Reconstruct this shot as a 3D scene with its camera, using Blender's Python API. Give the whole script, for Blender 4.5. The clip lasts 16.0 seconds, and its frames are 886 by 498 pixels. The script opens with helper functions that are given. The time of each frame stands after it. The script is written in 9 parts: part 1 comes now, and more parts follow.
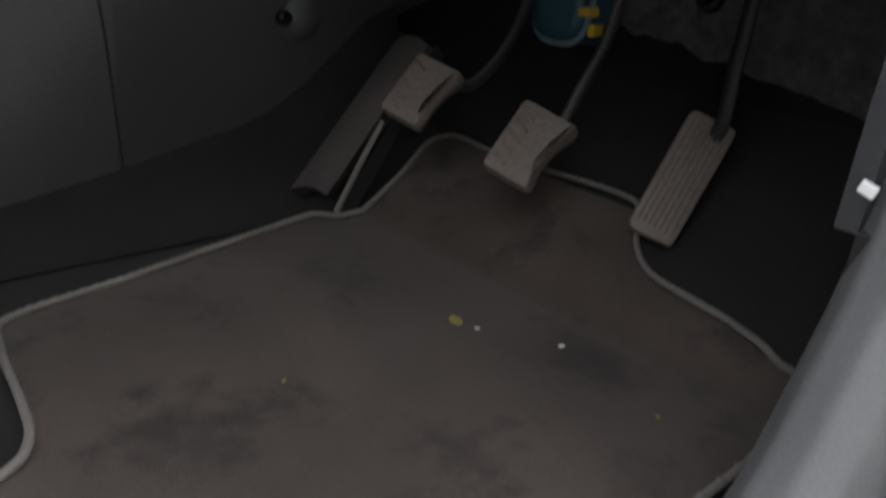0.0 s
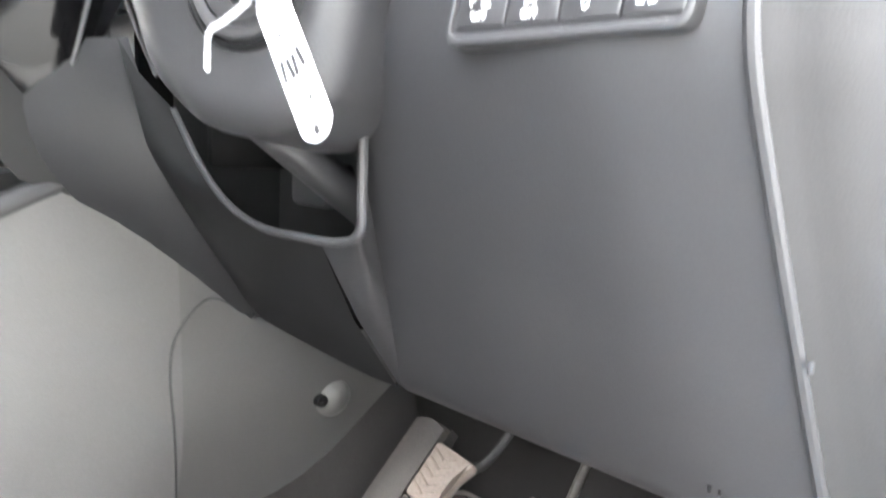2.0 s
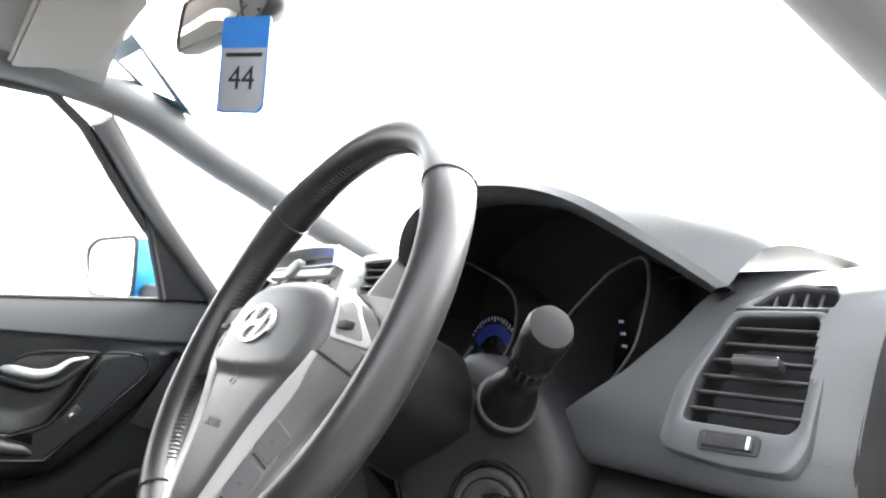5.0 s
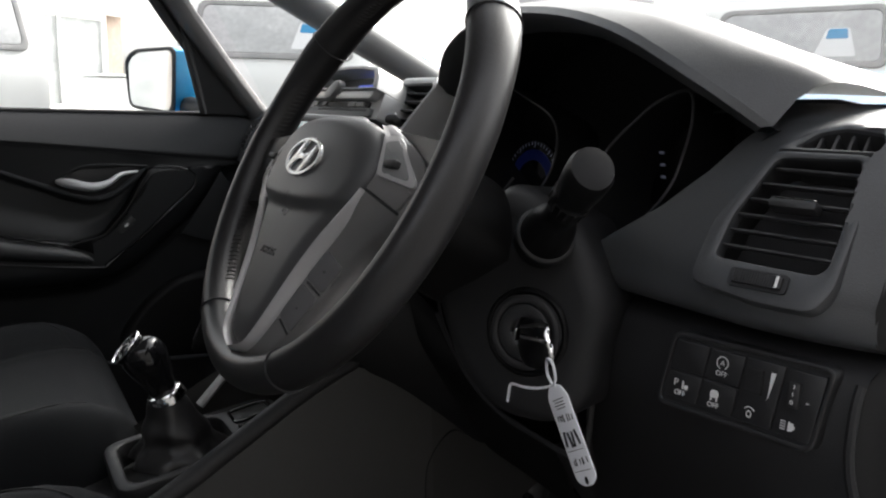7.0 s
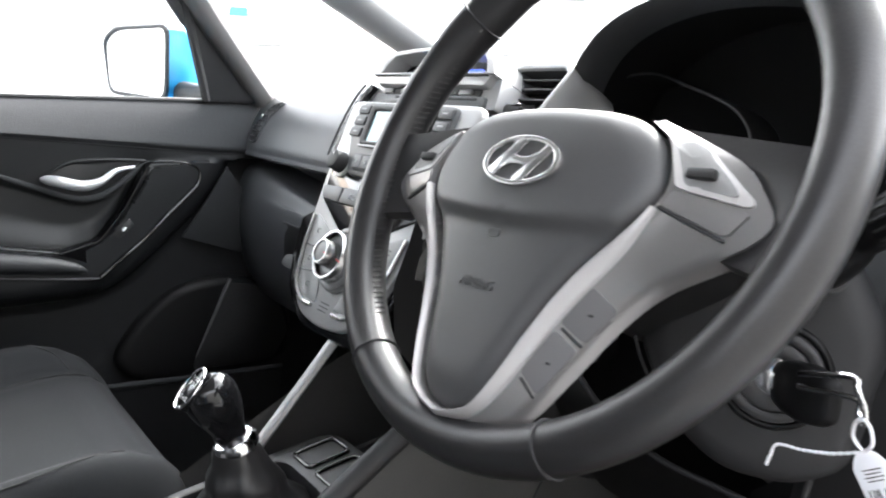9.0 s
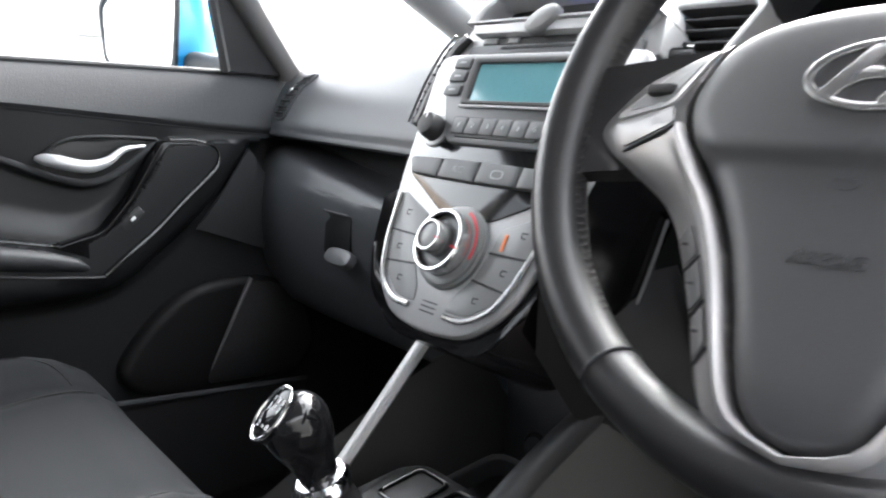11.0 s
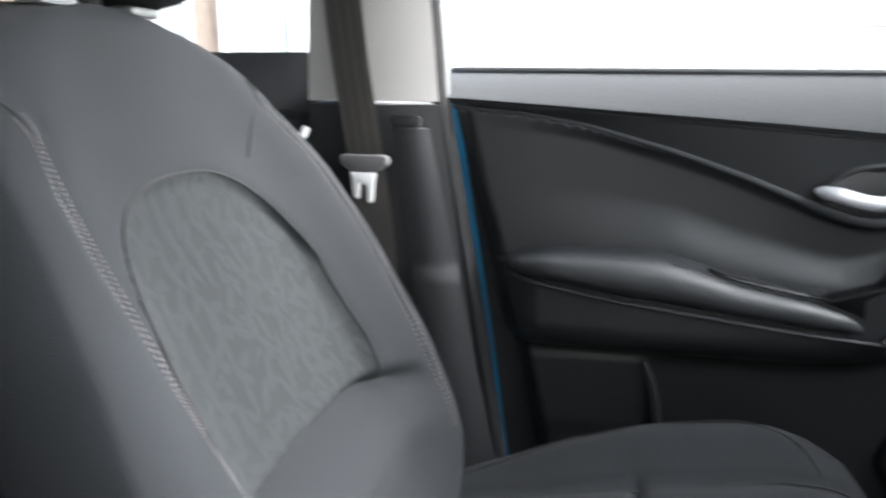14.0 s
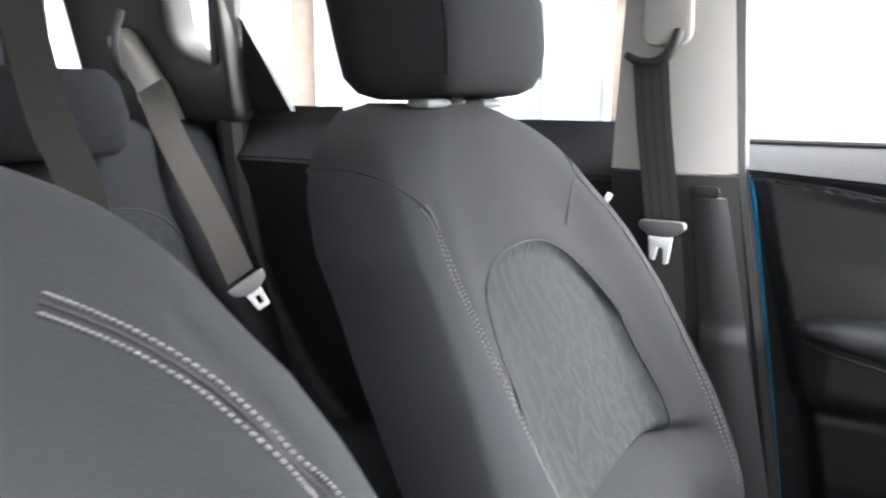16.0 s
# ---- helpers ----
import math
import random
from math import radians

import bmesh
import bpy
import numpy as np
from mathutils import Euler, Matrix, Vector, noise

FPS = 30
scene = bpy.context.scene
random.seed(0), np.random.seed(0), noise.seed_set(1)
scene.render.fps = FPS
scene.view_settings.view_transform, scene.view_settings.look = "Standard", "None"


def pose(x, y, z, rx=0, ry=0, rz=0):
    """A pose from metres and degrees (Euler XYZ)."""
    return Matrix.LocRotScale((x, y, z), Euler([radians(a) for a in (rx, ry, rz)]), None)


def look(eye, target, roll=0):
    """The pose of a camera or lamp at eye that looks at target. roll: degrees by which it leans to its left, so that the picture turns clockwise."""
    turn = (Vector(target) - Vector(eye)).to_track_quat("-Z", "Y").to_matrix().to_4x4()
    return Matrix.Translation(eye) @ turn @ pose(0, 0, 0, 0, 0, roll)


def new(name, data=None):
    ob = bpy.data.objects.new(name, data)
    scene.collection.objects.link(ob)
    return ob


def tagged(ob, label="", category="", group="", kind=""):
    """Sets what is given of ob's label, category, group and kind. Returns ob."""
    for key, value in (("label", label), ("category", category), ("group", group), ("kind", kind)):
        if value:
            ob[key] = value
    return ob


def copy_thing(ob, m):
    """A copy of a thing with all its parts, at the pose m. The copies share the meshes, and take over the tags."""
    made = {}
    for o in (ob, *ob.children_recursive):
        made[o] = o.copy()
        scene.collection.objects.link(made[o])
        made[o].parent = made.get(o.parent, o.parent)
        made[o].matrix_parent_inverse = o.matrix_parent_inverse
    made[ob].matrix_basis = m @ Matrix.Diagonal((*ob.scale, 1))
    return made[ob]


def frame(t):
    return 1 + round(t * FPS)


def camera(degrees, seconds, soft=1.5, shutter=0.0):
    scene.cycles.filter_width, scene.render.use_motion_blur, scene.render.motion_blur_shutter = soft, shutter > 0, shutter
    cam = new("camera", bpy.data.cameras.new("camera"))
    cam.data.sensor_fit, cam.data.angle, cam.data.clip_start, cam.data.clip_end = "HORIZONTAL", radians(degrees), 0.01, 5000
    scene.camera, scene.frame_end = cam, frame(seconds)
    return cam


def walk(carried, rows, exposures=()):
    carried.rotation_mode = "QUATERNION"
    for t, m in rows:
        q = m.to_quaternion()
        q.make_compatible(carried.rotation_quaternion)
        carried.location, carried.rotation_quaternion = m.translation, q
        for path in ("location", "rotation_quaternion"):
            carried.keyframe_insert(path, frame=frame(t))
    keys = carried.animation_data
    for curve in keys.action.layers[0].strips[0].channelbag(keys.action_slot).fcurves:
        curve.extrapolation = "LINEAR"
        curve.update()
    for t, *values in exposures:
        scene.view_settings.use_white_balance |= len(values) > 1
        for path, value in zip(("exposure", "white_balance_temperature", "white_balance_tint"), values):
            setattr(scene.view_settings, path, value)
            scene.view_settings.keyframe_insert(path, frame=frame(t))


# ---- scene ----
cam = camera(58.3, 16.0, 2.1, 0.5)
PATH = [
    (0, (0.783, 0.036, 0.579), (-0.612, 1.261, -0.165), 3.3),
    (0.5, (0.78, 0.041, 0.611), (-0.676, 1.284, 0.032), 2.9),
    (1, (0.785, 0.031, 0.659), (-0.69, 1.296, 0.188), 3.1),
    (1.5, (0.79, 0.008, 0.731), (-0.691, 1.299, 0.357), 2.9),
    (2, (0.821, -0.038, 0.779), (-0.675, 1.265, 0.522), 2.5),
    (2.5, (0.874, -0.108, 0.828), (-0.621, 1.213, 0.689), 1.8),
    (3, (0.894, -0.116, 0.891), (-0.632, 1.176, 0.852), 1.3),
    (3.5, (0.911, -0.157, 0.96), (-0.686, 1.044, 1.036), 1.4),
    (4, (0.927, -0.189, 0.99), (-0.717, 0.936, 1.165), 0.9),
    (4.2, (0.935, -0.198, 0.994), (-0.722, 0.899, 1.219), 0.9),
    (6.3, (0.937, -0.217, 1.044), (-0.785, 0.795, 0.943), 1.2),
    (6.5, (0.942, -0.219, 1.043), (-0.779, 0.791, 0.905), 1.1),
    (7, (0.944, -0.223, 1.041), (-0.755, 0.771, 0.69), 1.4),
    (7.5, (0.933, -0.224, 1.052), (-0.765, 0.766, 0.685), 1.7),
    (8, (0.867, -0.254, 1.047), (-0.825, 0.743, 0.666), 1.5),
    (8.2, (0.829, -0.27, 1.043), (-0.844, 0.756, 0.66), 1.5),
    (10.3, (0.571, -0.364, 1.025), (-0.939, 0.897, 0.665), 2.3),
    (10.5, (0.548, -0.358, 1.014), (-0.965, 0.899, 0.653), 2.4),
    (11, (0.488, -0.343, 0.981), (-1.037, 0.901, 0.625), 2.3),
    (11.5, (0.42, -0.328, 0.964), (-1.149, 0.859, 0.605), 2.1),
    (12, (0.368, -0.315, 0.956), (-1.278, 0.761, 0.59), 2.3),
    (12.5, (0.32, -0.301, 0.972), (-1.45, 0.544, 0.584), 2.1),
    (13, (0.302, -0.29, 0.97), (-1.62, 0.062, 0.545), 1.6),
    (13.5, (0.295, -0.29, 0.98), (-1.652, -0.296, 0.523), 1.4),
    (14, (0.271, -0.334, 1.007), (-1.648, -0.715, 0.592), 0.3),
    (14.5, (0.285, -0.345, 1.038), (-1.567, -0.98, 0.631), 0.3),
    (15, (0.309, -0.356, 1.068), (-1.493, -1.129, 0.673), 0.2),
    (15.5, (0.326, -0.367, 1.063), (-1.445, -1.213, 0.68), 0.4),
    (16, (0.381, -0.371, 1.069), (-1.344, -1.31, 0.696), 0.5),
]
walk(cam, [(t, look(eye, target, roll)) for t, eye, target, roll in PATH], [(0.0, 2.75, 6350, 10), (0.5, 4.1, 6450, 10), (1.0, 4.95, 6550, 10), (1.5, 5.6, 6550, 10), (2.0, 6.2, 6450, 10), (2.5, 6.85, 6400, 10), (3.0, 6.7, 6400, 10), (3.5, 5.7, 6450, 10), (4.0, 4.8, 6500, 10), (4.2, 4.7, 6500, 10), (6.3, 1.5, 6600, 12), (7.0, 1.2, 6600, 12), (7.5, 1.95, 6550, 11), (8.2, 3.0, 6450, 11), (10.3, 3.4, 6400, 12), (12.0, 3.35, 6350, 11), (13.0, 3.15, 6300, 10), (14.0, 3.4, 6250, 10), (14.5, 3.55, 6250, 11), (16.0, 3.55, 6350, 12)])

# ---- light ----
world = bpy.data.worlds.new("sky")
scene.world = world
world.use_nodes = True
wn, wl = world.node_tree.nodes, world.node_tree.links
sky = wn.new("ShaderNodeTexSky")
sky.sky_type = "NISHITA"
sky.sun_disc = False
sky.sun_elevation, sky.sun_rotation = radians(40), radians(340)
sky.dust_density, sky.ozone_density = 6.0, 0.6
soften = wn.new("ShaderNodeHueSaturation")
soften.inputs["Saturation"].default_value = 0.15
soften.inputs["Value"].default_value = 1.0
wl.new(sky.outputs[0], soften.inputs["Color"])
wl.new(soften.outputs[0], wn["Background"].inputs[0])
wn["Background"].inputs[1].default_value = 0.28

sun_data = bpy.data.lights.new("sun", "SUN")
sun_data.energy, sun_data.angle, sun_data.color = 1.5, radians(40), (1.0, 0.96, 0.91)
sun = new("sun", sun_data)
sun.matrix_world = look((-2.6, 7.1, 6.3), (0, 0, 0))


# ---- materials ----
def nodes_of(m):
    m.use_nodes = True
    return m.node_tree.nodes, m.node_tree.links, m.node_tree.nodes["Principled BSDF"]


def surface(name, colour, rough=0.6, metal=0.0, grain=300.0, bump=0.1, vary=0.25, stain=6.0, coat=0.0, spec=0.5, kind="noise", dark=None, sheen=0.0):
    """A procedural surface: fine grain relief, and wear or dust at a larger scale."""
    m = bpy.data.materials.new(name)
    n, l, b = nodes_of(m)
    tc = n.new("ShaderNodeTexCoord")
    big = n.new("ShaderNodeTexNoise")
    big.inputs["Scale"].default_value, big.inputs["Detail"].default_value = stain, 6.0
    l.new(tc.outputs["Object"], big.inputs["Vector"])
    fine = n.new("ShaderNodeTexVoronoi" if kind == "leather" else "ShaderNodeTexNoise")
    fine.inputs["Scale"].default_value = grain
    l.new(tc.outputs["Object"], fine.inputs["Vector"])
    ramp = n.new("ShaderNodeMix")
    ramp.data_type = "RGBA"
    low = dark or tuple(c * (1 - vary) for c in colour)
    high = tuple(min(1, c * (1 + vary)) for c in colour)
    ramp.inputs[6].default_value, ramp.inputs[7].default_value = (*low, 1), (*high, 1)
    l.new(big.outputs[0], ramp.inputs[0])
    speck = n.new("ShaderNodeMix")
    speck.data_type, speck.blend_type = "RGBA", "OVERLAY"
    speck.inputs[0].default_value = min(0.5, vary)
    l.new(ramp.outputs[2], speck.inputs[6])
    l.new(fine.outputs[0], speck.inputs[7])
    l.new(speck.outputs[2], b.inputs["Base Color"])
    rr = n.new("ShaderNodeMapRange")
    rr.inputs[3].default_value, rr.inputs[4].default_value = max(0.02, rough - 0.08), min(1, rough + 0.08)
    l.new(big.outputs[0], rr.inputs[0])
    l.new(rr.outputs[0], b.inputs["Roughness"])
    b.inputs["Metallic"].default_value = metal
    b.inputs["Coat Weight"].default_value = coat
    b.inputs["Specular IOR Level"].default_value = spec
    b.inputs["Sheen Weight"].default_value = sheen
    if bump:
        bp = n.new("ShaderNodeBump")
        bp.inputs["Strength"].default_value, bp.inputs["Distance"].default_value = bump, 0.3 / grain
        l.new(fine.outputs[0], bp.inputs["Height"])
        l.new(bp.outputs[0], b.inputs["Normal"])
    return m


def glowing(name, colour, strength):
    m = bpy.data.materials.new(name)
    n, l, b = nodes_of(m)
    b.inputs["Base Color"].default_value = (*[c * 0.2 for c in colour], 1)
    b.inputs["Emission Color"].default_value = (*colour, 1)
    b.inputs["Emission Strength"].default_value = strength
    b.inputs["Roughness"].default_value = 0.3
    return m


def window_glass(name, tint=(0.93, 0.96, 0.95)):
    m = bpy.data.materials.new(name)
    n, l, b = nodes_of(m)
    out = n["Material Output"]
    clear, shine, facing, mix = n.new("ShaderNodeBsdfTransparent"), n.new("ShaderNodeBsdfGlossy"), n.new("ShaderNodeLayerWeight"), n.new("ShaderNodeMixShader")
    power, scale = n.new("ShaderNodeMath"), n.new("ShaderNodeMath")
    power.operation, scale.operation = "POWER", "MULTIPLY_ADD"
    power.inputs[1].default_value = 4.0
    scale.inputs[1].default_value, scale.inputs[2].default_value = 0.7, 0.03
    facing.inputs["Blend"].default_value = 0.5
    clear.inputs[0].default_value = (*tint, 1)
    shine.inputs["Roughness"].default_value = 0.02
    l.new(facing.outputs["Facing"], power.inputs[0])
    l.new(power.outputs[0], scale.inputs[0])
    l.new(scale.outputs[0], mix.inputs[0])
    l.new(clear.outputs[0], mix.inputs[1])
    l.new(shine.outputs[0], mix.inputs[2])
    l.new(mix.outputs[0], out.inputs["Surface"])
    return m


M_dash = surface("grained_black_plastic", (0.047, 0.049, 0.0525), 0.42, grain=1000, bump=0.35, vary=0.12, stain=14, kind="leather", spec=0.6)
# near black for recesses: the shade of their depth is in the colour
M_well = surface("shaded_recess_black", (0.0095, 0.0096, 0.0102), 0.62, grain=700, bump=0.1, vary=0.1, stain=10, spec=0.2)
M_hard = surface("hard_black_plastic", (0.019, 0.019, 0.0205), 0.5, grain=900, bump=0.2, vary=0.15, stain=8)
M_trimgrey = surface("dusty_dark_grey_plastic", (0.029, 0.029, 0.031), 0.52, grain=700, bump=0.2, vary=0.2, stain=5)
M_knee = surface("matt_dark_knee_plastic", (0.019, 0.019, 0.0205), 0.56, grain=700, bump=0.2, vary=0.2, stain=5, spec=0.35)
M_cap = surface("matt_dark_end_plastic", (0.013, 0.013, 0.0135), 0.66, grain=700, bump=0.2, vary=0.2, stain=5, spec=0.25)
M_stalk = surface("shiny_black_plastic", (0.007, 0.007, 0.0075), 0.36, grain=500, bump=0.08, vary=0.15, stain=20, spec=0.16)
M_gloss = surface("gloss_black_plastic", (0.008, 0.008, 0.009), 0.1, grain=40, bump=0.0, vary=0.1, stain=12)
M_silver = surface("silver_painted_plastic", (0.40, 0.40, 0.40), 0.36, metal=0.3, grain=1500, bump=0.02, vary=0.06)
M_chrome = surface("chrome", (0.85, 0.85, 0.86), 0.08, metal=1.0, grain=50, bump=0.0, vary=0.03)
M_leather = surface("black_wheel_leather", (0.0165, 0.016, 0.0168), 0.38, grain=900, bump=0.15, vary=0.2, stain=14, kind="leather", spec=0.5)
M_softblk = surface("satin_black_rubber", (0.02, 0.02, 0.021), 0.6, grain=400, bump=0.15, vary=0.2)
M_carpet = surface("dark_carpet", (0.02, 0.0185, 0.018), 0.95, grain=900, bump=1.0, vary=0.5, stain=7, spec=0.1, sheen=0.1)
def worn_mat():
    """Carpet pile with dark trodden patches and pale dust."""
    m = surface("dusty_carpet_mat", (0.068, 0.053, 0.0455), 0.95, grain=1100, bump=1.0, vary=0.5, stain=9, spec=0.1, sheen=0.15)
    n, l = m.node_tree.nodes, m.node_tree.links
    b = n["Principled BSDF"]
    under_colour = b.inputs["Base Color"].links[0].from_socket
    tc, spots, edge, mix = n.new("ShaderNodeTexCoord"), n.new("ShaderNodeTexNoise"), n.new("ShaderNodeMapRange"), n.new("ShaderNodeMix")
    spots.inputs["Scale"].default_value, spots.inputs["Detail"].default_value, spots.inputs["Roughness"].default_value = 13.0, 7.0, 0.65
    edge.inputs[1].default_value, edge.inputs[2].default_value = 0.53, 0.66
    mix.data_type = "RGBA"
    mix.inputs[7].default_value = (0.022, 0.018, 0.016, 1)
    scale = n.new("ShaderNodeMath")
    scale.operation = "MULTIPLY"
    scale.inputs[1].default_value = 0.7
    l.new(tc.outputs["Object"], spots.inputs["Vector"])
    l.new(spots.outputs[0], edge.inputs[0])
    l.new(edge.outputs[0], scale.inputs[0])
    l.new(scale.outputs[0], mix.inputs[0])
    l.new(under_colour, mix.inputs[6])
    l.new(mix.outputs[2], b.inputs["Base Color"])
    return m


M_mat = worn_mat()
M_fabric = surface("dark_grey_seat_cloth", (0.0098, 0.0106, 0.0121), 0.9, grain=1000, bump=0.9, vary=0.3, stain=6, spec=0.12, sheen=0.02)
M_stitch = surface("pale_grey_thread", (0.092, 0.084, 0.089), 0.8, grain=2000, bump=0.3, vary=0.1)
M_pillar = surface("pale_grey_pillar_trim", (0.40, 0.38, 0.36), 0.6, grain=900, bump=0.15, vary=0.05)
# the pale pillar trim again, its colour darkened to look backlit
M_pillarbacklit = surface("backlit_front_pillar_trim", (0.135, 0.131, 0.129), 0.6, grain=900, bump=0.15, vary=0.06)
M_liner = surface("pale_grey_headliner_cloth", (0.38, 0.365, 0.35), 0.9, grain=1200, bump=0.5, vary=0.06)
M_belt = surface("grey_seat_belt_webbing", (0.095, 0.088, 0.081), 0.7, grain=1500, bump=0.6, vary=0.15)
M_blue = surface("blue_metallic_paint", (0.015, 0.24, 0.48), 0.3, metal=0.3, grain=2500, bump=0.02, vary=0.08, coat=1.0)
M_rubber = surface("grey_worn_pedal_rubber", (0.165, 0.135, 0.115), 0.65, grain=300, bump=0.5, vary=0.35, stain=25)
M_steel = surface("bare_steel", (0.16, 0.15, 0.14), 0.45, metal=0.8, grain=400, bump=0.1, vary=0.2, stain=30)
M_white = surface("white_plastic", (0.75, 0.76, 0.8), 0.45, grain=600, bump=0.03, vary=0.04)
M_ink = surface("black_print", (0.015, 0.015, 0.017), 0.6, bump=0.0)
M_print = surface("white_print", (0.72, 0.72, 0.72), 0.6, bump=0.0, vary=0.03)
M_doortop = surface("dark_grey_grained_trim", (0.036, 0.0375, 0.040), 0.80, grain=500, bump=0.35, vary=0.1, kind="leather", spec=0.14)
M_doorpanel = surface("dark_grey_door_plastic", (0.0122, 0.0129, 0.0142), 0.45, grain=800, bump=0.2, vary=0.12, spec=0.36)
M_speaker = surface("black_mesh_grille", (0.015, 0.015, 0.016), 0.5, grain=420, bump=0.8, vary=0.4, kind="leather")
M_glass = window_glass("window_glass")
M_piano = surface("piano_black_trim", (0.005, 0.005, 0.0055), 0.14, grain=40, bump=0.0, vary=0.1, stain=12, spec=0.22)
M_btn2 = surface("satin_dark_grey_plastic", (0.09, 0.09, 0.092), 0.4, grain=900, bump=0.05, vary=0.06)
M_screenglass = window_glass("windscreen_glass", (0.87, 0.90, 0.89))
M_mirror = surface("mirror_glass", (0.9, 0.9, 0.9), 0.01, metal=1.0, bump=0.0, vary=0.0)


CX = -0.012  # middle of the centre stack and tunnel


# ---- mesh helpers ----
def mesh_of(bm, material, sharp=35):
    bmesh.ops.recalc_face_normals(bm, faces=bm.faces)
    me = bpy.data.meshes.new("mesh")
    bm.to_mesh(me)
    bm.free()
    for p in me.polygons:
        p.use_smooth = True
    me.set_sharp_from_angle(angle=radians(sharp))
    me.materials.append(material)
    return me


def part(name, bm, material, parent=None, label="", sharp=35):
    ob = new(name, mesh_of(bm, material, sharp))
    under(ob, parent)
    return tagged(ob, label)


def under(ob, parent):
    """Parts are built in world metres: put one under its thing without moving it."""
    if parent:
        ob.parent = parent
        if parent.type == "EMPTY":
            ob.matrix_parent_inverse = Matrix.Translation(parent.location).inverted()


def thing(name, at, label, category, group="", kind=""):
    ob = new(name)
    ob.location = at
    ob.empty_display_size = 0.05
    return tagged(ob, label, category, group, kind)


def box(size, at=(0, 0, 0), bevel=0.0, m=None, segments=2, bm=None):
    bm = bm or bmesh.new()
    made = bmesh.ops.create_cube(bm, size=1.0)["verts"]
    bmesh.ops.scale(bm, vec=size, verts=made)
    if bevel:
        edges = list({e for v in made for e in v.link_edges})
        made = list({v for f in bmesh.ops.bevel(bm, geom=edges, offset=bevel, segments=segments, profile=0.5, affect="EDGES")["faces"] for v in f.verts} | {v for v in made if v.is_valid})
    bmesh.ops.transform(bm, matrix=(m or Matrix()) @ Matrix.Translation(at), verts=made)
    return bm


def catmull(points, steps=6, closed=False):
    pts = [Vector(p) for p in points]
    n, out = len(pts), []
    for i in range(n if closed else n - 1):
        a, b, c, d = (pts[(i + k) % n] if closed else pts[min(max(i + k, 0), n - 1)] for k in (-1, 0, 1, 2))
        for s in range(steps):
            t = s / steps
            out.append(0.5 * ((2 * b) + (c - a) * t + (2 * a - 5 * b + 4 * c - d) * t * t + (3 * b - a - 3 * c + d) * t ** 3))
    if not closed:
        out.append(pts[-1])
    return out


def loft(rings, closed=True, caps=True, bm=None):
    """Quads between rings of equally many points."""
    bm = bm or bmesh.new()
    rows = [[bm.verts.new(p) for p in r] for r in rings]
    k = len(rows[0])
    for a, b in zip(rows, rows[1:]):
        for i in range(k if closed else k - 1):
            j = (i + 1) % k
            try:
                bm.faces.new((a[i], a[j], b[j], b[i]))
            except ValueError:
                pass
    if caps and closed:
        bm.faces.new(rows[0])
        bm.faces.new(rows[-1])
    return bm


def tube(points, radius, sides=10, closed=False, bm=None, flat=1.0, up=None):
    """A round bar along points; radius a number or one per point."""
    pts = [Vector(p) for p in points]
    n, rings, prev = len(pts), [], None
    for i, p in enumerate(pts):
        a = pts[(i - 1) % n] if closed else pts[max(i - 1, 0)]
        b = pts[(i + 1) % n] if closed else pts[min(i + 1, n - 1)]
        d = (b - a).normalized()
        if up is not None:
            u = Vector(up)
        elif prev is None:
            u = Vector((0, 0, 1)) if abs(d.z) < 0.9 else Vector((1, 0, 0))
        else:
            u = prev
        s = d.cross(u).normalized()
        u = s.cross(d).normalized()
        prev = u
        r = radius[i] if isinstance(radius, (list, tuple)) else radius
        rings.append([p + s * (r * math.cos(2 * math.pi * k / sides)) + u * (r * flat * math.sin(2 * math.pi * k / sides)) for k in range(sides)])
    if closed:
        rings.append(rings[0])
        bm2 = loft(rings, True, False, bm)
        bmesh.ops.remove_doubles(bm2, verts=bm2.verts, dist=1e-6)
        return bm2
    return loft(rings, True, True, bm)


def plate(outline, depth, m=None, bevel=0.0, segments=2, bm=None, holes=()):
    """A flat shape of that outline (x, y), its front at local z = 0 and its back at -depth, with a rounded front edge."""
    bm = bm or bmesh.new()
    m = m or Matrix()
    area = sum(a[0] * b[1] - b[0] * a[1] for a, b in zip(outline, list(outline[1:]) + [outline[0]]))
    pts = list(outline) if area > 0 else list(outline)[::-1]
    n = len(pts)

    def ring(inset, z):
        out = []
        for i in range(n):
            a, b, c = (Vector(pts[(i + k) % n][:2]) for k in (-1, 0, 1))
            d1, d2 = (b - a).normalized(), (c - b).normalized()
            nrm = Vector((-(d1.y + d2.y), d1.x + d2.x))
            nrm = nrm.normalized() if nrm.length > 1e-9 else Vector((-d1.y, d1.x))
            out.append(m @ Vector((b.x + nrm.x * inset, b.y + nrm.y * inset, z)))
        return out
    rings = [ring(0, -depth)]
    if bevel:
        for k in range(segments + 1):
            a = math.pi / 2 * k / segments
            rings.append(ring(bevel * (1 - math.cos(a)), -bevel * (1 - math.sin(a))))
    else:
        rings.append(ring(0, 0))
    rows = [[bm.verts.new(p) for p in r] for r in rings]
    for a, b in zip(rows, rows[1:]):
        for i in range(n):
            bm.faces.new((a[i], a[(i + 1) % n], b[(i + 1) % n], b[i]))
    bm.faces.new(rows[0][::-1])
    bm.faces.new(rows[-1])
    return bm


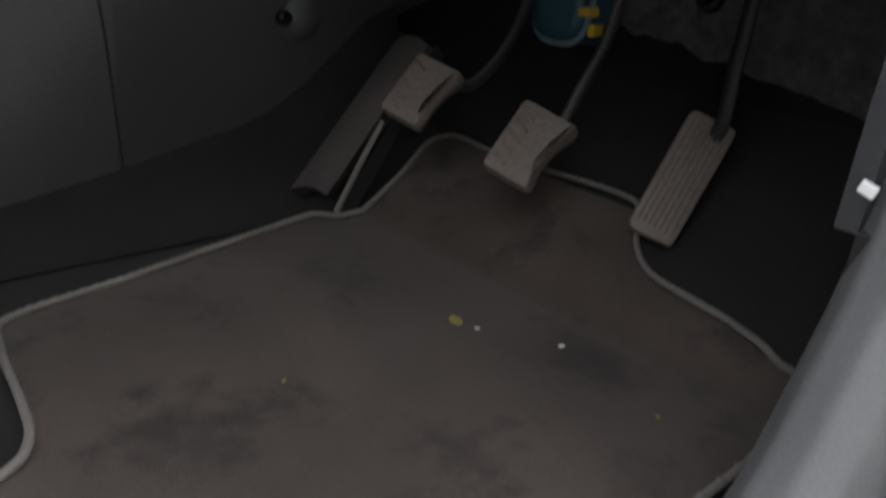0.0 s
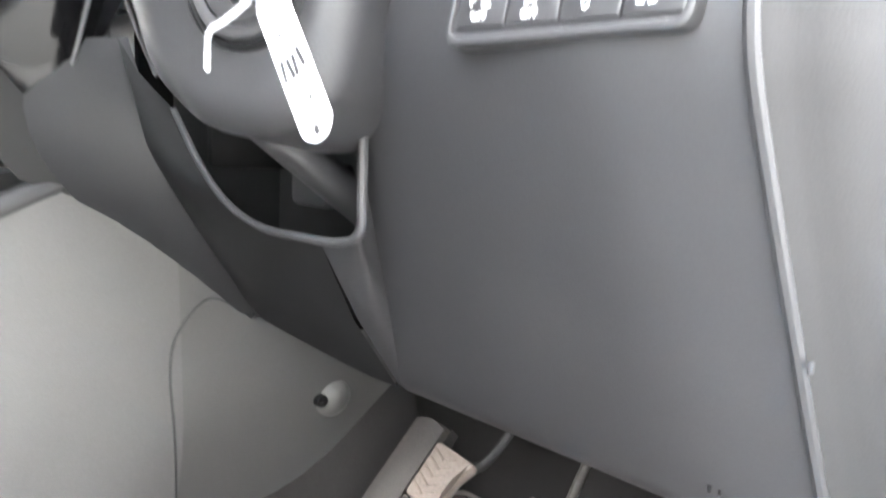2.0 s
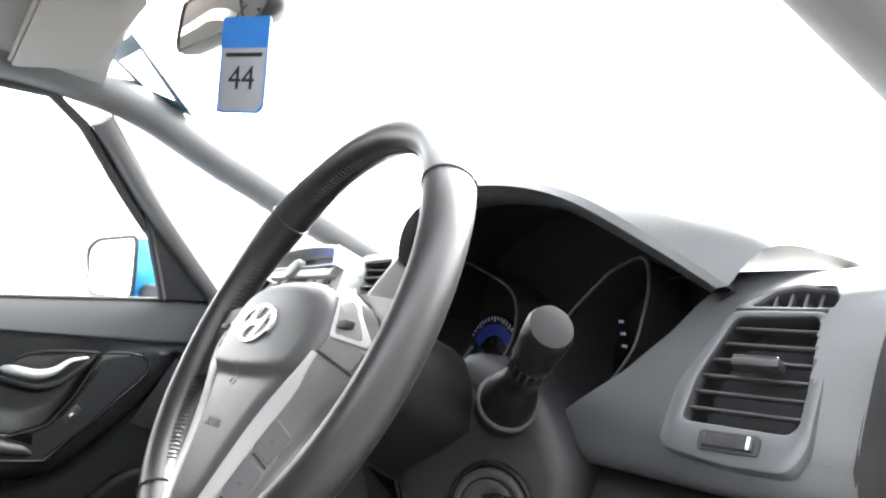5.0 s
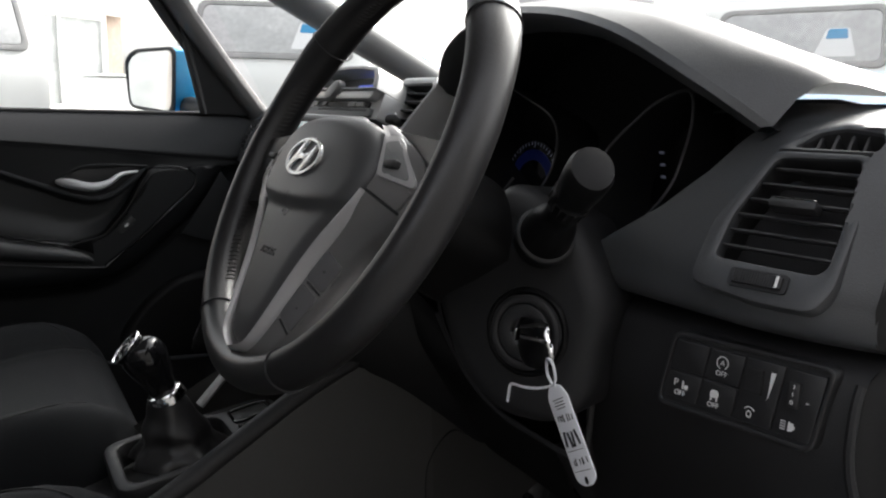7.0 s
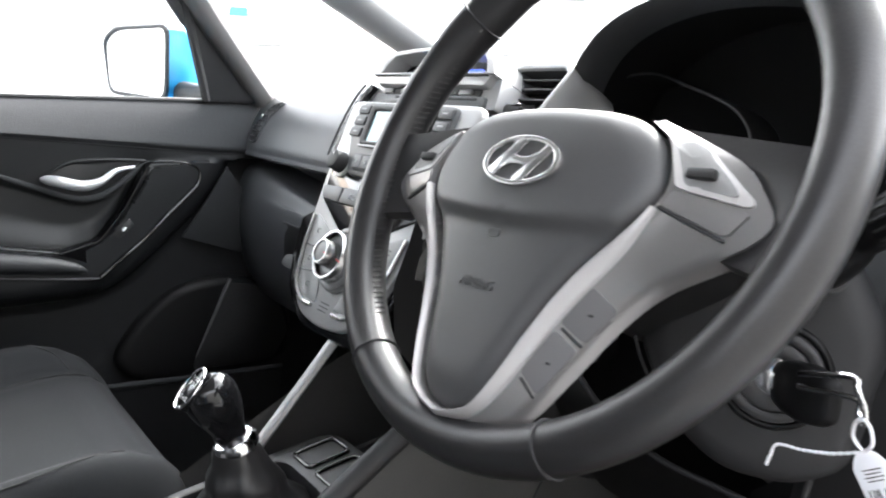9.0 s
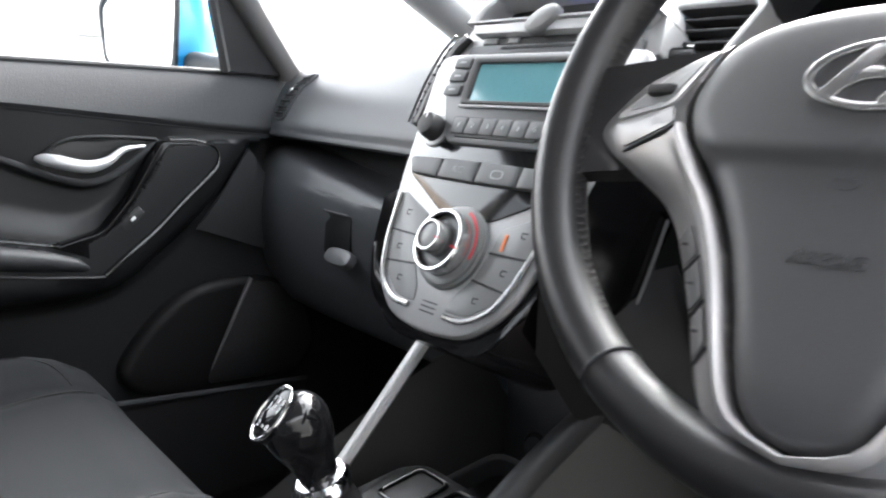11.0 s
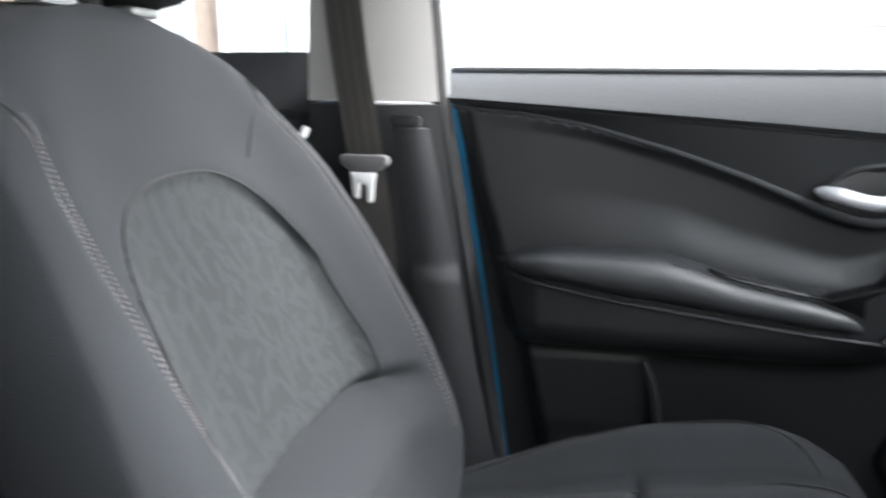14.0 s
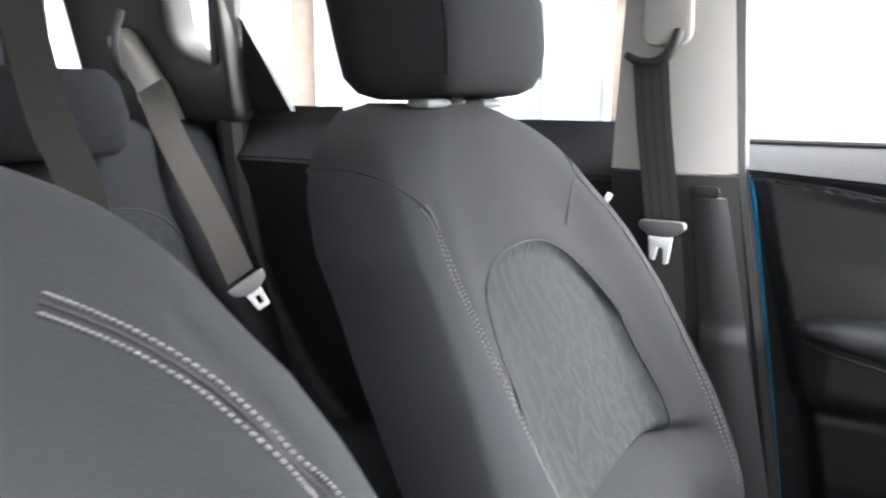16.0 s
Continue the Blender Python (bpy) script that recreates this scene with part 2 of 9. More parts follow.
def frame_plate(outer, inner, depth, m=None, bevel=0.0, bm=None):
    """A flat frame between two outlines of equally many points, with rounded front edges."""
    bm = bm or bmesh.new()
    m = m or Matrix()
    n = len(outer)

    def at(p, z):
        return m @ Vector((p[0], p[1], z))

    def mid(a, b, s):
        d = Vector((b[0] - a[0], b[1] - a[1]))
        d = d.normalized() * min(s, d.length * 0.4) if d.length > 1e-9 else d
        return (a[0] + d.x, a[1] + d.y)
    b = bevel
    rings = [[at(p, -depth) for p in outer], [at(p, -b) for p in outer],
             [at(mid(p, q, b * 0.3), -b * 0.3) for p, q in zip(outer, inner)], [at(mid(p, q, b), 0) for p, q in zip(outer, inner)],
             [at(mid(q, p, b), 0) for p, q in zip(outer, inner)], [at(mid(q, p, b * 0.3), -b * 0.3) for p, q in zip(outer, inner)],
             [at(q, -b) for q in inner], [at(q, -depth) for q in inner]]
    rows = [[bm.verts.new(p) for p in r] for r in rings]
    rows.append(rows[0])
    for a, c in zip(rows, rows[1:]):
        for i in range(n):
            j = (i + 1) % n
            bm.faces.new((a[i], a[j], c[j], c[i]))
    return bm


def superellipse(w, h, e=4.0, n=32, cx=0.0, cy=0.0):
    out = []
    for k in range(n):
        a = 2 * math.pi * k / n
        c, s = math.cos(a), math.sin(a)
        out.append((cx + w / 2 * math.copysign(abs(c) ** (2 / e), c), cy + h / 2 * math.copysign(abs(s) ** (2 / e), s)))
    return out


def rounded(points, radius, steps=4):
    """A polygon with rounded corners."""
    pts, out = [Vector(p[:2]) for p in points], []
    n = len(pts)
    for i in range(n):
        a, b, c = pts[i - 1], pts[i], pts[(i + 1) % n]
        r = min(radius, (a - b).length * 0.45, (c - b).length * 0.45)
        p, q = b + (a - b).normalized() * r, b + (c - b).normalized() * r
        for k in range(steps + 1):
            t = k / steps
            out.append(tuple((1 - t) ** 2 * p + 2 * t * (1 - t) * b + t * t * q))
    return out


def disc(radius, depth, m=None, sides=32, bevel=0.0, bm=None):
    return plate([(radius * math.cos(2 * math.pi * k / sides), radius * math.sin(2 * math.pi * k / sides)) for k in range(sides)], depth, m, bevel, bm=bm)


def frame_at(origin, right, up):
    """A pose whose local x is right and whose local z faces out of the plane."""
    x = Vector(right).normalized()
    y = Vector(up)
    y = (y - x * y.dot(x)).normalized()
    z = x.cross(y)
    m = Matrix((x, y, z)).transposed().to_4x4()
    m.translation = origin
    return m


def sheet(f, nu, nv, thick=0.0, bm=None):
    """A curved skin f(u, v), u and v from 0 to 1, with a thickness along its normal."""
    bm = bm or bmesh.new()
    pts = [[Vector(f(i / nu, j / nv)) for j in range(nv + 1)] for i in range(nu + 1)]
    rows = [[bm.verts.new(p) for p in r] for r in pts]
    for i in range(nu):
        for j in range(nv):
            bm.faces.new((rows[i][j], rows[i + 1][j], rows[i + 1][j + 1], rows[i][j + 1]))
    if thick:
        back = []
        for i in range(nu + 1):
            r = []
            for j in range(nv + 1):
                du = pts[min(i + 1, nu)][j] - pts[max(i - 1, 0)][j]
                dv = pts[i][min(j + 1, nv)] - pts[i][max(j - 1, 0)]
                r.append(bm.verts.new(pts[i][j] + du.cross(dv).normalized() * thick))
            back.append(r)
        for i in range(nu):
            for j in range(nv):
                bm.faces.new((back[i][j], back[i][j + 1], back[i + 1][j + 1], back[i + 1][j]))
        rim = [(i, 0) for i in range(nu)] + [(nu, j) for j in range(nv)] + [(i, nv) for i in range(nu, 0, -1)] + [(0, j) for j in range(nv, 0, -1)]
        for (a, b), (c, d) in zip(rim, rim[1:] + rim[:1]):
            bm.faces.new((rows[a][b], back[a][b], back[c][d], rows[c][d]))
    return bm


def lerp(a, b, t):
    return a + (b - a) * t


def smooth(a, b, x):
    t = min(1, max(0, (x - a) / (b - a)))
    return t * t * (3 - 2 * t)


def table(x, pairs):
    """Straight lines between the (x, value) pairs."""
    if x <= pairs[0][0]:
        return pairs[0][1]
    for (a, va), (b, vb) in zip(pairs, pairs[1:]):
        if x <= b:
            return lerp(va, vb, (x - a) / (b - a))
    return pairs[-1][1]


def words(text, size, m, material, parent, name="lettering", thick=0.0003):
    """Raised lettering in the built-in font, centred at the pose m."""
    cu = bpy.data.curves.new("lettering", "FONT")
    cu.body, cu.size, cu.align_x, cu.align_y, cu.extrude = text, size, "CENTER", "CENTER", thick
    tmp = bpy.data.objects.new("lettering_curve", cu)
    scene.collection.objects.link(tmp)
    bpy.context.view_layer.update()
    me = bpy.data.meshes.new_from_object(tmp.evaluated_get(bpy.context.evaluated_depsgraph_get()))
    bpy.data.objects.remove(tmp)
    me.transform(m)
    me.materials.clear()
    me.materials.append(material)
    ob = new(name, me)
    under(ob, parent)
    return ob


# ---- car floor, shell, pillars and windows ----
def floor_z(x, y):
    """Height of the carpet: flat, then up the toe board."""
    return 0.318 + 0.55 * max(0.0, y - 0.45) + 0.5 * max(0.0, y - 0.62)


def build_floor():
    bm = sheet(lambda u, v: (lerp(-0.70, 0.70, u), lerp(-1.75, 0.86, v), floor_z(0, lerp(-1.75, 0.86, v))), 8, 120, -0.02)
    tagged(part("floor", bm, M_carpet), "dark charcoal carpet of the car floor and toe board", "carpet", kind="structure")


def build_shell():
    car = thing("car_body", (0, -0.4, 0.2), "blue car shell with pale grey pillar trims and headlining", "car body", kind="structure")
    # roof and headlining
    def roof(u, v):
        y = lerp(0.02, -1.75, v)
        x = lerp(-0.56, 0.56, u)
        return (x, y, 1.475 + 0.03 * math.sin(math.pi * v) - 0.05 * (x / 0.56) ** 4 - 0.05 * max(0, 0.2 - v) * 5 * 0.6)
    part("headlining", sheet(roof, 14, 24, 0.012), M_liner, car, "pale grey cloth headlining")
    def skin(u, v):
        x, y, z = roof(u, v)
        return (x * 1.07, y, z + 0.035)
    part("roof", sheet(skin, 14, 24, 0.01), M_blue, car, "blue painted roof panel")
    for side in (-1, 1):
        # main front pillar, from the windscreen base up to the roof rail
        pts = catmull([(side * 0.665, 0.80, 1.04), (side * 0.635, 0.52, 1.165), (side * 0.615, 0.25, 1.295), (side * 0.585, 0.03, 1.395), (side * 0.56, -0.3, 1.43), (side * 0.55, -1.0, 1.44), (side * 0.56, -1.6, 1.40)], 6)
        rad = [lerp(0.038, 0.05, min(1, i / 20)) for i in range(len(pts))]
        part("front_pillar_trim", tube(pts, rad, 14, flat=0.8), M_pillarbacklit, car, "pale front pillar and roof rail trim, darkened as if backlit")
        # outer painted skin of the pillar and rail
        part("pillar_skin", tube([p + Vector((side * 0.05, 0.01, 0.02)) for p in pts], 0.035, 10), M_blue, car)
        if side > 0:
            continue  # the open driver's door carries its own strut
        # slim rear strut of the quarter window
        st = catmull([(side * 0.675, 0.275, 1.02), (side * 0.655, 0.20, 1.11), (side * 0.635, 0.115, 1.22), (side * 0.60, 0.03, 1.34)], 6)
        part("quarter_pillar_trim", tube(st, 0.027, 12, flat=0.75), M_pillarbacklit, car, "slim pale quarter window strut, darkened as if backlit")
        part("door_seal", tube([p + Vector((side * 0.012, -0.028, -0.012)) for p in st] + [Vector((side * 0.585, -0.06, 1.375)), Vector((side * 0.57, -0.45, 1.40))], 0.011, 8), M_softblk, car, "black rubber door seal")
        # quarter glass
        q = [(side * 0.678, 0.30, 1.03), (side * 0.672, 0.78, 1.045), (side * 0.622, 0.12, 1.33)]
        bm = bmesh.new()
        bm.faces.new([bm.verts.new(p) for p in q])
        g = part("quarter_window", bm, M_glass, car)
        g.visible_shadow = False
    # windscreen
    def screen(u, v):
        s = lerp(-1, 1, u)
        return (s * lerp(0.67, 0.57, v), lerp(0.93, 0.06, v) + 0.10 * (1 - s * s) * (1 - 0.6 * v), lerp(1.02, 1.43, v))
    part("windscreen", sheet(screen, 16, 10), M_screenglass, car)
    # bonnet and scuttle outside the screen
    def bonnet(u, v):
        s = lerp(-1, 1, u)
        return (s * 0.74, lerp(0.93, 1.75, v), 0.985 - 0.02 * s * s - 0.22 * v ** 1.5)
    part("bonnet", sheet(bonnet, 12, 10, -0.02), M_blue, car, "blue bonnet beyond the windscreen")
    # middle pillars: pale above, dark below
    for side in (-1, 1):
        def upper(u, v, side=side):
            z = lerp(0.984, 1.42, v)
            y0, y1 = lerp(-0.668, -0.640, v), lerp(-0.515, -0.545, v)
            y = lerp(y0, y1, u)
            bow = 0.016 * math.sin(math.pi * u)
            return (side * (lerp(0.612, 0.575, v) - bow), y, z)
        part("middle_pillar_upper_trim", sheet(upper, 10, 14, side * 0.04), M_pillar, car, "pale grey upper middle pillar trim")
        def lower(u, v, side=side):
            z = lerp(0.36, 0.98, v)
            y0, y1 = lerp(-0.66, -0.668, v), lerp(-0.43, -0.515, v)
            bow = 0.014 * math.sin(math.pi * u)
            return (side * (lerp(0.66, 0.614, v) - bow), lerp(y0, y1, u), z)
        part("middle_pillar_lower_trim", sheet(lower, 10, 14, side * 0.05), M_hard, car, "dark grey lower middle pillar trim")
        def face(u, v, side=side):
            z = lerp(0.36, 0.955, v)
            step = 0.008 * smooth(0.797, 0.786, z)
            return (side * (lerp(0.655, 0.605, v) - 0.012 - step - 0.006 * math.sin(math.pi * u)), lerp(lerp(-0.50, -0.562, v), lerp(-0.405, -0.522, v), u), z)
        part("pillar_cover", sheet(face, 10, 70, side * 0.02), M_trimgrey, car, "grey pillar cover with a moulded ledge", sharp=50)
        part("pillar_slot", box((0.004, 0.034, 0.014), (side * 0.592, -0.548, 0.962), 0.004), M_ink, car, "dark slot in the pillar trim")
        # painted door frame edge beside the pillar
        part("painted_frame", tube([(side * 0.700, -0.418, 0.36), (side * 0.696, -0.466, 0.70), (side * 0.682, -0.511, 0.985), (side * 0.648, -0.522, 1.03), (side * 0.607, -0.534, 1.40)], 0.0038, 8), M_blue, car, "strip of blue painted door frame")
        part("frame_seal", tube([(side * 0.672, -0.418, 0.36), (side * 0.662, -0.472, 0.70), (side * 0.640, -0.517, 0.98), (side * 0.60, -0.54, 1.40)], 0.011, 8), M_softblk, car, "black rubber seal")
        # dark plate added behind the door gap to block light
        part("gap_light_block", sheet(lambda u, v, side=side: (side * 0.718, lerp(-0.38, -0.66, u), lerp(0.28, 0.99, v)), 2, 4, 0.004), M_softblk, car)
        # sill
        part("sill", box((0.09, 1.35, 0.07), (side * 0.70, 0.0, 0.335), 0.02), M_hard, car, "black plastic sill cover")
        part("outer_sill", box((0.05, 1.6, 0.12), (side * 0.775, -0.05, 0.27), 0.03), M_blue, car, "blue painted outer sill")


build_floor()
build_shell()


# ---- footwell: console flanks, mat, foot rest, pedals ----
M_flank = surface("dusty_mid_grey_plastic", (0.064, 0.063, 0.062), 0.5, grain=700, bump=0.2, vary=0.2, stain=5)
M_flankdark = surface("dark_grey_tunnel_plastic", (0.050, 0.049, 0.048), 0.5, grain=700, bump=0.2, vary=0.2, stain=5)
FLANK_TOP = [(-0.60, 0.54), (-0.30, 0.555), (-0.15, 0.575), (-0.07, 0.612), (0.014, 0.660), (0.092, 0.704), (0.163, 0.736), (0.212, 0.709), (0.273, 0.656), (0.337, 0.598), (0.45, 0.57), (0.66, 0.57)]
FLANK_LOW = [(-0.60, 0.32), (0.152, 0.339), (0.269, 0.354), (0.404, 0.381), (0.472, 0.426), (0.514, 0.476), (0.66, 0.528)]


def flank_x(y, z):
    """The driver-side face of the tunnel: leaning in at the top, hollowed below a slanting line."""
    x = 0.108 - 0.11 * max(0.0, z - 0.50) ** 1.3 * 1.2
    ridge = 0.40 + 0.75 * (y - 0.16) if y < 0.33 else 0.53 + 0.2 * (y - 0.33)
    k = max(0.0, ridge + 0.02 - z)
    return x - 0.26 * k * k / (k + 0.035) * smooth(-0.05, 0.12, y)


def build_console():
    con = thing("centre_console", (CX, 0.0, 0.30), "dark grey centre console between the front seats", "console")
    for mirror in (False, True):
        def f(u, v, mirror=mirror):
            y = lerp(-0.60, 0.64, u)
            z = lerp(table(y, FLANK_LOW), table(y, FLANK_TOP), v)
            x = flank_x(y, z)
            return (2 * CX - x if mirror else x, y, z)
        part("flank", sheet(lambda u, v, f=f: f(u * 0.695, v), 46, 16), M_flank, con, "dusty mid grey plastic tunnel side")
        part("front_flank", sheet(lambda u, v, f=f: f(lerp(0.695, 1.0, u), v), 20, 16), M_flankdark, con, "darker grey plastic front panel of the tunnel side")
        top = [(flank_x(y, z) - 0.010, y, z - 0.004) for y, z in FLANK_TOP[2:7]]
        top = [(2 * CX - x if mirror else x, y, z) for x, y, z in top]
        if not mirror:
            part("flank_edge", tube(catmull(top, 6), 0.0125, 12), M_hard, con, "rounded dark top edge")
    # lower carpet skirt along the tunnel, driver side
    part("tunnel_carpet", sheet(lambda u, v: (lerp(flank_x(lerp(-0.5, 0.56, u), table(lerp(-0.5, 0.56, u), FLANK_LOW)) + 0.003, 0.172, v ** 1.5), lerp(-0.5, 0.56, u), lerp(table(lerp(-0.5, 0.56, u), FLANK_LOW) + 0.012, floor_z(0, lerp(-0.5, 0.56, u)) + 0.004, v ** 0.7)), 30, 6), M_carpet, con, "dark carpet along the tunnel")
    # seam across the driver-side flank, and its push-in screw
    seam = [(flank_x(y, z) + 0.0005, y, z) for y, z in [(0.335, 0.600), (0.293, 0.622), (0.260, 0.594), (0.250, 0.556), (0.254, 0.481), (0.268, 0.358)]]
    part("seam", tube(catmull(seam, 5), 0.0013, 6), M_ink, con, "dark panel gap")
    m = frame_at((flank_x(0.43, 0.495) + 0.002, 0.430, 0.495), (0, 1, 0), (0, 0, 1))
    part("screw_boss", loft([[m @ Vector((0.012 + r * math.cos(a), r * math.sin(a), z)) for a in (2 * math.pi * k / 28 for k in range(28))] for r, z in ((0.024, -0.004), (0.019, 0.001), (0.015, 0.0045), (0.010, 0.007), (0.005, 0.0085), (0.001, 0.009))]), M_flank, con, "domed dark grey boss", sharp=80)
    part("screw_head", disc(0.0075, 0.012, m @ pose(-0.008, 0.0, 0.008), 18, 0.003), M_gloss, con, "shiny black screw head")
    # floor of the console between the flanks
    part("tray", sheet(lambda u, v: (lerp(2 * CX - 0.088, 0.088, u), lerp(-0.6, 0.42, v), table(lerp(-0.6, 0.42, v), [(-0.6, 0.53), (-0.3, 0.54), (-0.14, 0.565), (0.10, 0.605), (0.14, 0.59), (0.20, 0.585), (0.42, 0.60)])), 6, 40), M_hard, con, "dark console top")
    # silver trim bar up the passenger side
    bar = [(-0.098, 0.012, 0.637), (-0.100, 0.060, 0.688), (-0.101, 0.118, 0.753)]
    part("trim_bar", tube(catmull(bar, 6), 0.0085, 10, flat=0.7), M_silver, con, "slim silver trim bar")
    # recess below the stack, with two sockets
    part("recess_back", box((0.17, 0.01, 0.16), (CX, 0.235, 0.66), 0.004), M_hard, con)
    for dx in (-0.035, 0.035):
        m = frame_at((CX + dx, 0.226, 0.635), (1, 0, 0), (0, 0.1, 1))
        part("socket_ring", disc(0.017, 0.012, m, 24, 0.003), M_gloss, con)
        part("socket_cap", disc(0.012, 0.012, m @ pose(0, 0, 0.004), 20, 0.002), M_softblk, con)
    part("cup_tray", frame_plate(rounded([(-0.065, -0.05), (0.065, -0.05), (0.065, 0.05), (-0.065, 0.05)], 0.02), rounded([(-0.055, -0.04), (0.055, -0.04), (0.055, 0.04), (-0.055, 0.04)], 0.016), 0.02, pose(CX, 0.155, 0.622, 8), 0.004), M_softblk, con)
    return con


console = build_console()


def build_gear():
    gear = thing("gear_lever", (CX, -0.02, 0.60), "manual gear lever with gloss black knob and leather boot", "gear lever")
    # frame round the boot with two small pockets ahead of it
    base = pose(CX, -0.02, 0.613, 9)
    outer = rounded([(-0.075, -0.095), (0.075, -0.095), (0.068, 0.125), (-0.068, 0.125)], 0.03)
    inner = rounded([(-0.060, -0.080), (0.060, -0.080), (0.055, 0.050), (-0.055, 0.050)], 0.025)
    part("boot_frame", frame_plate(outer, inner, 0.03, base @ pose(0, 0, 0.012), 0.005), M_hard, gear, "satin dark grey boot surround")
    for x0, x1 in ((-0.05, -0.006), (0.004, 0.05)):
        o = rounded([(x0, 0.060), (x1, 0.060), (x1, 0.115), (x0, 0.115)], 0.008)
        i = rounded([(x0 + 0.004, 0.064), (x1 - 0.004, 0.064), (x1 - 0.004, 0.111), (x0 + 0.004, 0.111)], 0.007)
        part("pocket_rim", frame_plate(o, i, 0.014, base @ pose(0, 0, 0.0155), 0.002), M_gloss, gear)
    # pleated leather boot
    foot, neck = Vector((CX, -0.030, 0.612)), Vector((CX, -0.046, 0.688))
    rings = []
    for k in range(19):
        t = k / 18
        c = foot.lerp(neck, t)
        w = lerp(0.058, 0.021, t ** 0.75) + 0.0035 * math.sin(t * 15) * (1 - t)
        ring = []
        for j in range(40):
            a = 2 * math.pi * j / 40
            fold = 1 + 0.07 * math.sin(5 * a + 2.4 * t) * (1 - t) + 0.05 * math.sin(9 * a - 4 * t) * (1 - t)
            ring.append((c.x + w * fold * math.cos(a), c.y + w * 1.05 * fold * math.sin(a), c.z))
        rings.append(ring)
    part("boot", loft(rings), M_leather, gear, "black leather boot", sharp=80)
    axis = Vector((0.0, -0.38, 0.92)).normalized()
    m = frame_at(neck, (1, 0, 0), (0, axis.z, -axis.y))
    # local z of m along the lever
    part("collar", loft([[m @ Vector((r * math.cos(a), r * math.sin(a), z)) for a in (2 * math.pi * k / 32 for k in range(32))] for r, z in ((0.020, -0.006), (0.0235, -0.003), (0.0235, 0.004), (0.020, 0.009), (0.017, 0.010))]), M_chrome, gear, "chrome collar ring")
    prof = [(0.0140, 0.006), (0.0145, 0.014), (0.0158, 0.023), (0.0190, 0.034), (0.0222, 0.046), (0.0238, 0.057), (0.0232, 0.067), (0.0190, 0.076), (0.012, 0.0805), (0.003, 0.082)]
    rings = []
    for r, z, _ in catmull([(r, z, 0) for r, z in prof], 3):
        rings.append([m @ Vector((r * math.cos(a), 1.12 * r * math.sin(a) - 0.05 * max(0, z - 0.03), z)) for a in (2 * math.pi * k / 32 for k in range(32))])
    knob = part("knob", loft(rings), M_gloss, gear, "gloss black leather-look knob", sharp=60)
    top = m @ pose(0, -0.0150, 0.0790, 27)
    part("plaque", disc(0.016, 0.008, top @ Matrix.Diagonal((0.85, 1.35, 1, 1)), 32, 0.001), M_gloss, knob, "gloss black shift plaque")
    ring = [top @ Vector((0.0155 * 0.9 * math.cos(a), 0.0155 * 1.42 * math.sin(a), 0.0005)) for a in (2 * math.pi * k / 40 for k in range(40))]
    part("plaque_ring", tube(ring, 0.0015, 8, closed=True), M_chrome, knob, "chrome plaque ring")
    # shift pattern: a gate of bars with its gear numbers
    for x in (-0.006, 0.0, 0.006):
        part("gate_bar", box((0.0009, 0.014, 0.0006), (x, 0, 0.0006), 0, top), M_print, knob)
    part("gate_bar", box((0.0129, 0.0009, 0.0006), (0, 0, 0.0008), 0, top), M_print, knob)
    for t, x, y in (("1", -0.006, 0.0105), ("3", 0.0, 0.0105), ("5", 0.006, 0.0105), ("2", -0.006, -0.0105), ("4", 0.0, -0.0105), ("R", 0.006, -0.0105)):
        words(t, 0.0062, top @ pose(x, y, 0.0006), M_print, knob, "gear_mark", 0.0002)
    return gear


build_gear()


def mat_z(x, y):
    return floor_z(x, y) + 0.006


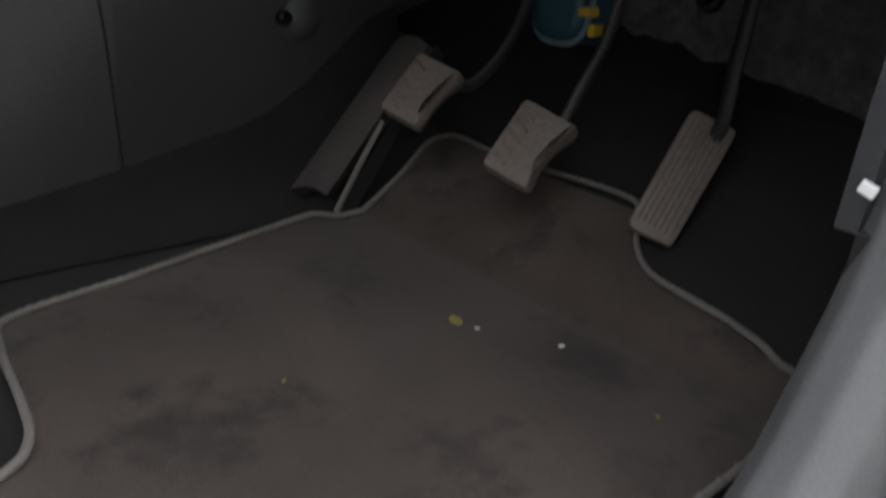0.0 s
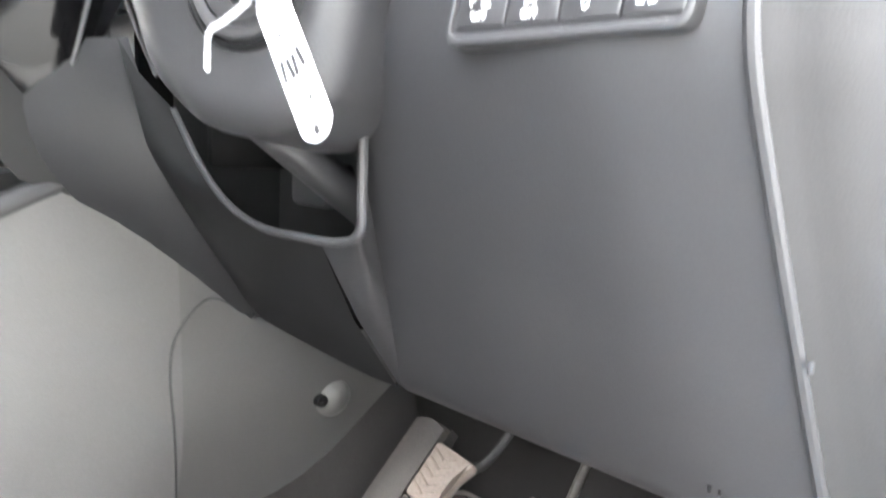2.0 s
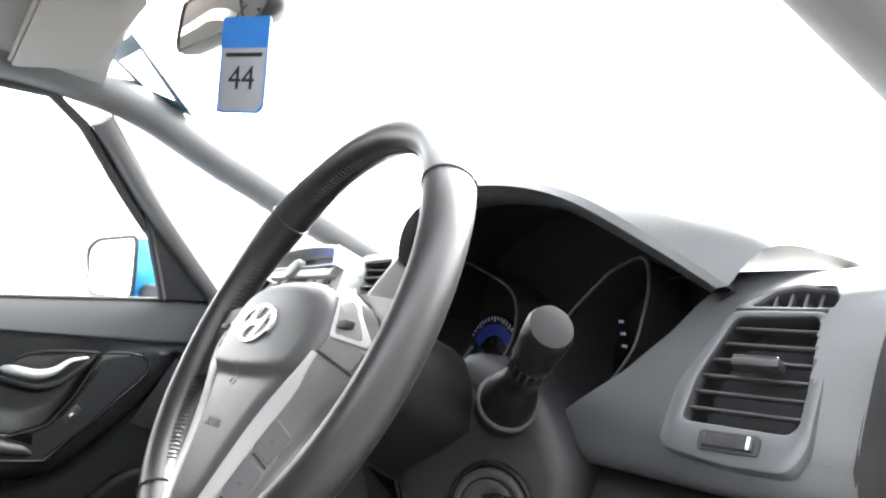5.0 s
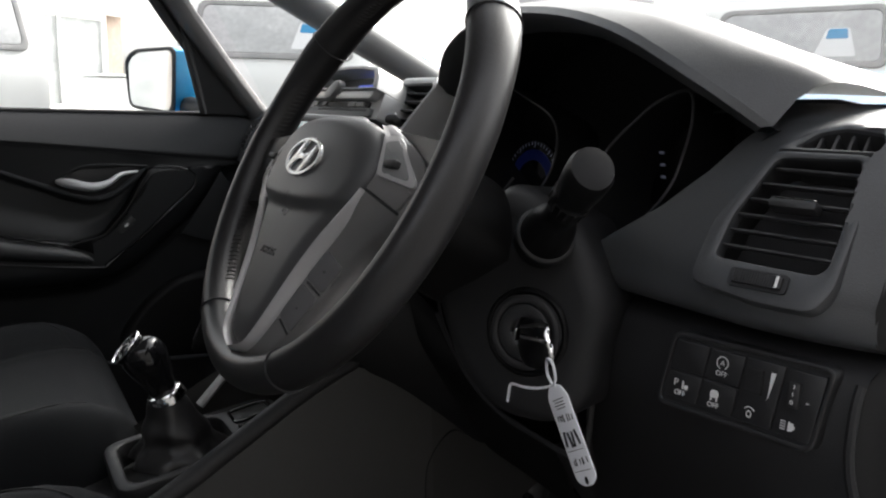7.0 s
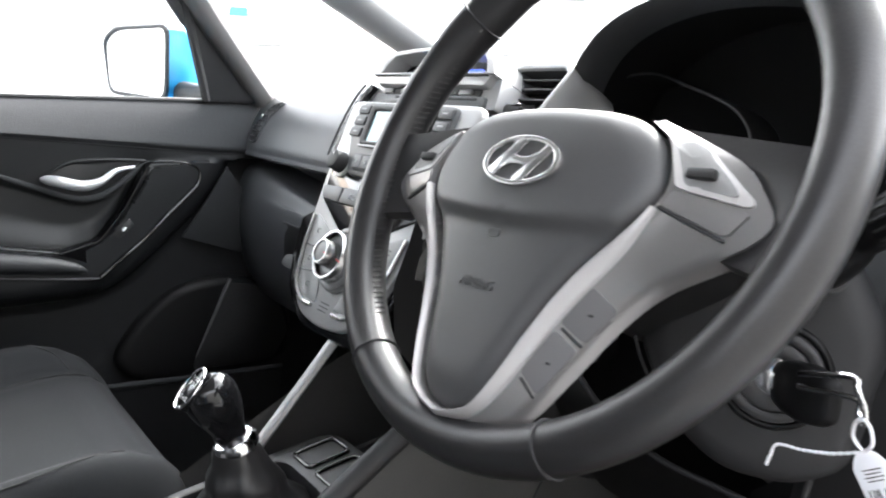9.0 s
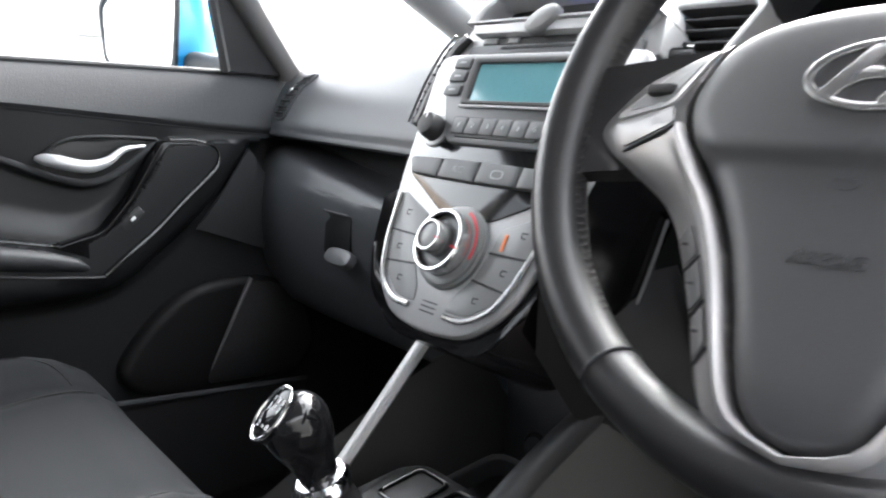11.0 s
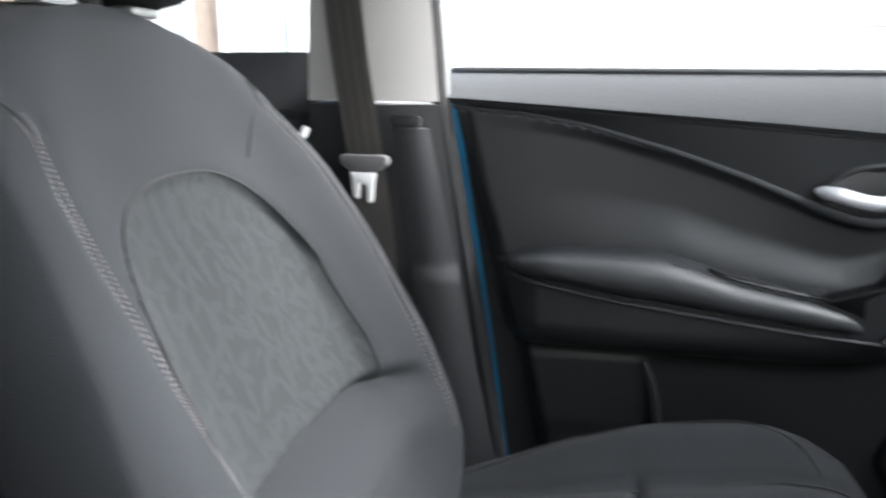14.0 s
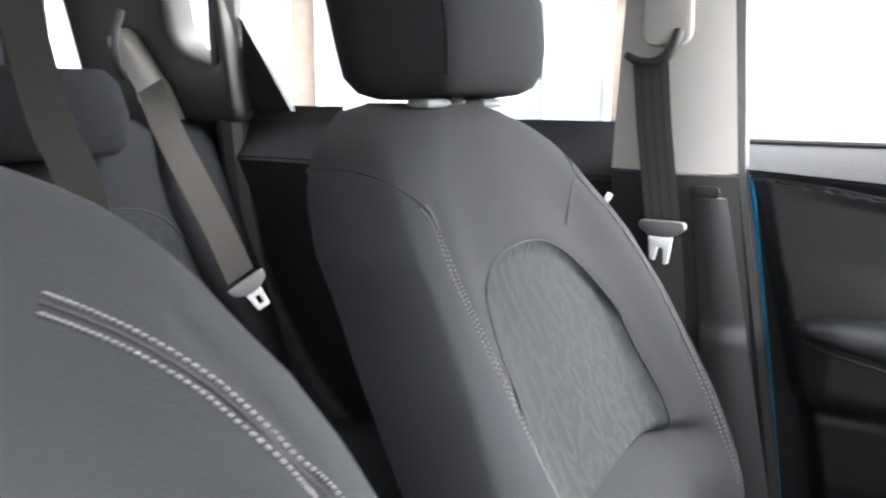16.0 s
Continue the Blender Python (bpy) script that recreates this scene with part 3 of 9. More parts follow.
def build_mat():
    mat = thing("floor_mat", (0.42, 0.25, 0.30), "brown-grey dusty carpet mat with a pale corded edge", "floor mat")
    edge = [(0.44, -0.10), (0.436, 0.03), (0.419, 0.084), (0.397, 0.103), (0.357, 0.109), (0.285, 0.115), (0.248, 0.130), (0.226, 0.218), (0.207, 0.285), (0.189, 0.356), (0.178, 0.403), (0.194, 0.420), (0.192, 0.458), (0.185, 0.503), (0.175, 0.540), (0.186, 0.556), (0.208, 0.559), (0.25, 0.556), (0.328, 0.556), (0.418, 0.556), (0.442, 0.536), (0.456, 0.518), (0.482, 0.502), (0.528, 0.495), (0.557, 0.491), (0.592, 0.481), (0.622, 0.455), (0.632, 0.30), (0.632, -0.10)]
    line = [Vector((p.x, p.y, mat_z(p.x, p.y) + 0.003)) for p in catmull([(x, y, 0) for x, y in edge], 5)]
    # the pile: a grid cut to the outline
    poly = [(p.x, p.y) for p in line]

    def span(y):
        xs = []
        for (x1, y1), (x2, y2) in zip(poly, poly[1:] + poly[:1]):
            if (y1 > y) != (y2 > y):
                xs.append(x1 + (y - y1) / (y2 - y1) * (x2 - x1))
        return (min(xs), max(xs)) if len(xs) > 1 else None
    bm = bmesh.new()
    rows = []
    for k in range(91):
        y = lerp(-0.098, 0.5575, k / 90)
        s = span(y)
        if s:
            rows.append([bm.verts.new((lerp(s[0], s[1], j / 40), y, mat_z(0, y) + 0.0015 * noise.noise(Vector((lerp(s[0], s[1], j / 40) * 9, y * 9, 3))))) for j in range(41)])
    for a, b in zip(rows, rows[1:]):
        for j in range(40):
            bm.faces.new((a[j], a[j + 1], b[j + 1], b[j]))
    part("carpet_face", bm, M_mat, mat)
    part("corded_edge", tube(line, 0.0024, 8, closed=True), M_cord, mat, "pale grey twisted cord edging")
    bm = bmesh.new()
    for i in range(0, len(line) * 2):
        j = i / 2
        a = line[int(j) % len(line)].lerp(line[(int(j) + 1) % len(line)], j % 1)
        d = (line[(int(j) + 1) % len(line)] - line[int(j) % len(line)]).normalized()
        s = d.cross(Vector((0, 0, 1)))
        if a.y < 0.0:
            continue
        tube([a - s * 0.0027 - d * 0.0012 + Vector((0, 0, 0.001)), a + Vector((0, 0, 0.0029)), a + s * 0.0027 + d * 0.0012 + Vector((0, 0, 0.001))], 0.0007, 5, bm=bm)
    tagged(part("cord_stitches", bm, M_cord, mat), kind="stuff")
    # bits of leaf and grit lying on it
    for n, (x, y, s, c) in enumerate([(0.416, 0.374, 0.006, M_leaf), (0.432, 0.380, 0.002, M_print), (0.483, 0.410, 0.0025, M_print), (0.416, 0.238, 0.002, M_leaf), (0.573, 0.393, 0.002, M_leaf)]):
        bm = bmesh.new()
        bmesh.ops.create_icosphere(bm, subdivisions=1, radius=s)
        bmesh.ops.transform(bm, matrix=pose(x, y, mat_z(x, y) + s * 0.3, 10, 5, 40 * n) @ Matrix.Diagonal((1.2, 0.7, 0.35, 1)), verts=bm.verts)
        ob = part("crumb", bm, c)
        tagged(ob, "small dry leaf crumb on the mat" if c is M_leaf else "small pale piece of grit on the mat", "crumb", "bits on the mat")


M_cord = surface("pale_grey_cord", (0.17, 0.155, 0.14), 0.8, grain=900, bump=0.5, vary=0.25, stain=20)
M_leaf = surface("dry_leaf", (0.25, 0.2, 0.05), 0.8, bump=0.2, grain=200)
build_mat()


def build_foot_rest():
    rest = thing("foot_rest", (0.20, 0.45, 0.30), "worn grey foot rest beside the clutch pedal", "foot rest")
    # a sloping pad up the toe board, with a raised bright inner edge
    def f(u, v):
        y, z = lerp(0.395, 0.500, v), lerp(0.345, 0.482, v) + 0.006 * math.sin(math.pi * u)
        return (lerp(lerp(0.151, 0.172, v), lerp(0.184, 0.218, v), u), y - 0.01 * u * (1 - v) + 0.03 * u * (1 - v), z)
    part("pad", sheet(f, 10, 16, -0.02), M_rest, rest, "scuffed grey ribbed pad")
    part("edge_lip", tube([(0.186, 0.424, 0.328), (0.196, 0.442, 0.372), (0.206, 0.461, 0.415)], [0.0028, 0.003, 0.0024], 8), M_cord, rest, "pale worn edge")
    part("side", sheet(lambda u, v: (lerp(0.186, 0.226, u), lerp(0.424, 0.503, u) + 0.015 * v * (1 - 0.3 * u), lerp(0.326, 0.484, u) - 0.01 * v), 8, 6), M_carpet, rest)
    return rest


M_rest = surface("scuffed_grey_plastic", (0.05, 0.044, 0.04), 0.7, grain=500, bump=0.4, vary=0.4, stain=25)
build_foot_rest()


def build_pedal(name, corners, arm, label, ribs, slanted, metal=None):
    """A rubber-faced pad between its corners top-left, top-right, bottom-right, bottom-left, on its steel arm."""
    tl, tr, br, bl = (Vector(c) for c in corners)
    mid = (tl + tr + br + bl) / 4
    pedal = thing(name, mid, label, "pedal", "pedals")
    right, up = (tr - tl + br - bl).normalized(), (tl - bl + tr - br).normalized()
    m = frame_at(mid, right, up)
    w, h = ((tr - tl).length + (br - bl).length) / 2, ((tl - bl).length + (tr - br).length) / 2
    out = rounded([(-w / 2, -h / 2), (w / 2, -h / 2), (w / 2 * 1.02, h / 2), (-w / 2 * 1.02, h / 2)], min(w, h) * 0.18)
    if slanted:  # the hanging pads are cut hollow along one side
        out = rounded([(-w * 0.5, -h * 0.5), (w * 0.40, -h * 0.54), (w * 0.31, -h * 0.20), (w * 0.36, h * 0.12), (w * 0.54, h * 0.46), (-w * 0.5, h * 0.52)], min(w, h) * 0.12)
    pad = part("pad", plate(out, 0.012, m, 0.004), M_rubber, pedal, "worn grey rubber pad")
    part("backing", plate([(x * 0.92, y * 0.92) for x, y in out], 0.006, m @ pose(0, 0, -0.012), 0.001), M_steel, pedal)
    for k in range(ribs):
        t = (k + 0.5) / ribs
        if slanted:
            y = lerp(-h * 0.40, h * 0.40, t)
            part("rib", box((w * 0.36, h * 0.05, 0.0022), (0, 0, 0), 0.0006, m @ pose(-w * 0.28, y, 0.001, 0, 0, -24), 1), M_ribdark, pad)
            part("rib", box((w * 0.24, h * 0.045, 0.0016), (0, 0, 0), 0.0006, m @ pose(0.0, y + h * 0.01, 0.0006, 0, 0, 24), 1), M_rubber, pad)
        else:
            x = lerp(-w * 0.42, w * 0.42, t)
            part("rib", box((w * 0.045, h * 0.84, 0.0026), (x, 0, 0.001), 0.0006, m, 1), M_ribdark, pad)
    part("arm", tube(catmull(arm, 6), 0.0042, 10, flat=1.4), metal or M_steel, pedal, "black arm" if metal else "bare steel arm")
    return pedal


M_ribdark = surface("worn_rubber_ribs", (0.15, 0.12, 0.10), 0.75, grain=300, bump=0.4, vary=0.35, stain=40)
build_pedal("brake_pedal", [(0.350, 0.494, 0.459), (0.399, 0.506, 0.449), (0.394, 0.462, 0.402), (0.347, 0.450, 0.414)], [(0.372, 0.495, 0.438), (0.372, 0.514, 0.440), (0.371, 0.535, 0.468), (0.370, 0.566, 0.515), (0.370, 0.59, 0.60)], "worn grey rubber brake pedal on a steel arm", 5, True)
build_pedal("clutch_pedal", [(0.238, 0.476, 0.480), (0.288, 0.485, 0.472), (0.279, 0.442, 0.429), (0.232, 0.434, 0.438)], [(0.258, 0.492, 0.456), (0.262, 0.52, 0.455), (0.268, 0.56, 0.50), (0.27, 0.60, 0.60)], "worn grey rubber clutch pedal beside the foot rest", 5, True, M_softblk)
build_pedal("accelerator_pedal", [(0.453, 0.566, 0.466), (0.486, 0.578, 0.456), (0.482, 0.527, 0.368), (0.452, 0.508, 0.382)], [(0.474, 0.570, 0.445), (0.480, 0.568, 0.463), (0.480, 0.570, 0.497), (0.480, 0.577, 0.546), (0.48, 0.585, 0.61)], "long ribbed accelerator pedal with worn grey rubber face", 7, False, M_softblk)

# toe-board carpet patch, brake servo bottle and fittings under the dash
board = thing("bulkhead", (0.35, 0.70, 0.40), "black bulkhead under the dashboard with grey felt", "bulkhead", kind="structure")
part("board", sheet(lambda u, v: (lerp(-0.68, 0.69, u), lerp(0.66, 0.80, v), lerp(0.40, 1.0, v)), 6, 6, 0.01), M_carpet, board)
for s in (-1, 1):
    part("side_lining", sheet(lambda u, v, s=s: (s * 0.690, lerp(0.28 if s < 0 else 0.42, 0.84, u), lerp(0.27, 1.0, v)), 4, 6, 0.006), M_carpet, board)
# coloured near black so the column opening looks deep in shade
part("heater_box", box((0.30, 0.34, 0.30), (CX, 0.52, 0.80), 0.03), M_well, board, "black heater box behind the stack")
part("lower_closing", sheet(lambda u, v: (lerp(-0.68, -0.08, u), lerp(0.33, 0.74, v), 0.635 + 0.03 * v), 6, 4, 0.006), M_softblk, board, "black underside of the passenger dashboard")
M_felt = surface("grey_sound_felt", (0.095, 0.091, 0.088), 0.95, grain=120, bump=1.0, vary=0.6, stain=40, spec=0.1)
part("felt", sheet(lambda u, v: (lerp(0.30, 0.64, u), lerp(0.640, 0.662, v), lerp(lerp(0.512, 0.452, u), 0.60, v) + 0.010 * noise.noise(Vector((u * 14, v * 5, 0)))), 28, 8), M_felt, board, "frayed pale grey sound felt")

bottle = thing("pump_housing", (0.285, 0.60, 0.50), "blue-grey plastic housing with yellow connectors under the dashboard", "housing")
M_teal = surface("blue_grey_plastic", (0.04, 0.105, 0.145), 0.35, grain=200, bump=0.1, vary=0.2)
M_palerim = surface("pale_blue_plastic", (0.22, 0.33, 0.38), 0.4, bump=0.05)
M_yellow = surface("yellow_plastic", (0.6, 0.38, 0.03), 0.5, bump=0.1)
mm = frame_at((0.275, 0.60, 0.530), (1, 0, 0), (0, 0.1, 1))
part("housing", plate(superellipse(0.066, 0.080, 3, 32), 0.06, mm, 0.012), M_teal, bottle, sharp=60)
part("edge_ring", tube([mm @ Vector((x, y, -0.012)) for x, y in superellipse(0.068, 0.082, 3, 40)], 0.003, 8, closed=True), M_palerim, bottle, "pale rim")
part("connector", box((0.013, 0.014, 0.008), (0.336, 0.575, 0.522), 0.002), M_yellow, bottle, "yellow connector")
part("connector", box((0.008, 0.014, 0.011), (0.339, 0.583, 0.507), 0.002), M_yellow, bottle, "yellow connector")
part("connector", box((0.014, 0.014, 0.007), (0.378, 0.588, 0.553), 0.002), M_yellow, bottle, "yellow connector")

grommet = thing("round_fitting", (0.40, 0.63, 0.54), "small round black fitting in the felt", "fitting")
fm = frame_at((0.403, 0.640, 0.540), (1, 0, 0), (0, 0.1, 1))
part("rim", disc(0.0125, 0.02, fm, 24, 0.004), M_softblk, grommet)
part("core", disc(0.007, 0.012, fm @ pose(0, 0, 0.005), 20, 0.003), M_gloss, grommet, "shiny black core")

# kick panel and door-side trim by the sill
kick = thing("kick_panel", (0.67, 0.45, 0.32), "black kick panel with a silver label by the sill", "trim panel")
part("panel", sheet(lambda u, v: (lerp(0.6655, 0.679, v) + 0.01 * u, lerp(0.36, 0.74, u), lerp(0.474, 0.75, v)), 6, 6, -0.01), M_trimgrey, kick)
part("kick_carpet", sheet(lambda u, v: (lerp(0.664, 0.677, v) + 0.01 * u, lerp(0.355, 0.74, u), lerp(0.30, 0.476, v)), 6, 6, -0.01), M_carpet, kick, "dark carpet below the kick panel")
part("label", box((0.007, 0.002, 0.0055), (0, 0, 0), 0.0005, pose(0.666, 0.3575, 0.494, 5, 20, 8), 1), M_print, kick, "torn white paper label")
# sill cover between the mat and the door opening
sill = thing("sill_cover", (0.68, 0.05, 0.33), "scuffed grey plastic sill cover in the door opening", "sill cover")
M_sill = surface("scuffed_grey_sill_plastic", (0.105, 0.104, 0.104), 0.5, grain=700, bump=0.2, vary=0.25, stain=9)
SILL_PATH = catmull([(0, -0.6, 0.352), (0, 0.0, 0.352), (0, 0.20, 0.356), (0, 0.283, 0.378), (0, 0.324, 0.425), (0, 0.350, 0.468), (0, 0.366, 0.52), (0, 0.376, 0.60), (0, 0.38, 0.72)], 6)


def sill_f(u, v):
    """A rounded cover along the sill that sweeps up as the pillar's lower trim."""
    i = u * (len(SILL_PATH) - 1.001)
    k = int(i)
    p, d = SILL_PATH[k].lerp(SILL_PATH[k + 1], i - k), (SILL_PATH[k + 1] - SILL_PATH[k]).normalized()
    prof = [(0.672, -0.075), (0.662, -0.03), (0.665, -0.010), (0.674, 0.0), (0.688, 0.003), (0.702, 0.0), (0.711, -0.012), (0.714, -0.04)]
    j = v * (len(prof) - 1.001)
    a, b = prof[int(j)], prof[int(j) + 1]
    n = lerp(a[1], b[1], j - int(j))
    return (lerp(a[0], b[0], j - int(j)), p.y - d.z * n, p.z + d.y * n)


part("cover", sheet(sill_f, 60, 28), M_sill, sill, "rounded dark grey plastic cover", sharp=60)
part("seal", tube(catmull([(0.728, -0.6, 0.356), (0.728, 0.2, 0.358), (0.730, 0.30, 0.385), (0.733, 0.37, 0.45), (0.738, 0.41, 0.56), (0.742, 0.42, 0.75)], 6), 0.0095, 10), M_softblk, sill, "black rubber door seal")
part("scuff_strip", box((0.026, 1.0, 0.006), (0.754, -0.1, 0.350), 0.002), M_silver, sill, "pale scuff strip")


# ---- dashboard ----
dash = thing("dashboard", (0, 0.45, 0.62), "black grained plastic dashboard with silver centre stack", "dashboard")

PASS_TOP = [(0.93, 0.985), (0.70, 1.035), (0.50, 1.058), (0.36, 1.055), (0.29, 1.035), (0.245, 0.995), (0.222, 0.955), (0.216, 0.936), (0.222, 0.924), (0.30, 0.920)]
PASS_LOW = [(0.30, 0.912), (0.24, 0.908), (0.219, 0.892), (0.208, 0.86), (0.203, 0.82), (0.207, 0.77), (0.225, 0.71), (0.27, 0.655), (0.40, 0.63)]
DRIV_TOP = [(0.93, 0.985), (0.70, 1.03), (0.50, 1.05), (0.36, 1.05), (0.280, 1.035), (0.250, 1.005), (0.226, 0.955), (0.217, 0.925), (0.222, 0.900), (0.262, 0.888)]


def strip_of(profile, x0, x1, nx=12, bend=None, parent=dash, name="panel", material=M_dash, label="", cut=None, steps=5):
    """A panel of one profile (y, z) carried across the car from x0 to x1; bend shifts points by x."""
    line = catmull([(0, y, z) for y, z in profile], steps)

    def f(u, v):
        x = lerp(x0, x1, u)
        i = v * (len(line) - 1)
        p = line[int(round(i))]
        dx, dy, dz = bend(x, p.y, p.z) if bend else (0, 0, 0)
        return (x + dx, p.y + dy, p.z + dz)
    bm = sheet(f, nx, len(line) - 1, 0.0)
    if cut:
        m, hole = cut
        back = m.inverted()
        gone = [face for face in bm.faces if abs((back @ face.calc_center_median()).z) < 0.03 and inside(back @ face.calc_center_median(), hole)]
        bmesh.ops.delete(bm, geom=gone, context="FACES")
    return part(name, bm, material, parent, label)


def inside(p, outline):
    hit = False
    for (x1, y1), (x2, y2) in zip(outline, list(outline[1:]) + [outline[0]]):
        if (y1 > p.y) != (y2 > p.y) and p.x < x1 + (p.y - y1) / (y2 - y1) * (x2 - x1):
            hit = not hit
    return hit


def pass_bend(x, y, z):
    # towards the door the dash turns forward; towards the stack it drops a little
    out = max(0.0, (-x - 0.50)) / 0.17
    return (0, 0.012 * out ** 2, 0)


def groove_bend(x, y, z):
    out = max(0.0, (-x - 0.50)) / 0.17
    near = max(0.0, x + 0.62) / 0.4
    return (0, 0.012 * out ** 2, -0.006 * near if z < 0.938 else -0.002 * near)


strip_of(PASS_TOP, -0.672, -0.10, 26, groove_bend, name="upper_dash", label="grained black upper dashboard")
strip_of(PASS_LOW, -0.672, -0.10, 26, lambda x, y, z: (0, pass_bend(x, y, z)[1], -0.062 * max(0.0, x + 0.62) / 0.4 * smooth(0.85, 0.89, z)), name="glove_box_panel", label="grained black glove box panel")


def driver_bend(x, y, z):
    # the inner edge follows the instrument well; the outer end turns forward
    out = max(0.0, (x - 0.58)) / 0.09
    inner = table(z, [(0.885, 0.425), (0.925, 0.434), (0.945, 0.462), (0.97, 0.500), (1.0, 0.532), (1.03, 0.552)]) if y < 0.30 else 0.48
    t = (x - 0.44) / (0.672 - 0.44)
    return (lerp(inner, 0.672, t) - x, 0.028 * out ** 2, 0)


VENT = frame_at((0.572, 0.2155, 0.946), (0.069, 0.015, 0), (0, 0.475, 0.880)) @ pose(-0.0055, 0.0015, 0)
VENT_TOP = VENT @ pose(0, 0.079, 0.0) @ pose(0, 0, 0, -20) @ pose(0, -0.079, 0)
VENT_HOLE = [(0.002, -0.007), (0.006, 0.028), (0.025, 0.075), (0.034, 0.090), (0.046, 0.100), (0.061, 0.105), (0.088, 0.100), (0.092, 0.088), (0.084, 0.070), (0.083, 0.030), (0.080, -0.008)]
strip_of(DRIV_TOP, 0.44, 0.672, 70, driver_bend, name="upper_dash_end", label="grained black dashboard end beside the driver's door", cut=(VENT, VENT_HOLE), steps=14)
strip_of(PASS_TOP[:5], -0.12, 0.12, 8, None, name="dash_top", label="grained black dashboard top")
strip_of(PASS_TOP[:3], 0.12, 0.46, 8, None, name="dash_top", label="grained black dashboard top behind the hood")

# lower panel below the steering column
LOW_PANEL = [(0.262, 0.889), (0.232, 0.880), (0.224, 0.85), (0.228, 0.815), (0.255, 0.76), (0.292, 0.69), (0.330, 0.62), (0.352, 0.585), (0.375, 0.575), (0.42, 0.585)]


def low_f(u, v):
    line = low_line
    p = line[int(round(v * (len(line) - 1)))]
    t = v
    left = table(p.z, [(0.57, 0.325), (0.70, 0.345), (0.75, 0.40), (0.80, 0.432), (0.90, 0.445)])
    x = lerp(left, 0.670, u)
    return (x, p.y + 0.02 * max(0.0, x - 0.6) / 0.08, p.z)


low_line = catmull([(0, y, z) for y, z in LOW_PANEL], 5)
part("knee_panel", sheet(low_f, 16, len(low_line) - 1), M_knee, dash, "plain dark grey knee panel under the column")
part("panel_ridge", tube([(0.6675, p.y + 0.0153, p.z) for p in low_line[6:]], 0.0034, 8), M_knee, dash, "rounded edge of the knee panel")
# end cap by the door
END_EDGE = [(0.57, 0.395), (0.585, 0.370), (0.62, 0.350), (0.69, 0.312), (0.76, 0.275), (0.815, 0.248), (0.85, 0.244), (0.88, 0.252), (0.889, 0.280), (0.900, 0.250), (0.925, 0.245), (0.955, 0.256), (1.005, 0.283), (1.035, 0.313), (1.052, 0.39)]


def cap_f(u, v):
    z = lerp(1.05, 0.55, u)
    x0 = 0.671 if z > 0.888 else 0.6685
    return (x0 + 0.012 * math.sin(math.pi / 2 * min(1, v * 2)) + 0.045 * max(0, v - 0.2), table(z, END_EDGE) - 0.002 + 0.10 * v ** 1.6 + 0.004 * smooth(0.0, 0.12, v), z)


part("end_cap", sheet(cap_f, 60, 14), M_cap, dash, "grey end cap panel beside the door seal", sharp=60)
part("cap_ridge", tube([(0.681, table(z, END_EDGE) + 0.0225, z) for z in (0.86, 0.83, 0.80, 0.74, 0.68, 0.62, 0.58)], 0.003, 8), M_trimgrey, dash, "upright ridge of the end cap")
part("cap_slot", box((0.0025, 0.003, 0.006), (0.6735, 0.3055, 0.690), 0.001), M_ink, dash, "small dark slot")
part("side_pad", box((0.07, 0.15, 0.05), (0.742, 0.300, 0.990), 0.02), M_softblk, dash, "black pad at the dashboard end", sharp=60)
for k, (dx, w) in enumerate(((0.0, 0.0025), (0.006, 0.002), (0.028, 0.003), (0.033, 0.0015), (0.038, 0.003))):
    part("moulded_mark", box((w, 0.0012, 0.0042 if k != 1 else 0.003), (0.613 + dx, 0.3385 + 0.003 * (k > 1), 0.604), 0.0003, None, 1), M_stalk, dash)
part("groove_back", sheet(lambda u, v: (lerp(-0.672, -0.10, u), 0.296, lerp(0.84, 0.95, v)), 4, 2, 0.004), M_softblk, dash, "dark back of the groove")
part("door_jamb", box((0.03, 0.5, 0.75), (0.765, 0.62, 0.72), 0.012), M_blue, dash, "painted door jamb")

# instrument hood
HOOD = [(0.105, 0.262, 1.00), (0.145, 0.235, 1.06), (0.215, 0.205, 1.105), (0.30, 0.195, 1.128), (0.39, 0.195, 1.126), (0.470, 0.203, 1.107), (0.536, 0.226, 1.068), (0.576, 0.256, 1.034)]
hood_line = catmull(HOOD, 6)


def hood_f(u, v):
    p = hood_line[int(round(u * (len(hood_line) - 1)))]
    s = (p.x - 0.345) / 0.24
    back = Vector((0.345 + s * 0.33, 0.56, 1.045 + 0.02 * (1 - s * s)))
    k = v ** 0.9
    q = p.lerp(back, k)
    # rises in a round shoulder behind the lip before it falls to the windscreen
    q.z += 0.012 * math.sin(math.pi * v) * (1 - s * s) + (0.034 + 0.045 * s * s) * (1 - math.exp(-v / 0.12)) * (1 - v) ** 4
    return q


part("instrument_hood", sheet(hood_f, len(hood_line) - 1, 28), M_dash, dash, "grained black hood over the instruments")

# thick rolled lip of the hood, facing the driver
part("hood_lip", loft([hood_line, [Vector((0.345 + (p.x - 0.345) * 0.975, p.y - 0.006, 1.0 + (p.z - 1.0) * 0.955)) for p in hood_line], [Vector((0.345 + (p.x - 0.345) * 0.93, p.y + 0.002, 0.99 + (p.z - 0.99) * 0.89)) for p in hood_line], [Vector((0.345 + (p.x - 0.345) * 0.91, p.y + 0.03, 0.99 + (p.z - 0.99) * 0.86)) for p in hood_line]], False, False), M_dash, dash, "rolled front lip of the hood", sharp=60)


# ---- instruments, vents, switches and column ----
def rect(x0, y0, x1, y1, r=0.002, steps=3):
    return rounded([(x0, y0), (x1, y0), (x1, y1), (x0, y1)], r, steps)


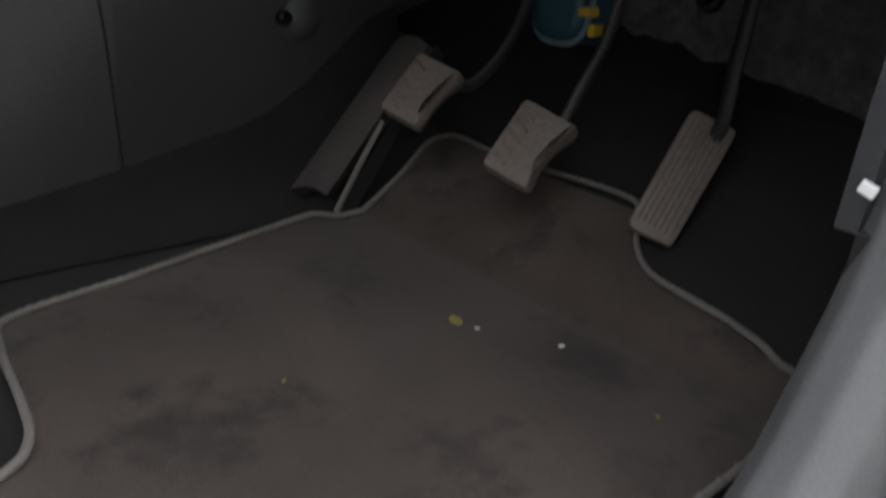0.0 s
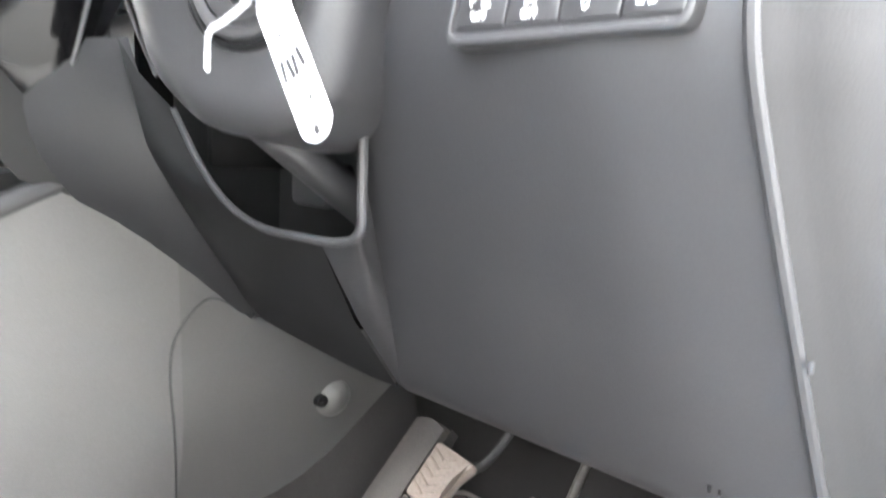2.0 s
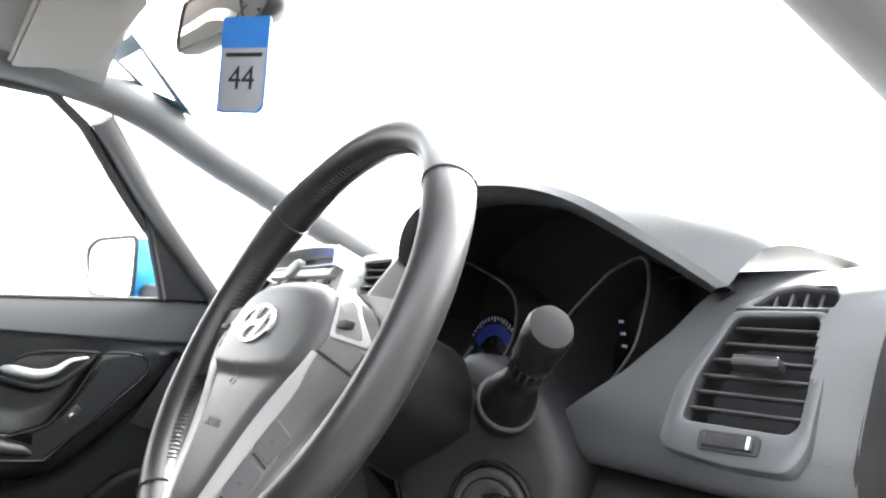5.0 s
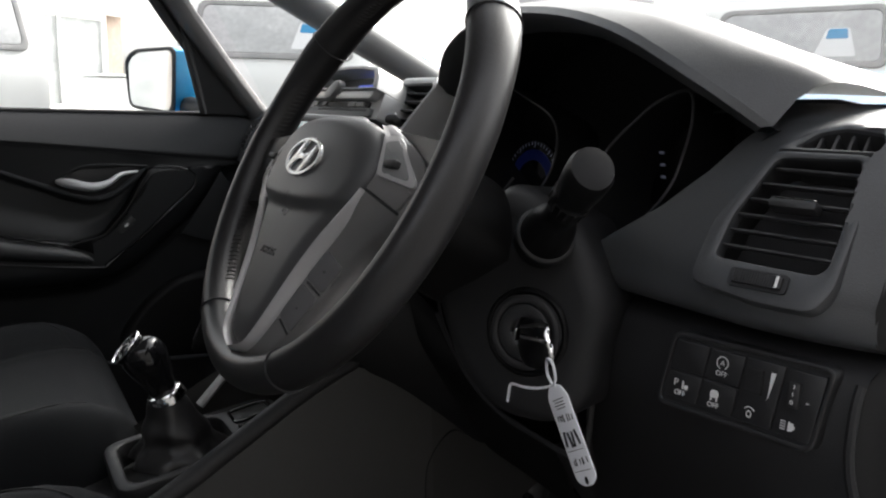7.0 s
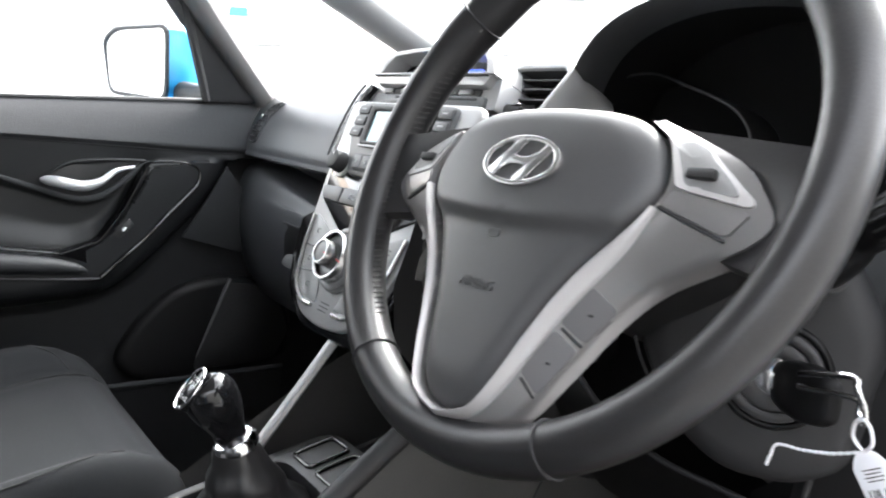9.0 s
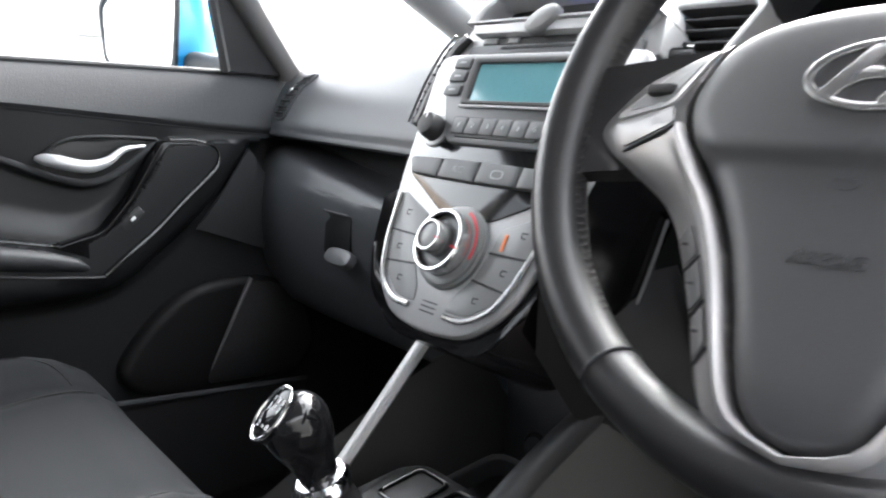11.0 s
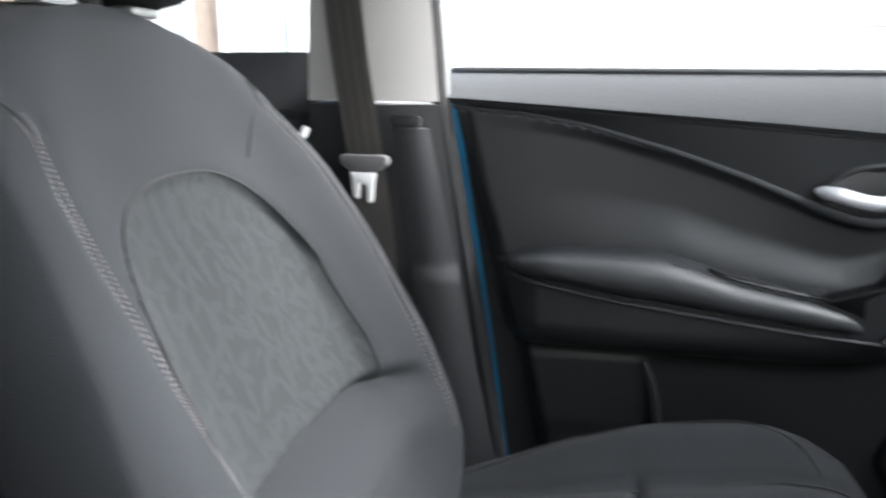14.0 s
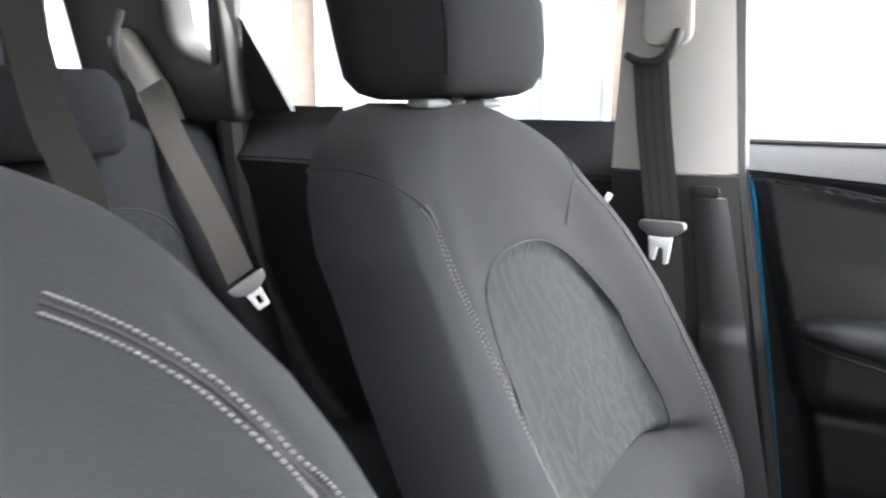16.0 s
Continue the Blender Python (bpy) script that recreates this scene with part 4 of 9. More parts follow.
def build_cluster():
    cl = thing("instrument_cluster", (0.345, 0.31, 0.92), "dark instrument cluster with blue-lit dials", "instruments")
    # the well between hood and panel
    rear = [Vector(p) for p in hood_line[::3]] + [Vector(p) for p in [(0.545, 0.262, 1.012), (0.520, 0.252, 0.985), (0.490, 0.238, 0.957), (0.450, 0.226, 0.934), (0.400, 0.222, 0.921), (0.345, 0.222, 0.917), (0.290, 0.222, 0.921), (0.240, 0.226, 0.934), (0.195, 0.238, 0.957), (0.150, 0.252, 0.985)]]
    hub = Vector((0.345, 0.335, 1.0))
    rings = []
    for t in (0.0, 0.08, 0.4, 0.8, 1.0):
        ring = []
        for p in rear:
            q = Vector((hub.x + (p.x - hub.x) * 0.86, 0.350 - 0.02 * (p.z - 1.0) / 0.1, hub.z + (p.z - hub.z) * 0.86))
            ring.append(p.lerp(q, t) + Vector((0, 0.003, -0.003 if p.z > 1.03 else 0)))
        rings.append(ring)
    rings.append([Vector((lerp(p.x, hub.x, 0.6), 0.352, lerp(p.z, hub.z, 0.6))) for p in rings[-1]])
    bm = loft(rings, True, False)
    bm.faces.new(list(bm.verts)[-len(rear):])
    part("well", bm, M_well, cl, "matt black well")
    # a ridge round each dial, round at the outer end and drawn out to a point at the other
    for s in (-1, 1):
        pts = [(0.070, 0.936), (0.096, 0.933), (0.1245, 0.950), (0.143, 0.980), (0.1445, 1.005), (0.139, 1.037), (0.123, 1.0595), (0.094, 1.050), (0.080, 1.038), (0.057, 1.010), (0.048, 0.975), (0.053, 0.950)] if s > 0 else [(0.236, 1.026), (0.197, 1.055), (0.147, 1.065), (0.096, 1.052), (0.045, 1.035), (0.019, 1.012), (0.011, 0.980), (0.027, 0.950), (0.065, 0.930), (0.145, 0.925), (0.205, 0.950), (0.237, 0.985)]
        line = catmull([(0.345 + s * dx, 0.227 + 0.46 * max(0.0, z - 0.93), z) for dx, z in pts], 5, closed=True)
        part("dial_ridge", tube(line, 0.0014, 8, closed=True), M_trimgrey, cl, "satin grey dial surround")
        # the cone from the ridge back to the dial
        back = [Vector((0.345 + s * 0.105 + (p.x - 0.345 - s * 0.105) * 0.86, 0.312 + 0.2 * (p.z - 0.93), 0.985 + (p.z - 0.985) * 0.86)) for p in line]
        part("dial_cone", loft([line, back], True, False), M_well, cl)
        # dial
        dm = frame_at((0.345 + s * 0.128, 0.316, 0.955), (1, 0, 0), (0, 0.1, 1))
        dial = part("dial", disc(0.052, 0.004, dm, 48, 0.001), M_gloss, cl, "dark dial")
        part("glow_ring", frame_plate([(0.042 * math.cos(a), 0.042 * math.sin(a)) for a in [2 * math.pi * k / 48 for k in range(48)]], [(0.030 * math.cos(a), 0.030 * math.sin(a)) for a in [2 * math.pi * k / 48 for k in range(48)]], 0.001, dm @ pose(0, 0, 0.0012)), M_blueglow, dial, "blue lit ring")
        for k in range(41):
            a = radians(225 - 270 * k / 40)
            long = k % 5 == 0
            part("tick", box((0.006 if long else 0.0035, 0.0009, 0.0004), (0.0475 if long else 0.0485, 0, 0.0016), 0, dm @ Matrix.Rotation(a, 4, "Z")), M_lit, dial)
        if s > 0:
            for k, t in enumerate(("0", "20", "40", "60")):
                a = radians(215 - 32 * k)
                words(t, 0.0105, dm @ pose(0.0375 * math.cos(a), 0.0375 * math.sin(a), 0.0022), M_lit, dial, "dial_number", 0.0002)
        part("needle", box((0.034, 0.0016, 0.001), (0.026, 0, 0.004), 0.0004, dm @ Matrix.Rotation(radians(213), 4, "Z"), 1), M_redlit, dial, "red needle")
    # small lit readings between the dials
    for k in range(3):
        part("reading", box((0.006, 0.0006, 0.0025), (0.412 + 0.002 * k, 0.318, 1.005 - 0.011 * k), 0), M_lit, cl)


M_blueglow = glowing("blue_dial_light", (0.05, 0.09, 0.6), 0.003)
M_lit = glowing("white_dial_light", (0.6, 0.66, 0.9), 0.016)
M_redlit = glowing("red_needle_light", (0.8, 0.03, 0.04), 0.12)
build_cluster()


def slatted(vent, m, outline, slats, depth=0.03, horizontal=True, thick=0.0022, x_at=None):
    """A dark duct behind an opening with its slats."""
    part("duct", loft([[m @ Vector((x, y, -0.002)) for x, y in outline], [m @ Vector((x * 0.96, y * 0.96, -depth)) for x, y in outline]], True, False), M_softblk, vent)
    part("duct_back", plate(outline, 0.002, m @ pose(0, 0, -depth)), M_ink, vent)
    for a, b in slats:
        a, b = Vector((a[0], a[1], 0)), Vector((b[0], b[1], 0))
        mid, d = (a + b) / 2, b - a
        turn = math.degrees(math.atan2(d.y, d.x))
        part("slat", box((d.length, thick, 0.013), (0, 0, -0.009), 0.0009, m @ pose(mid.x, mid.y, 0, 0, 0, turn) @ pose(0, 0, 0, 14 if horizontal else 0), 1), M_trimgrey, vent)



def build_side_vent():
    vent = thing("driver_air_vent", (0.615, 0.235, 0.97), "black dashboard air vent with slats and silver-tipped tab", "air vent")
    # bezel as bands round the two openings
    low_in = rounded([(0.004, -0.004), (0.008, 0.028), (0.026, 0.073), (0.081, 0.075), (0.081, 0.037), (0.080, 0.0), (0.074, -0.006), (0.04, -0.005)], 0.006, 4)
    low_out = rounded([(-0.009, -0.024), (-0.006, 0.020), (0.021, 0.079), (0.088, 0.079), (0.090, 0.037), (0.087, -0.015), (0.078, -0.031), (0.04, -0.031)], 0.009, 4)
    part("bezel", frame_plate(low_out, low_in, 0.012, VENT @ pose(0, 0, 0.0015), 0.002), M_dash, vent, "satin black bezel")
    up_in = rounded([(0.034, 0.082), (0.046, 0.097), (0.061, 0.102), (0.086, 0.098), (0.089, 0.090), (0.087, 0.082)], 0.003, 4)
    up_out = rounded([(0.0215, 0.0792), (0.038, 0.101), (0.060, 0.1095), (0.092, 0.105), (0.096, 0.091), (0.0885, 0.0792)], 0.004, 4)
    part("upper_bezel", frame_plate(up_out, up_in, 0.012, VENT_TOP @ pose(0, 0, 0.0015), 0.002), M_dash, vent)
    slatted(vent, VENT, low_in, [((0.004 + 0.02 * max(0, y - 0.03) / 0.045 + 0.004 * (y > 0.02), y), (0.080, y - 0.001)) for y in (0.006, 0.018, 0.030, 0.042, 0.054, 0.066)])
    slatted(vent, VENT_TOP, up_in, [((x, 0.083), (x - 0.001, 0.100)) for x in (0.047, 0.057, 0.067, 0.077)], horizontal=False)
    tab = part("tab", box((0.032, 0.007, 0.014), (0.049, 0.037, 0.004), 0.0025, VENT), M_hard, vent, "black sliding tab")
    part("tab_edge", box((0.030, 0.002, 0.004), (0.049, 0.0405, 0.009), 0.0008, VENT, 1), M_chrome, tab, "silver tab edge")
    part("thumb_slot", plate(rect(0.020, -0.023, 0.060, -0.010, 0.003), 0.002, VENT @ pose(0, 0, 0.0036)), M_ink, vent)
    tw = part("thumb_wheel", box((0.034, 0.009, 0.004), (0.040, -0.0165, 0.0045), 0.0015, VENT), M_softblk, vent, "ribbed thumb wheel")
    for k in range(16):
        part("rib", box((0.0009, 0.0085, 0.001), (0.0255 + 0.0018 * k, -0.0165, 0.0066), 0, VENT), M_hard, tw)
    part("thumb_mark", box((0.0016, 0.008, 0.001), (0.0545, -0.0165, 0.0075), 0, VENT), M_print, vent)


build_side_vent()

SWITCH = frame_at((0.5265, 0.2120, 0.8305), (0.124, 0.018, 0), (0, 0.10, 0.99))


def build_switches():
    sw = thing("switch_panel", (0.59, 0.22, 0.84), "black switch panel with white symbols below the vent", "switch panel")
    o = rounded([(0.004, -0.006), (0.125, -0.004), (0.133, 0.055), (0.012, 0.052)], 0.008)
    i = rounded([(0.007, -0.002), (0.122, 0.000), (0.129, 0.0515), (0.015, 0.0485)], 0.006)
    part("frame", frame_plate(o, i, 0.012, SWITCH @ pose(0, 0, 0.0035), 0.0012), M_hard, sw, "satin black frame")
    part("backing", plate(i, 0.004, SWITCH @ pose(0, 0, 0.0008)), M_ink, sw)
    cols = [(0.010, 0.0375), (0.0385, 0.0655), (0.0665, 0.0945), (0.0955, 0.122)]
    for c, (x0, x1) in enumerate(cols):
        sk = lambda x, y: x + 0.006 * (y / 0.05)
        cells = [(0.002, 0.0225), (0.024, 0.0465)] if c < 2 else [(0.002, 0.0475)]
        for y0, y1 in cells:
            out = rounded([(sk(x0, y0), y0), (sk(x1, y0), y0), (sk(x1, y1), y1), (sk(x0, y1), y1)], 0.0015, 2)
            part("button", plate(out, 0.004, SWITCH @ pose(0, 0, 0.0030), 0.0008), M_hard, sw)
    face = SWITCH @ pose(0, 0, 0.0032)
    # park assist, stop-start, stability symbols with OFF below
    words("P", 0.0075, face @ pose(0.0195, 0.0140, 0), M_print, sw, "symbol")
    part("symbol", box((0.0012, 0.006, 0.0004), (0.0255, 0.0135, 0.0002), 0, face), M_print, sw)
    part("symbol", box((0.003, 0.003, 0.0004), (0.0282, 0.0120, 0.0002), 0, face @ pose(0, 0, 0)), M_print, sw)
    words("OFF", 0.0052, face @ pose(0.0235, 0.0068, 0), M_print, sw, "symbol")
    words("A", 0.0050, face @ pose(0.0545, 0.0375, 0), M_print, sw, "symbol")
    part("symbol", tube([face @ Vector((0.0545 + 0.0044 * math.cos(a), 0.0377 + 0.0044 * math.sin(a), 0.0002)) for a in [radians(-60 + 12 * k) for k in range(27)]], 0.0004, 5), M_print, sw)
    words("OFF", 0.0052, face @ pose(0.0545, 0.0298, 0), M_print, sw, "symbol")
    part("symbol", plate(rounded([(-0.003, -0.001), (0.003, -0.001), (0.0035, 0.0022), (0.002, 0.0046), (-0.002, 0.0046), (-0.0035, 0.0022)], 0.001, 2), 0.0004, face @ pose(0.0515, 0.0125, 0.0003)), M_print, sw)
    for dx in (-0.0022, 0.0022):
        part("symbol", box((0.0012, 0.0022, 0.0004), (0.0515 + dx, 0.0103, 0.0002), 0, face @ pose(0, 0, 0)), M_print, sw)
    words("OFF", 0.0052, face @ pose(0.0513, 0.0060, 0), M_print, sw, "symbol")
    # dimmer wheel with wedge, and its lamp symbol
    wheel_part = part("dimmer_wheel", box((0.012, 0.018, 0.004), (0.0800, 0.0322, 0.0), 0.0015, face), M_softblk, sw, "ribbed dimmer wheel")
    for k in range(11):
        part("rib", box((0.0115, 0.0008, 0.0012), (0.0800, 0.0250 + 0.00145 * k, 0.0022), 0, face), M_hard, wheel_part)
    part("symbol", plate([(0.0905, 0.022), (0.0945, 0.041), (0.0910, 0.041)], 0.0004, face @ pose(0, 0, 0.0004)), M_print, sw)
    part("symbol", tube([face @ Vector((0.0790 + 0.0042 * math.cos(a), 0.0092 + 0.0042 * math.sin(a), 0.0002)) for a in [radians(30 + 10 * k) for k in range(13)]], 0.0004, 5), M_print, sw)
    part("symbol", tube([face @ Vector((0.0790 + 0.0016 * math.cos(a), 0.0085 + 0.0022 * math.sin(a), 0.0002)) for a in [radians(15 * k) for k in range(24)]], 0.00035, 5, closed=True), M_print, sw)
    # headlamp level wheel 0 1 2 3 with its symbol
    part("level_wheel", box((0.009, 0.018, 0.005), (0.1085, 0.0310, 0.001), 0.002, face), M_softblk, sw, "headlamp level wheel")
    words("0", 0.0042, face @ pose(0.1085, 0.0262, 0.0036), M_print, sw, "symbol")
    words("1", 0.0038, face @ pose(0.1087, 0.0315, 0.0036), M_print, sw, "symbol")
    words("2", 0.0036, face @ pose(0.1089, 0.0365, 0.0036), M_print, sw, "symbol")
    part("symbol", box((0.0018, 0.0010, 0.0004), (0.1175, 0.0275, 0.0002), 0, face), M_print, sw)
    part("symbol", plate([(0.107, 0.0060), (0.107, 0.0122), (0.1100, 0.0118), (0.1118, 0.0091), (0.1100, 0.0064)], 0.0004, face @ pose(0, 0, 0.0003)), M_print, sw)
    for k in range(4):
        part("symbol", box((0.0036, 0.0006, 0.0004), (0.1035, 0.0066 + 0.0017 * k, 0.0002), 0, face), M_print, sw)
    # embossed marks low on the knee panel
    return sw


build_switches()

AX = (WHEEL_X, WHEEL_Y, WHEEL_Z) = (Vector((1, 0, 0)), Vector((0, math.sin(radians(28)), math.cos(radians(28)))), Vector((0, -math.cos(radians(28)), math.sin(radians(28)))))
HUB = Vector((0.345, 0.027, 0.998))


def col(x, up, s):
    """A point by the column: x across, up in the wheel's plane, s forward along the shaft."""
    return HUB + WHEEL_X * x + WHEEL_Y * up - WHEEL_Z * s


M_barrel = surface("matt_black_column_plastic", (0.0060, 0.0060, 0.0065), 0.55, grain=700, bump=0.2, vary=0.15, stain=8, spec=0.25)


def build_column():
    c = thing("steering_column", col(0, -0.05, 0.2), "black plastic steering column shroud with ignition lock", "steering column")
    secs = [(0.028, -0.056, 0.050, 0.032, -0.050), (0.034, -0.064, 0.058, 0.038, -0.056), (0.07, -0.070, 0.064, 0.046, -0.062), (0.12, -0.075, 0.066, 0.048, -0.066), (0.150, -0.078, 0.062, 0.044, -0.068), (0.19, -0.080, 0.050, 0.036, -0.066), (0.30, -0.07, 0.04, 0.02, -0.05)]
    rings = []
    for s, x0, x1, y1, y0 in secs:
        rings.append([col((x0 + x1) / 2 + (px * (1 - 0.75 * min(1, -py / 0.055)) if px > 0 > py else px), (y0 + y1) / 2 + py, s) for px, py in superellipse(x1 - x0, y1 - y0, 3.2, 40)])
    part("shroud", loft(rings), M_barrel, c, "matt black shroud behind the wheel", sharp=50)
    # ignition: recess ring, bezel, barrel
    im = frame_at((0.432, 0.157, 0.860), (0.88, 0.45, 0.0), (0, 0.12, 0.99))
    for r0, r1, z0, z1, mat, nm in ((0.0375, 0.032, 0.0, -0.006, M_stalk, "recess"), (0.032, 0.024, -0.004, 0.003, M_trimgrey, "bezel"), (0.024, 0.012, -0.001, 0.004, M_trimgrey, "lock_ring")):
        circ = lambda r: [(r * math.cos(2 * math.pi * k / 40), r * math.sin(2 * math.pi * k / 40)) for k in range(40)]
        part(nm, frame_plate(circ(r0), circ(r1), 0.02, im @ pose(0, 0, max(z0, z1)), 0.003), mat, c, {"recess": "matt black ring", "bezel": "satin black bezel ring", "lock_ring": "dark grey lock ring"}[nm])
    # shroud half that carries the lock and the stalk
    shell = rounded([(-0.036, 0.124), (-0.003, 0.115), (0.036, 0.091), (0.053, 0.064), (0.070, 0.030), (0.061, -0.005), (0.058, -0.035), (0.050, -0.060), (0.020, -0.078), (-0.030, -0.078), (-0.070, -0.048), (-0.100, 0.018), (-0.064, 0.084)], 0.020, 5)
    half = part("shroud_half", plate(shell, 0.10, im @ pose(0, 0, -0.0035), 0.022, 6), M_knee, c, "satin black shroud half round the lock", sharp=60)
    part("half_joint", tube(catmull([im @ Vector(p) for p in [(-0.034, 0.126, -0.020), (-0.062, 0.084, -0.018), (-0.099, 0.018, -0.018), (-0.072, -0.046, -0.022)]], 6), 0.0014, 6), M_ink, half, "dark joint between the shroud halves")
    part("screw_hole", disc(0.0045, 0.002, frame_at(col(0.062, 0.014, 0.085), (0, 1, 0.2), (0, 0, 1)), 16), M_ink, c, "small dark screw hole")
    part("barrel", disc(0.0135, 0.012, im @ pose(0, 0, 0.002), 28, 0.001), M_chrome, c, "silver lock barrel")
    # right-hand stalk
    base, tip = Vector((0.452, 0.158, 0.944)), Vector((0.545, 0.122, 1.004))
    d = (tip - base).normalized()
    prof = [(-0.015, 0.0225), (0.0, 0.0215), (0.004, 0.0210), (0.010, 0.0202), (0.020, 0.0188), (0.030, 0.0158), (0.038, 0.0130), (0.042, 0.0122), (0.050, 0.0120), (0.056, 0.0128), (0.060, 0.0140), (0.074, 0.0145), (0.076, 0.0132), (0.079, 0.0132), (0.081, 0.0148), (0.100, 0.0160), (0.112, 0.0162), (0.117, 0.0145), (0.118, 0.009)]
    side = d.cross(Vector((0, 0, 1))).normalized()
    upv = side.cross(d).normalized()
    rings = [[base + d * s + side * (r * math.cos(a)) + upv * (r * math.sin(a) * (1.0 if s < 0.05 else 1.08)) for a in (2 * math.pi * k / 28 for k in range(28))] for s, r in prof]
    stalk = part("stalk", loft(rings), M_stalk, c, "shiny black light stalk with ribbed grip")
    ring = [base + side * (0.0214 * math.cos(a)) + upv * (0.0214 * math.sin(a)) for a in (2 * math.pi * k / 32 for k in range(32))]
    part("boot_ring", tube(ring, 0.0028, 8, closed=True), M_softblk, stalk)
    for k in range(16):
        a = 2 * math.pi * k / 16
        part("grip_rib", box((0.013, 0.0016, 0.0016), (0, 0, 0), 0.0005, frame_at(base + d * 0.067 + side * (0.0146 * math.cos(a)) + upv * (0.0155 * math.sin(a)), d, side), 1), M_softblk, stalk)
    # small printed marks on the stalk
    for k in range(3):
        part("stalk_mark", box((0.0045, 0.0025, 0.0003), (0, 0, 0), 0, frame_at(base + d * (0.034 + 0.007 * k) - side * 0.0070 + upv * (0.0118 - 0.001 * k), d, side)), M_print, stalk)
    # left-hand stalk, mostly behind the wheel
    base2, tip2 = Vector((0.262, 0.150, 0.952)), Vector((0.165, 0.118, 1.000))
    part("wiper_stalk", tube(catmull([base2, base2.lerp(tip2, 0.5), tip2], 4), [0.024, 0.02, 0.016, 0.012, 0.011, 0.011, 0.013, 0.014, 0.013], 14), M_hard, c, "black wiper stalk")
    return c


build_column()


def build_key():
    key = thing("car_key", (0.47, 0.13, 0.85), "black car key in the ignition with a chrome ring", "key")
    im = frame_at((0.432, 0.157, 0.860), (0.88, 0.45, 0.0), (0, 0.12, 0.99))
    n = im.to_3x3() @ Vector((0, 0, 1))
    r = im.to_3x3() @ Vector((1, 0, 0))
    u = im.to_3x3() @ Vector((0, 1, 0))
    o = im.translation
    part("blade", box((0.003, 0.010, 0.022), (0, 0, 0.008), 0.0008, im, 1), M_chrome, key, "steel key blade")
    # flat black head standing out of the lock, with a chrome loop hanging at its end
    prof = [(0.006, 0.012, 0.020), (0.011, 0.017, 0.030), (0.020, 0.020, 0.036), (0.032, 0.021, 0.038), (0.042, 0.019, 0.035), (0.048, 0.015, 0.028), (0.050, 0.008, 0.018)]
    rings = []
    for s, w, h in prof:
        c = o + n * s * 0.85 + r * (0.70 * s) - u * 0.002
        rings.append([c + r * px + u * py for px, py in superellipse(w, h, 3.4, 28)])
    part("head", loft(rings), M_stalk, key, "shiny black key head", sharp=60)
    top, low = Vector((0.500, 0.126, 0.884)), Vector((0.507, 0.126, 0.861))
    edge = [o + n * 0.040 + r * 0.016 + u * 0.012, top + Vector((-0.004, 0.002, 0.001)), top + Vector((0.002, -0.002, -0.004)), top.lerp(low, 0.6) + Vector((0.003, -0.002, 0)), low + Vector((0.001, 0, -0.0005)), low + Vector((-0.004, 0.002, 0.004)), top.lerp(low, 0.5) + Vector((-0.0045, 0.003, 0)), o + n * 0.038 + r * 0.016 + u * 0.004]
    part("ring", tube(catmull(edge, 6), 0.0021, 10), M_chrome, key, "chrome key loop")
    return low


RING = build_key()


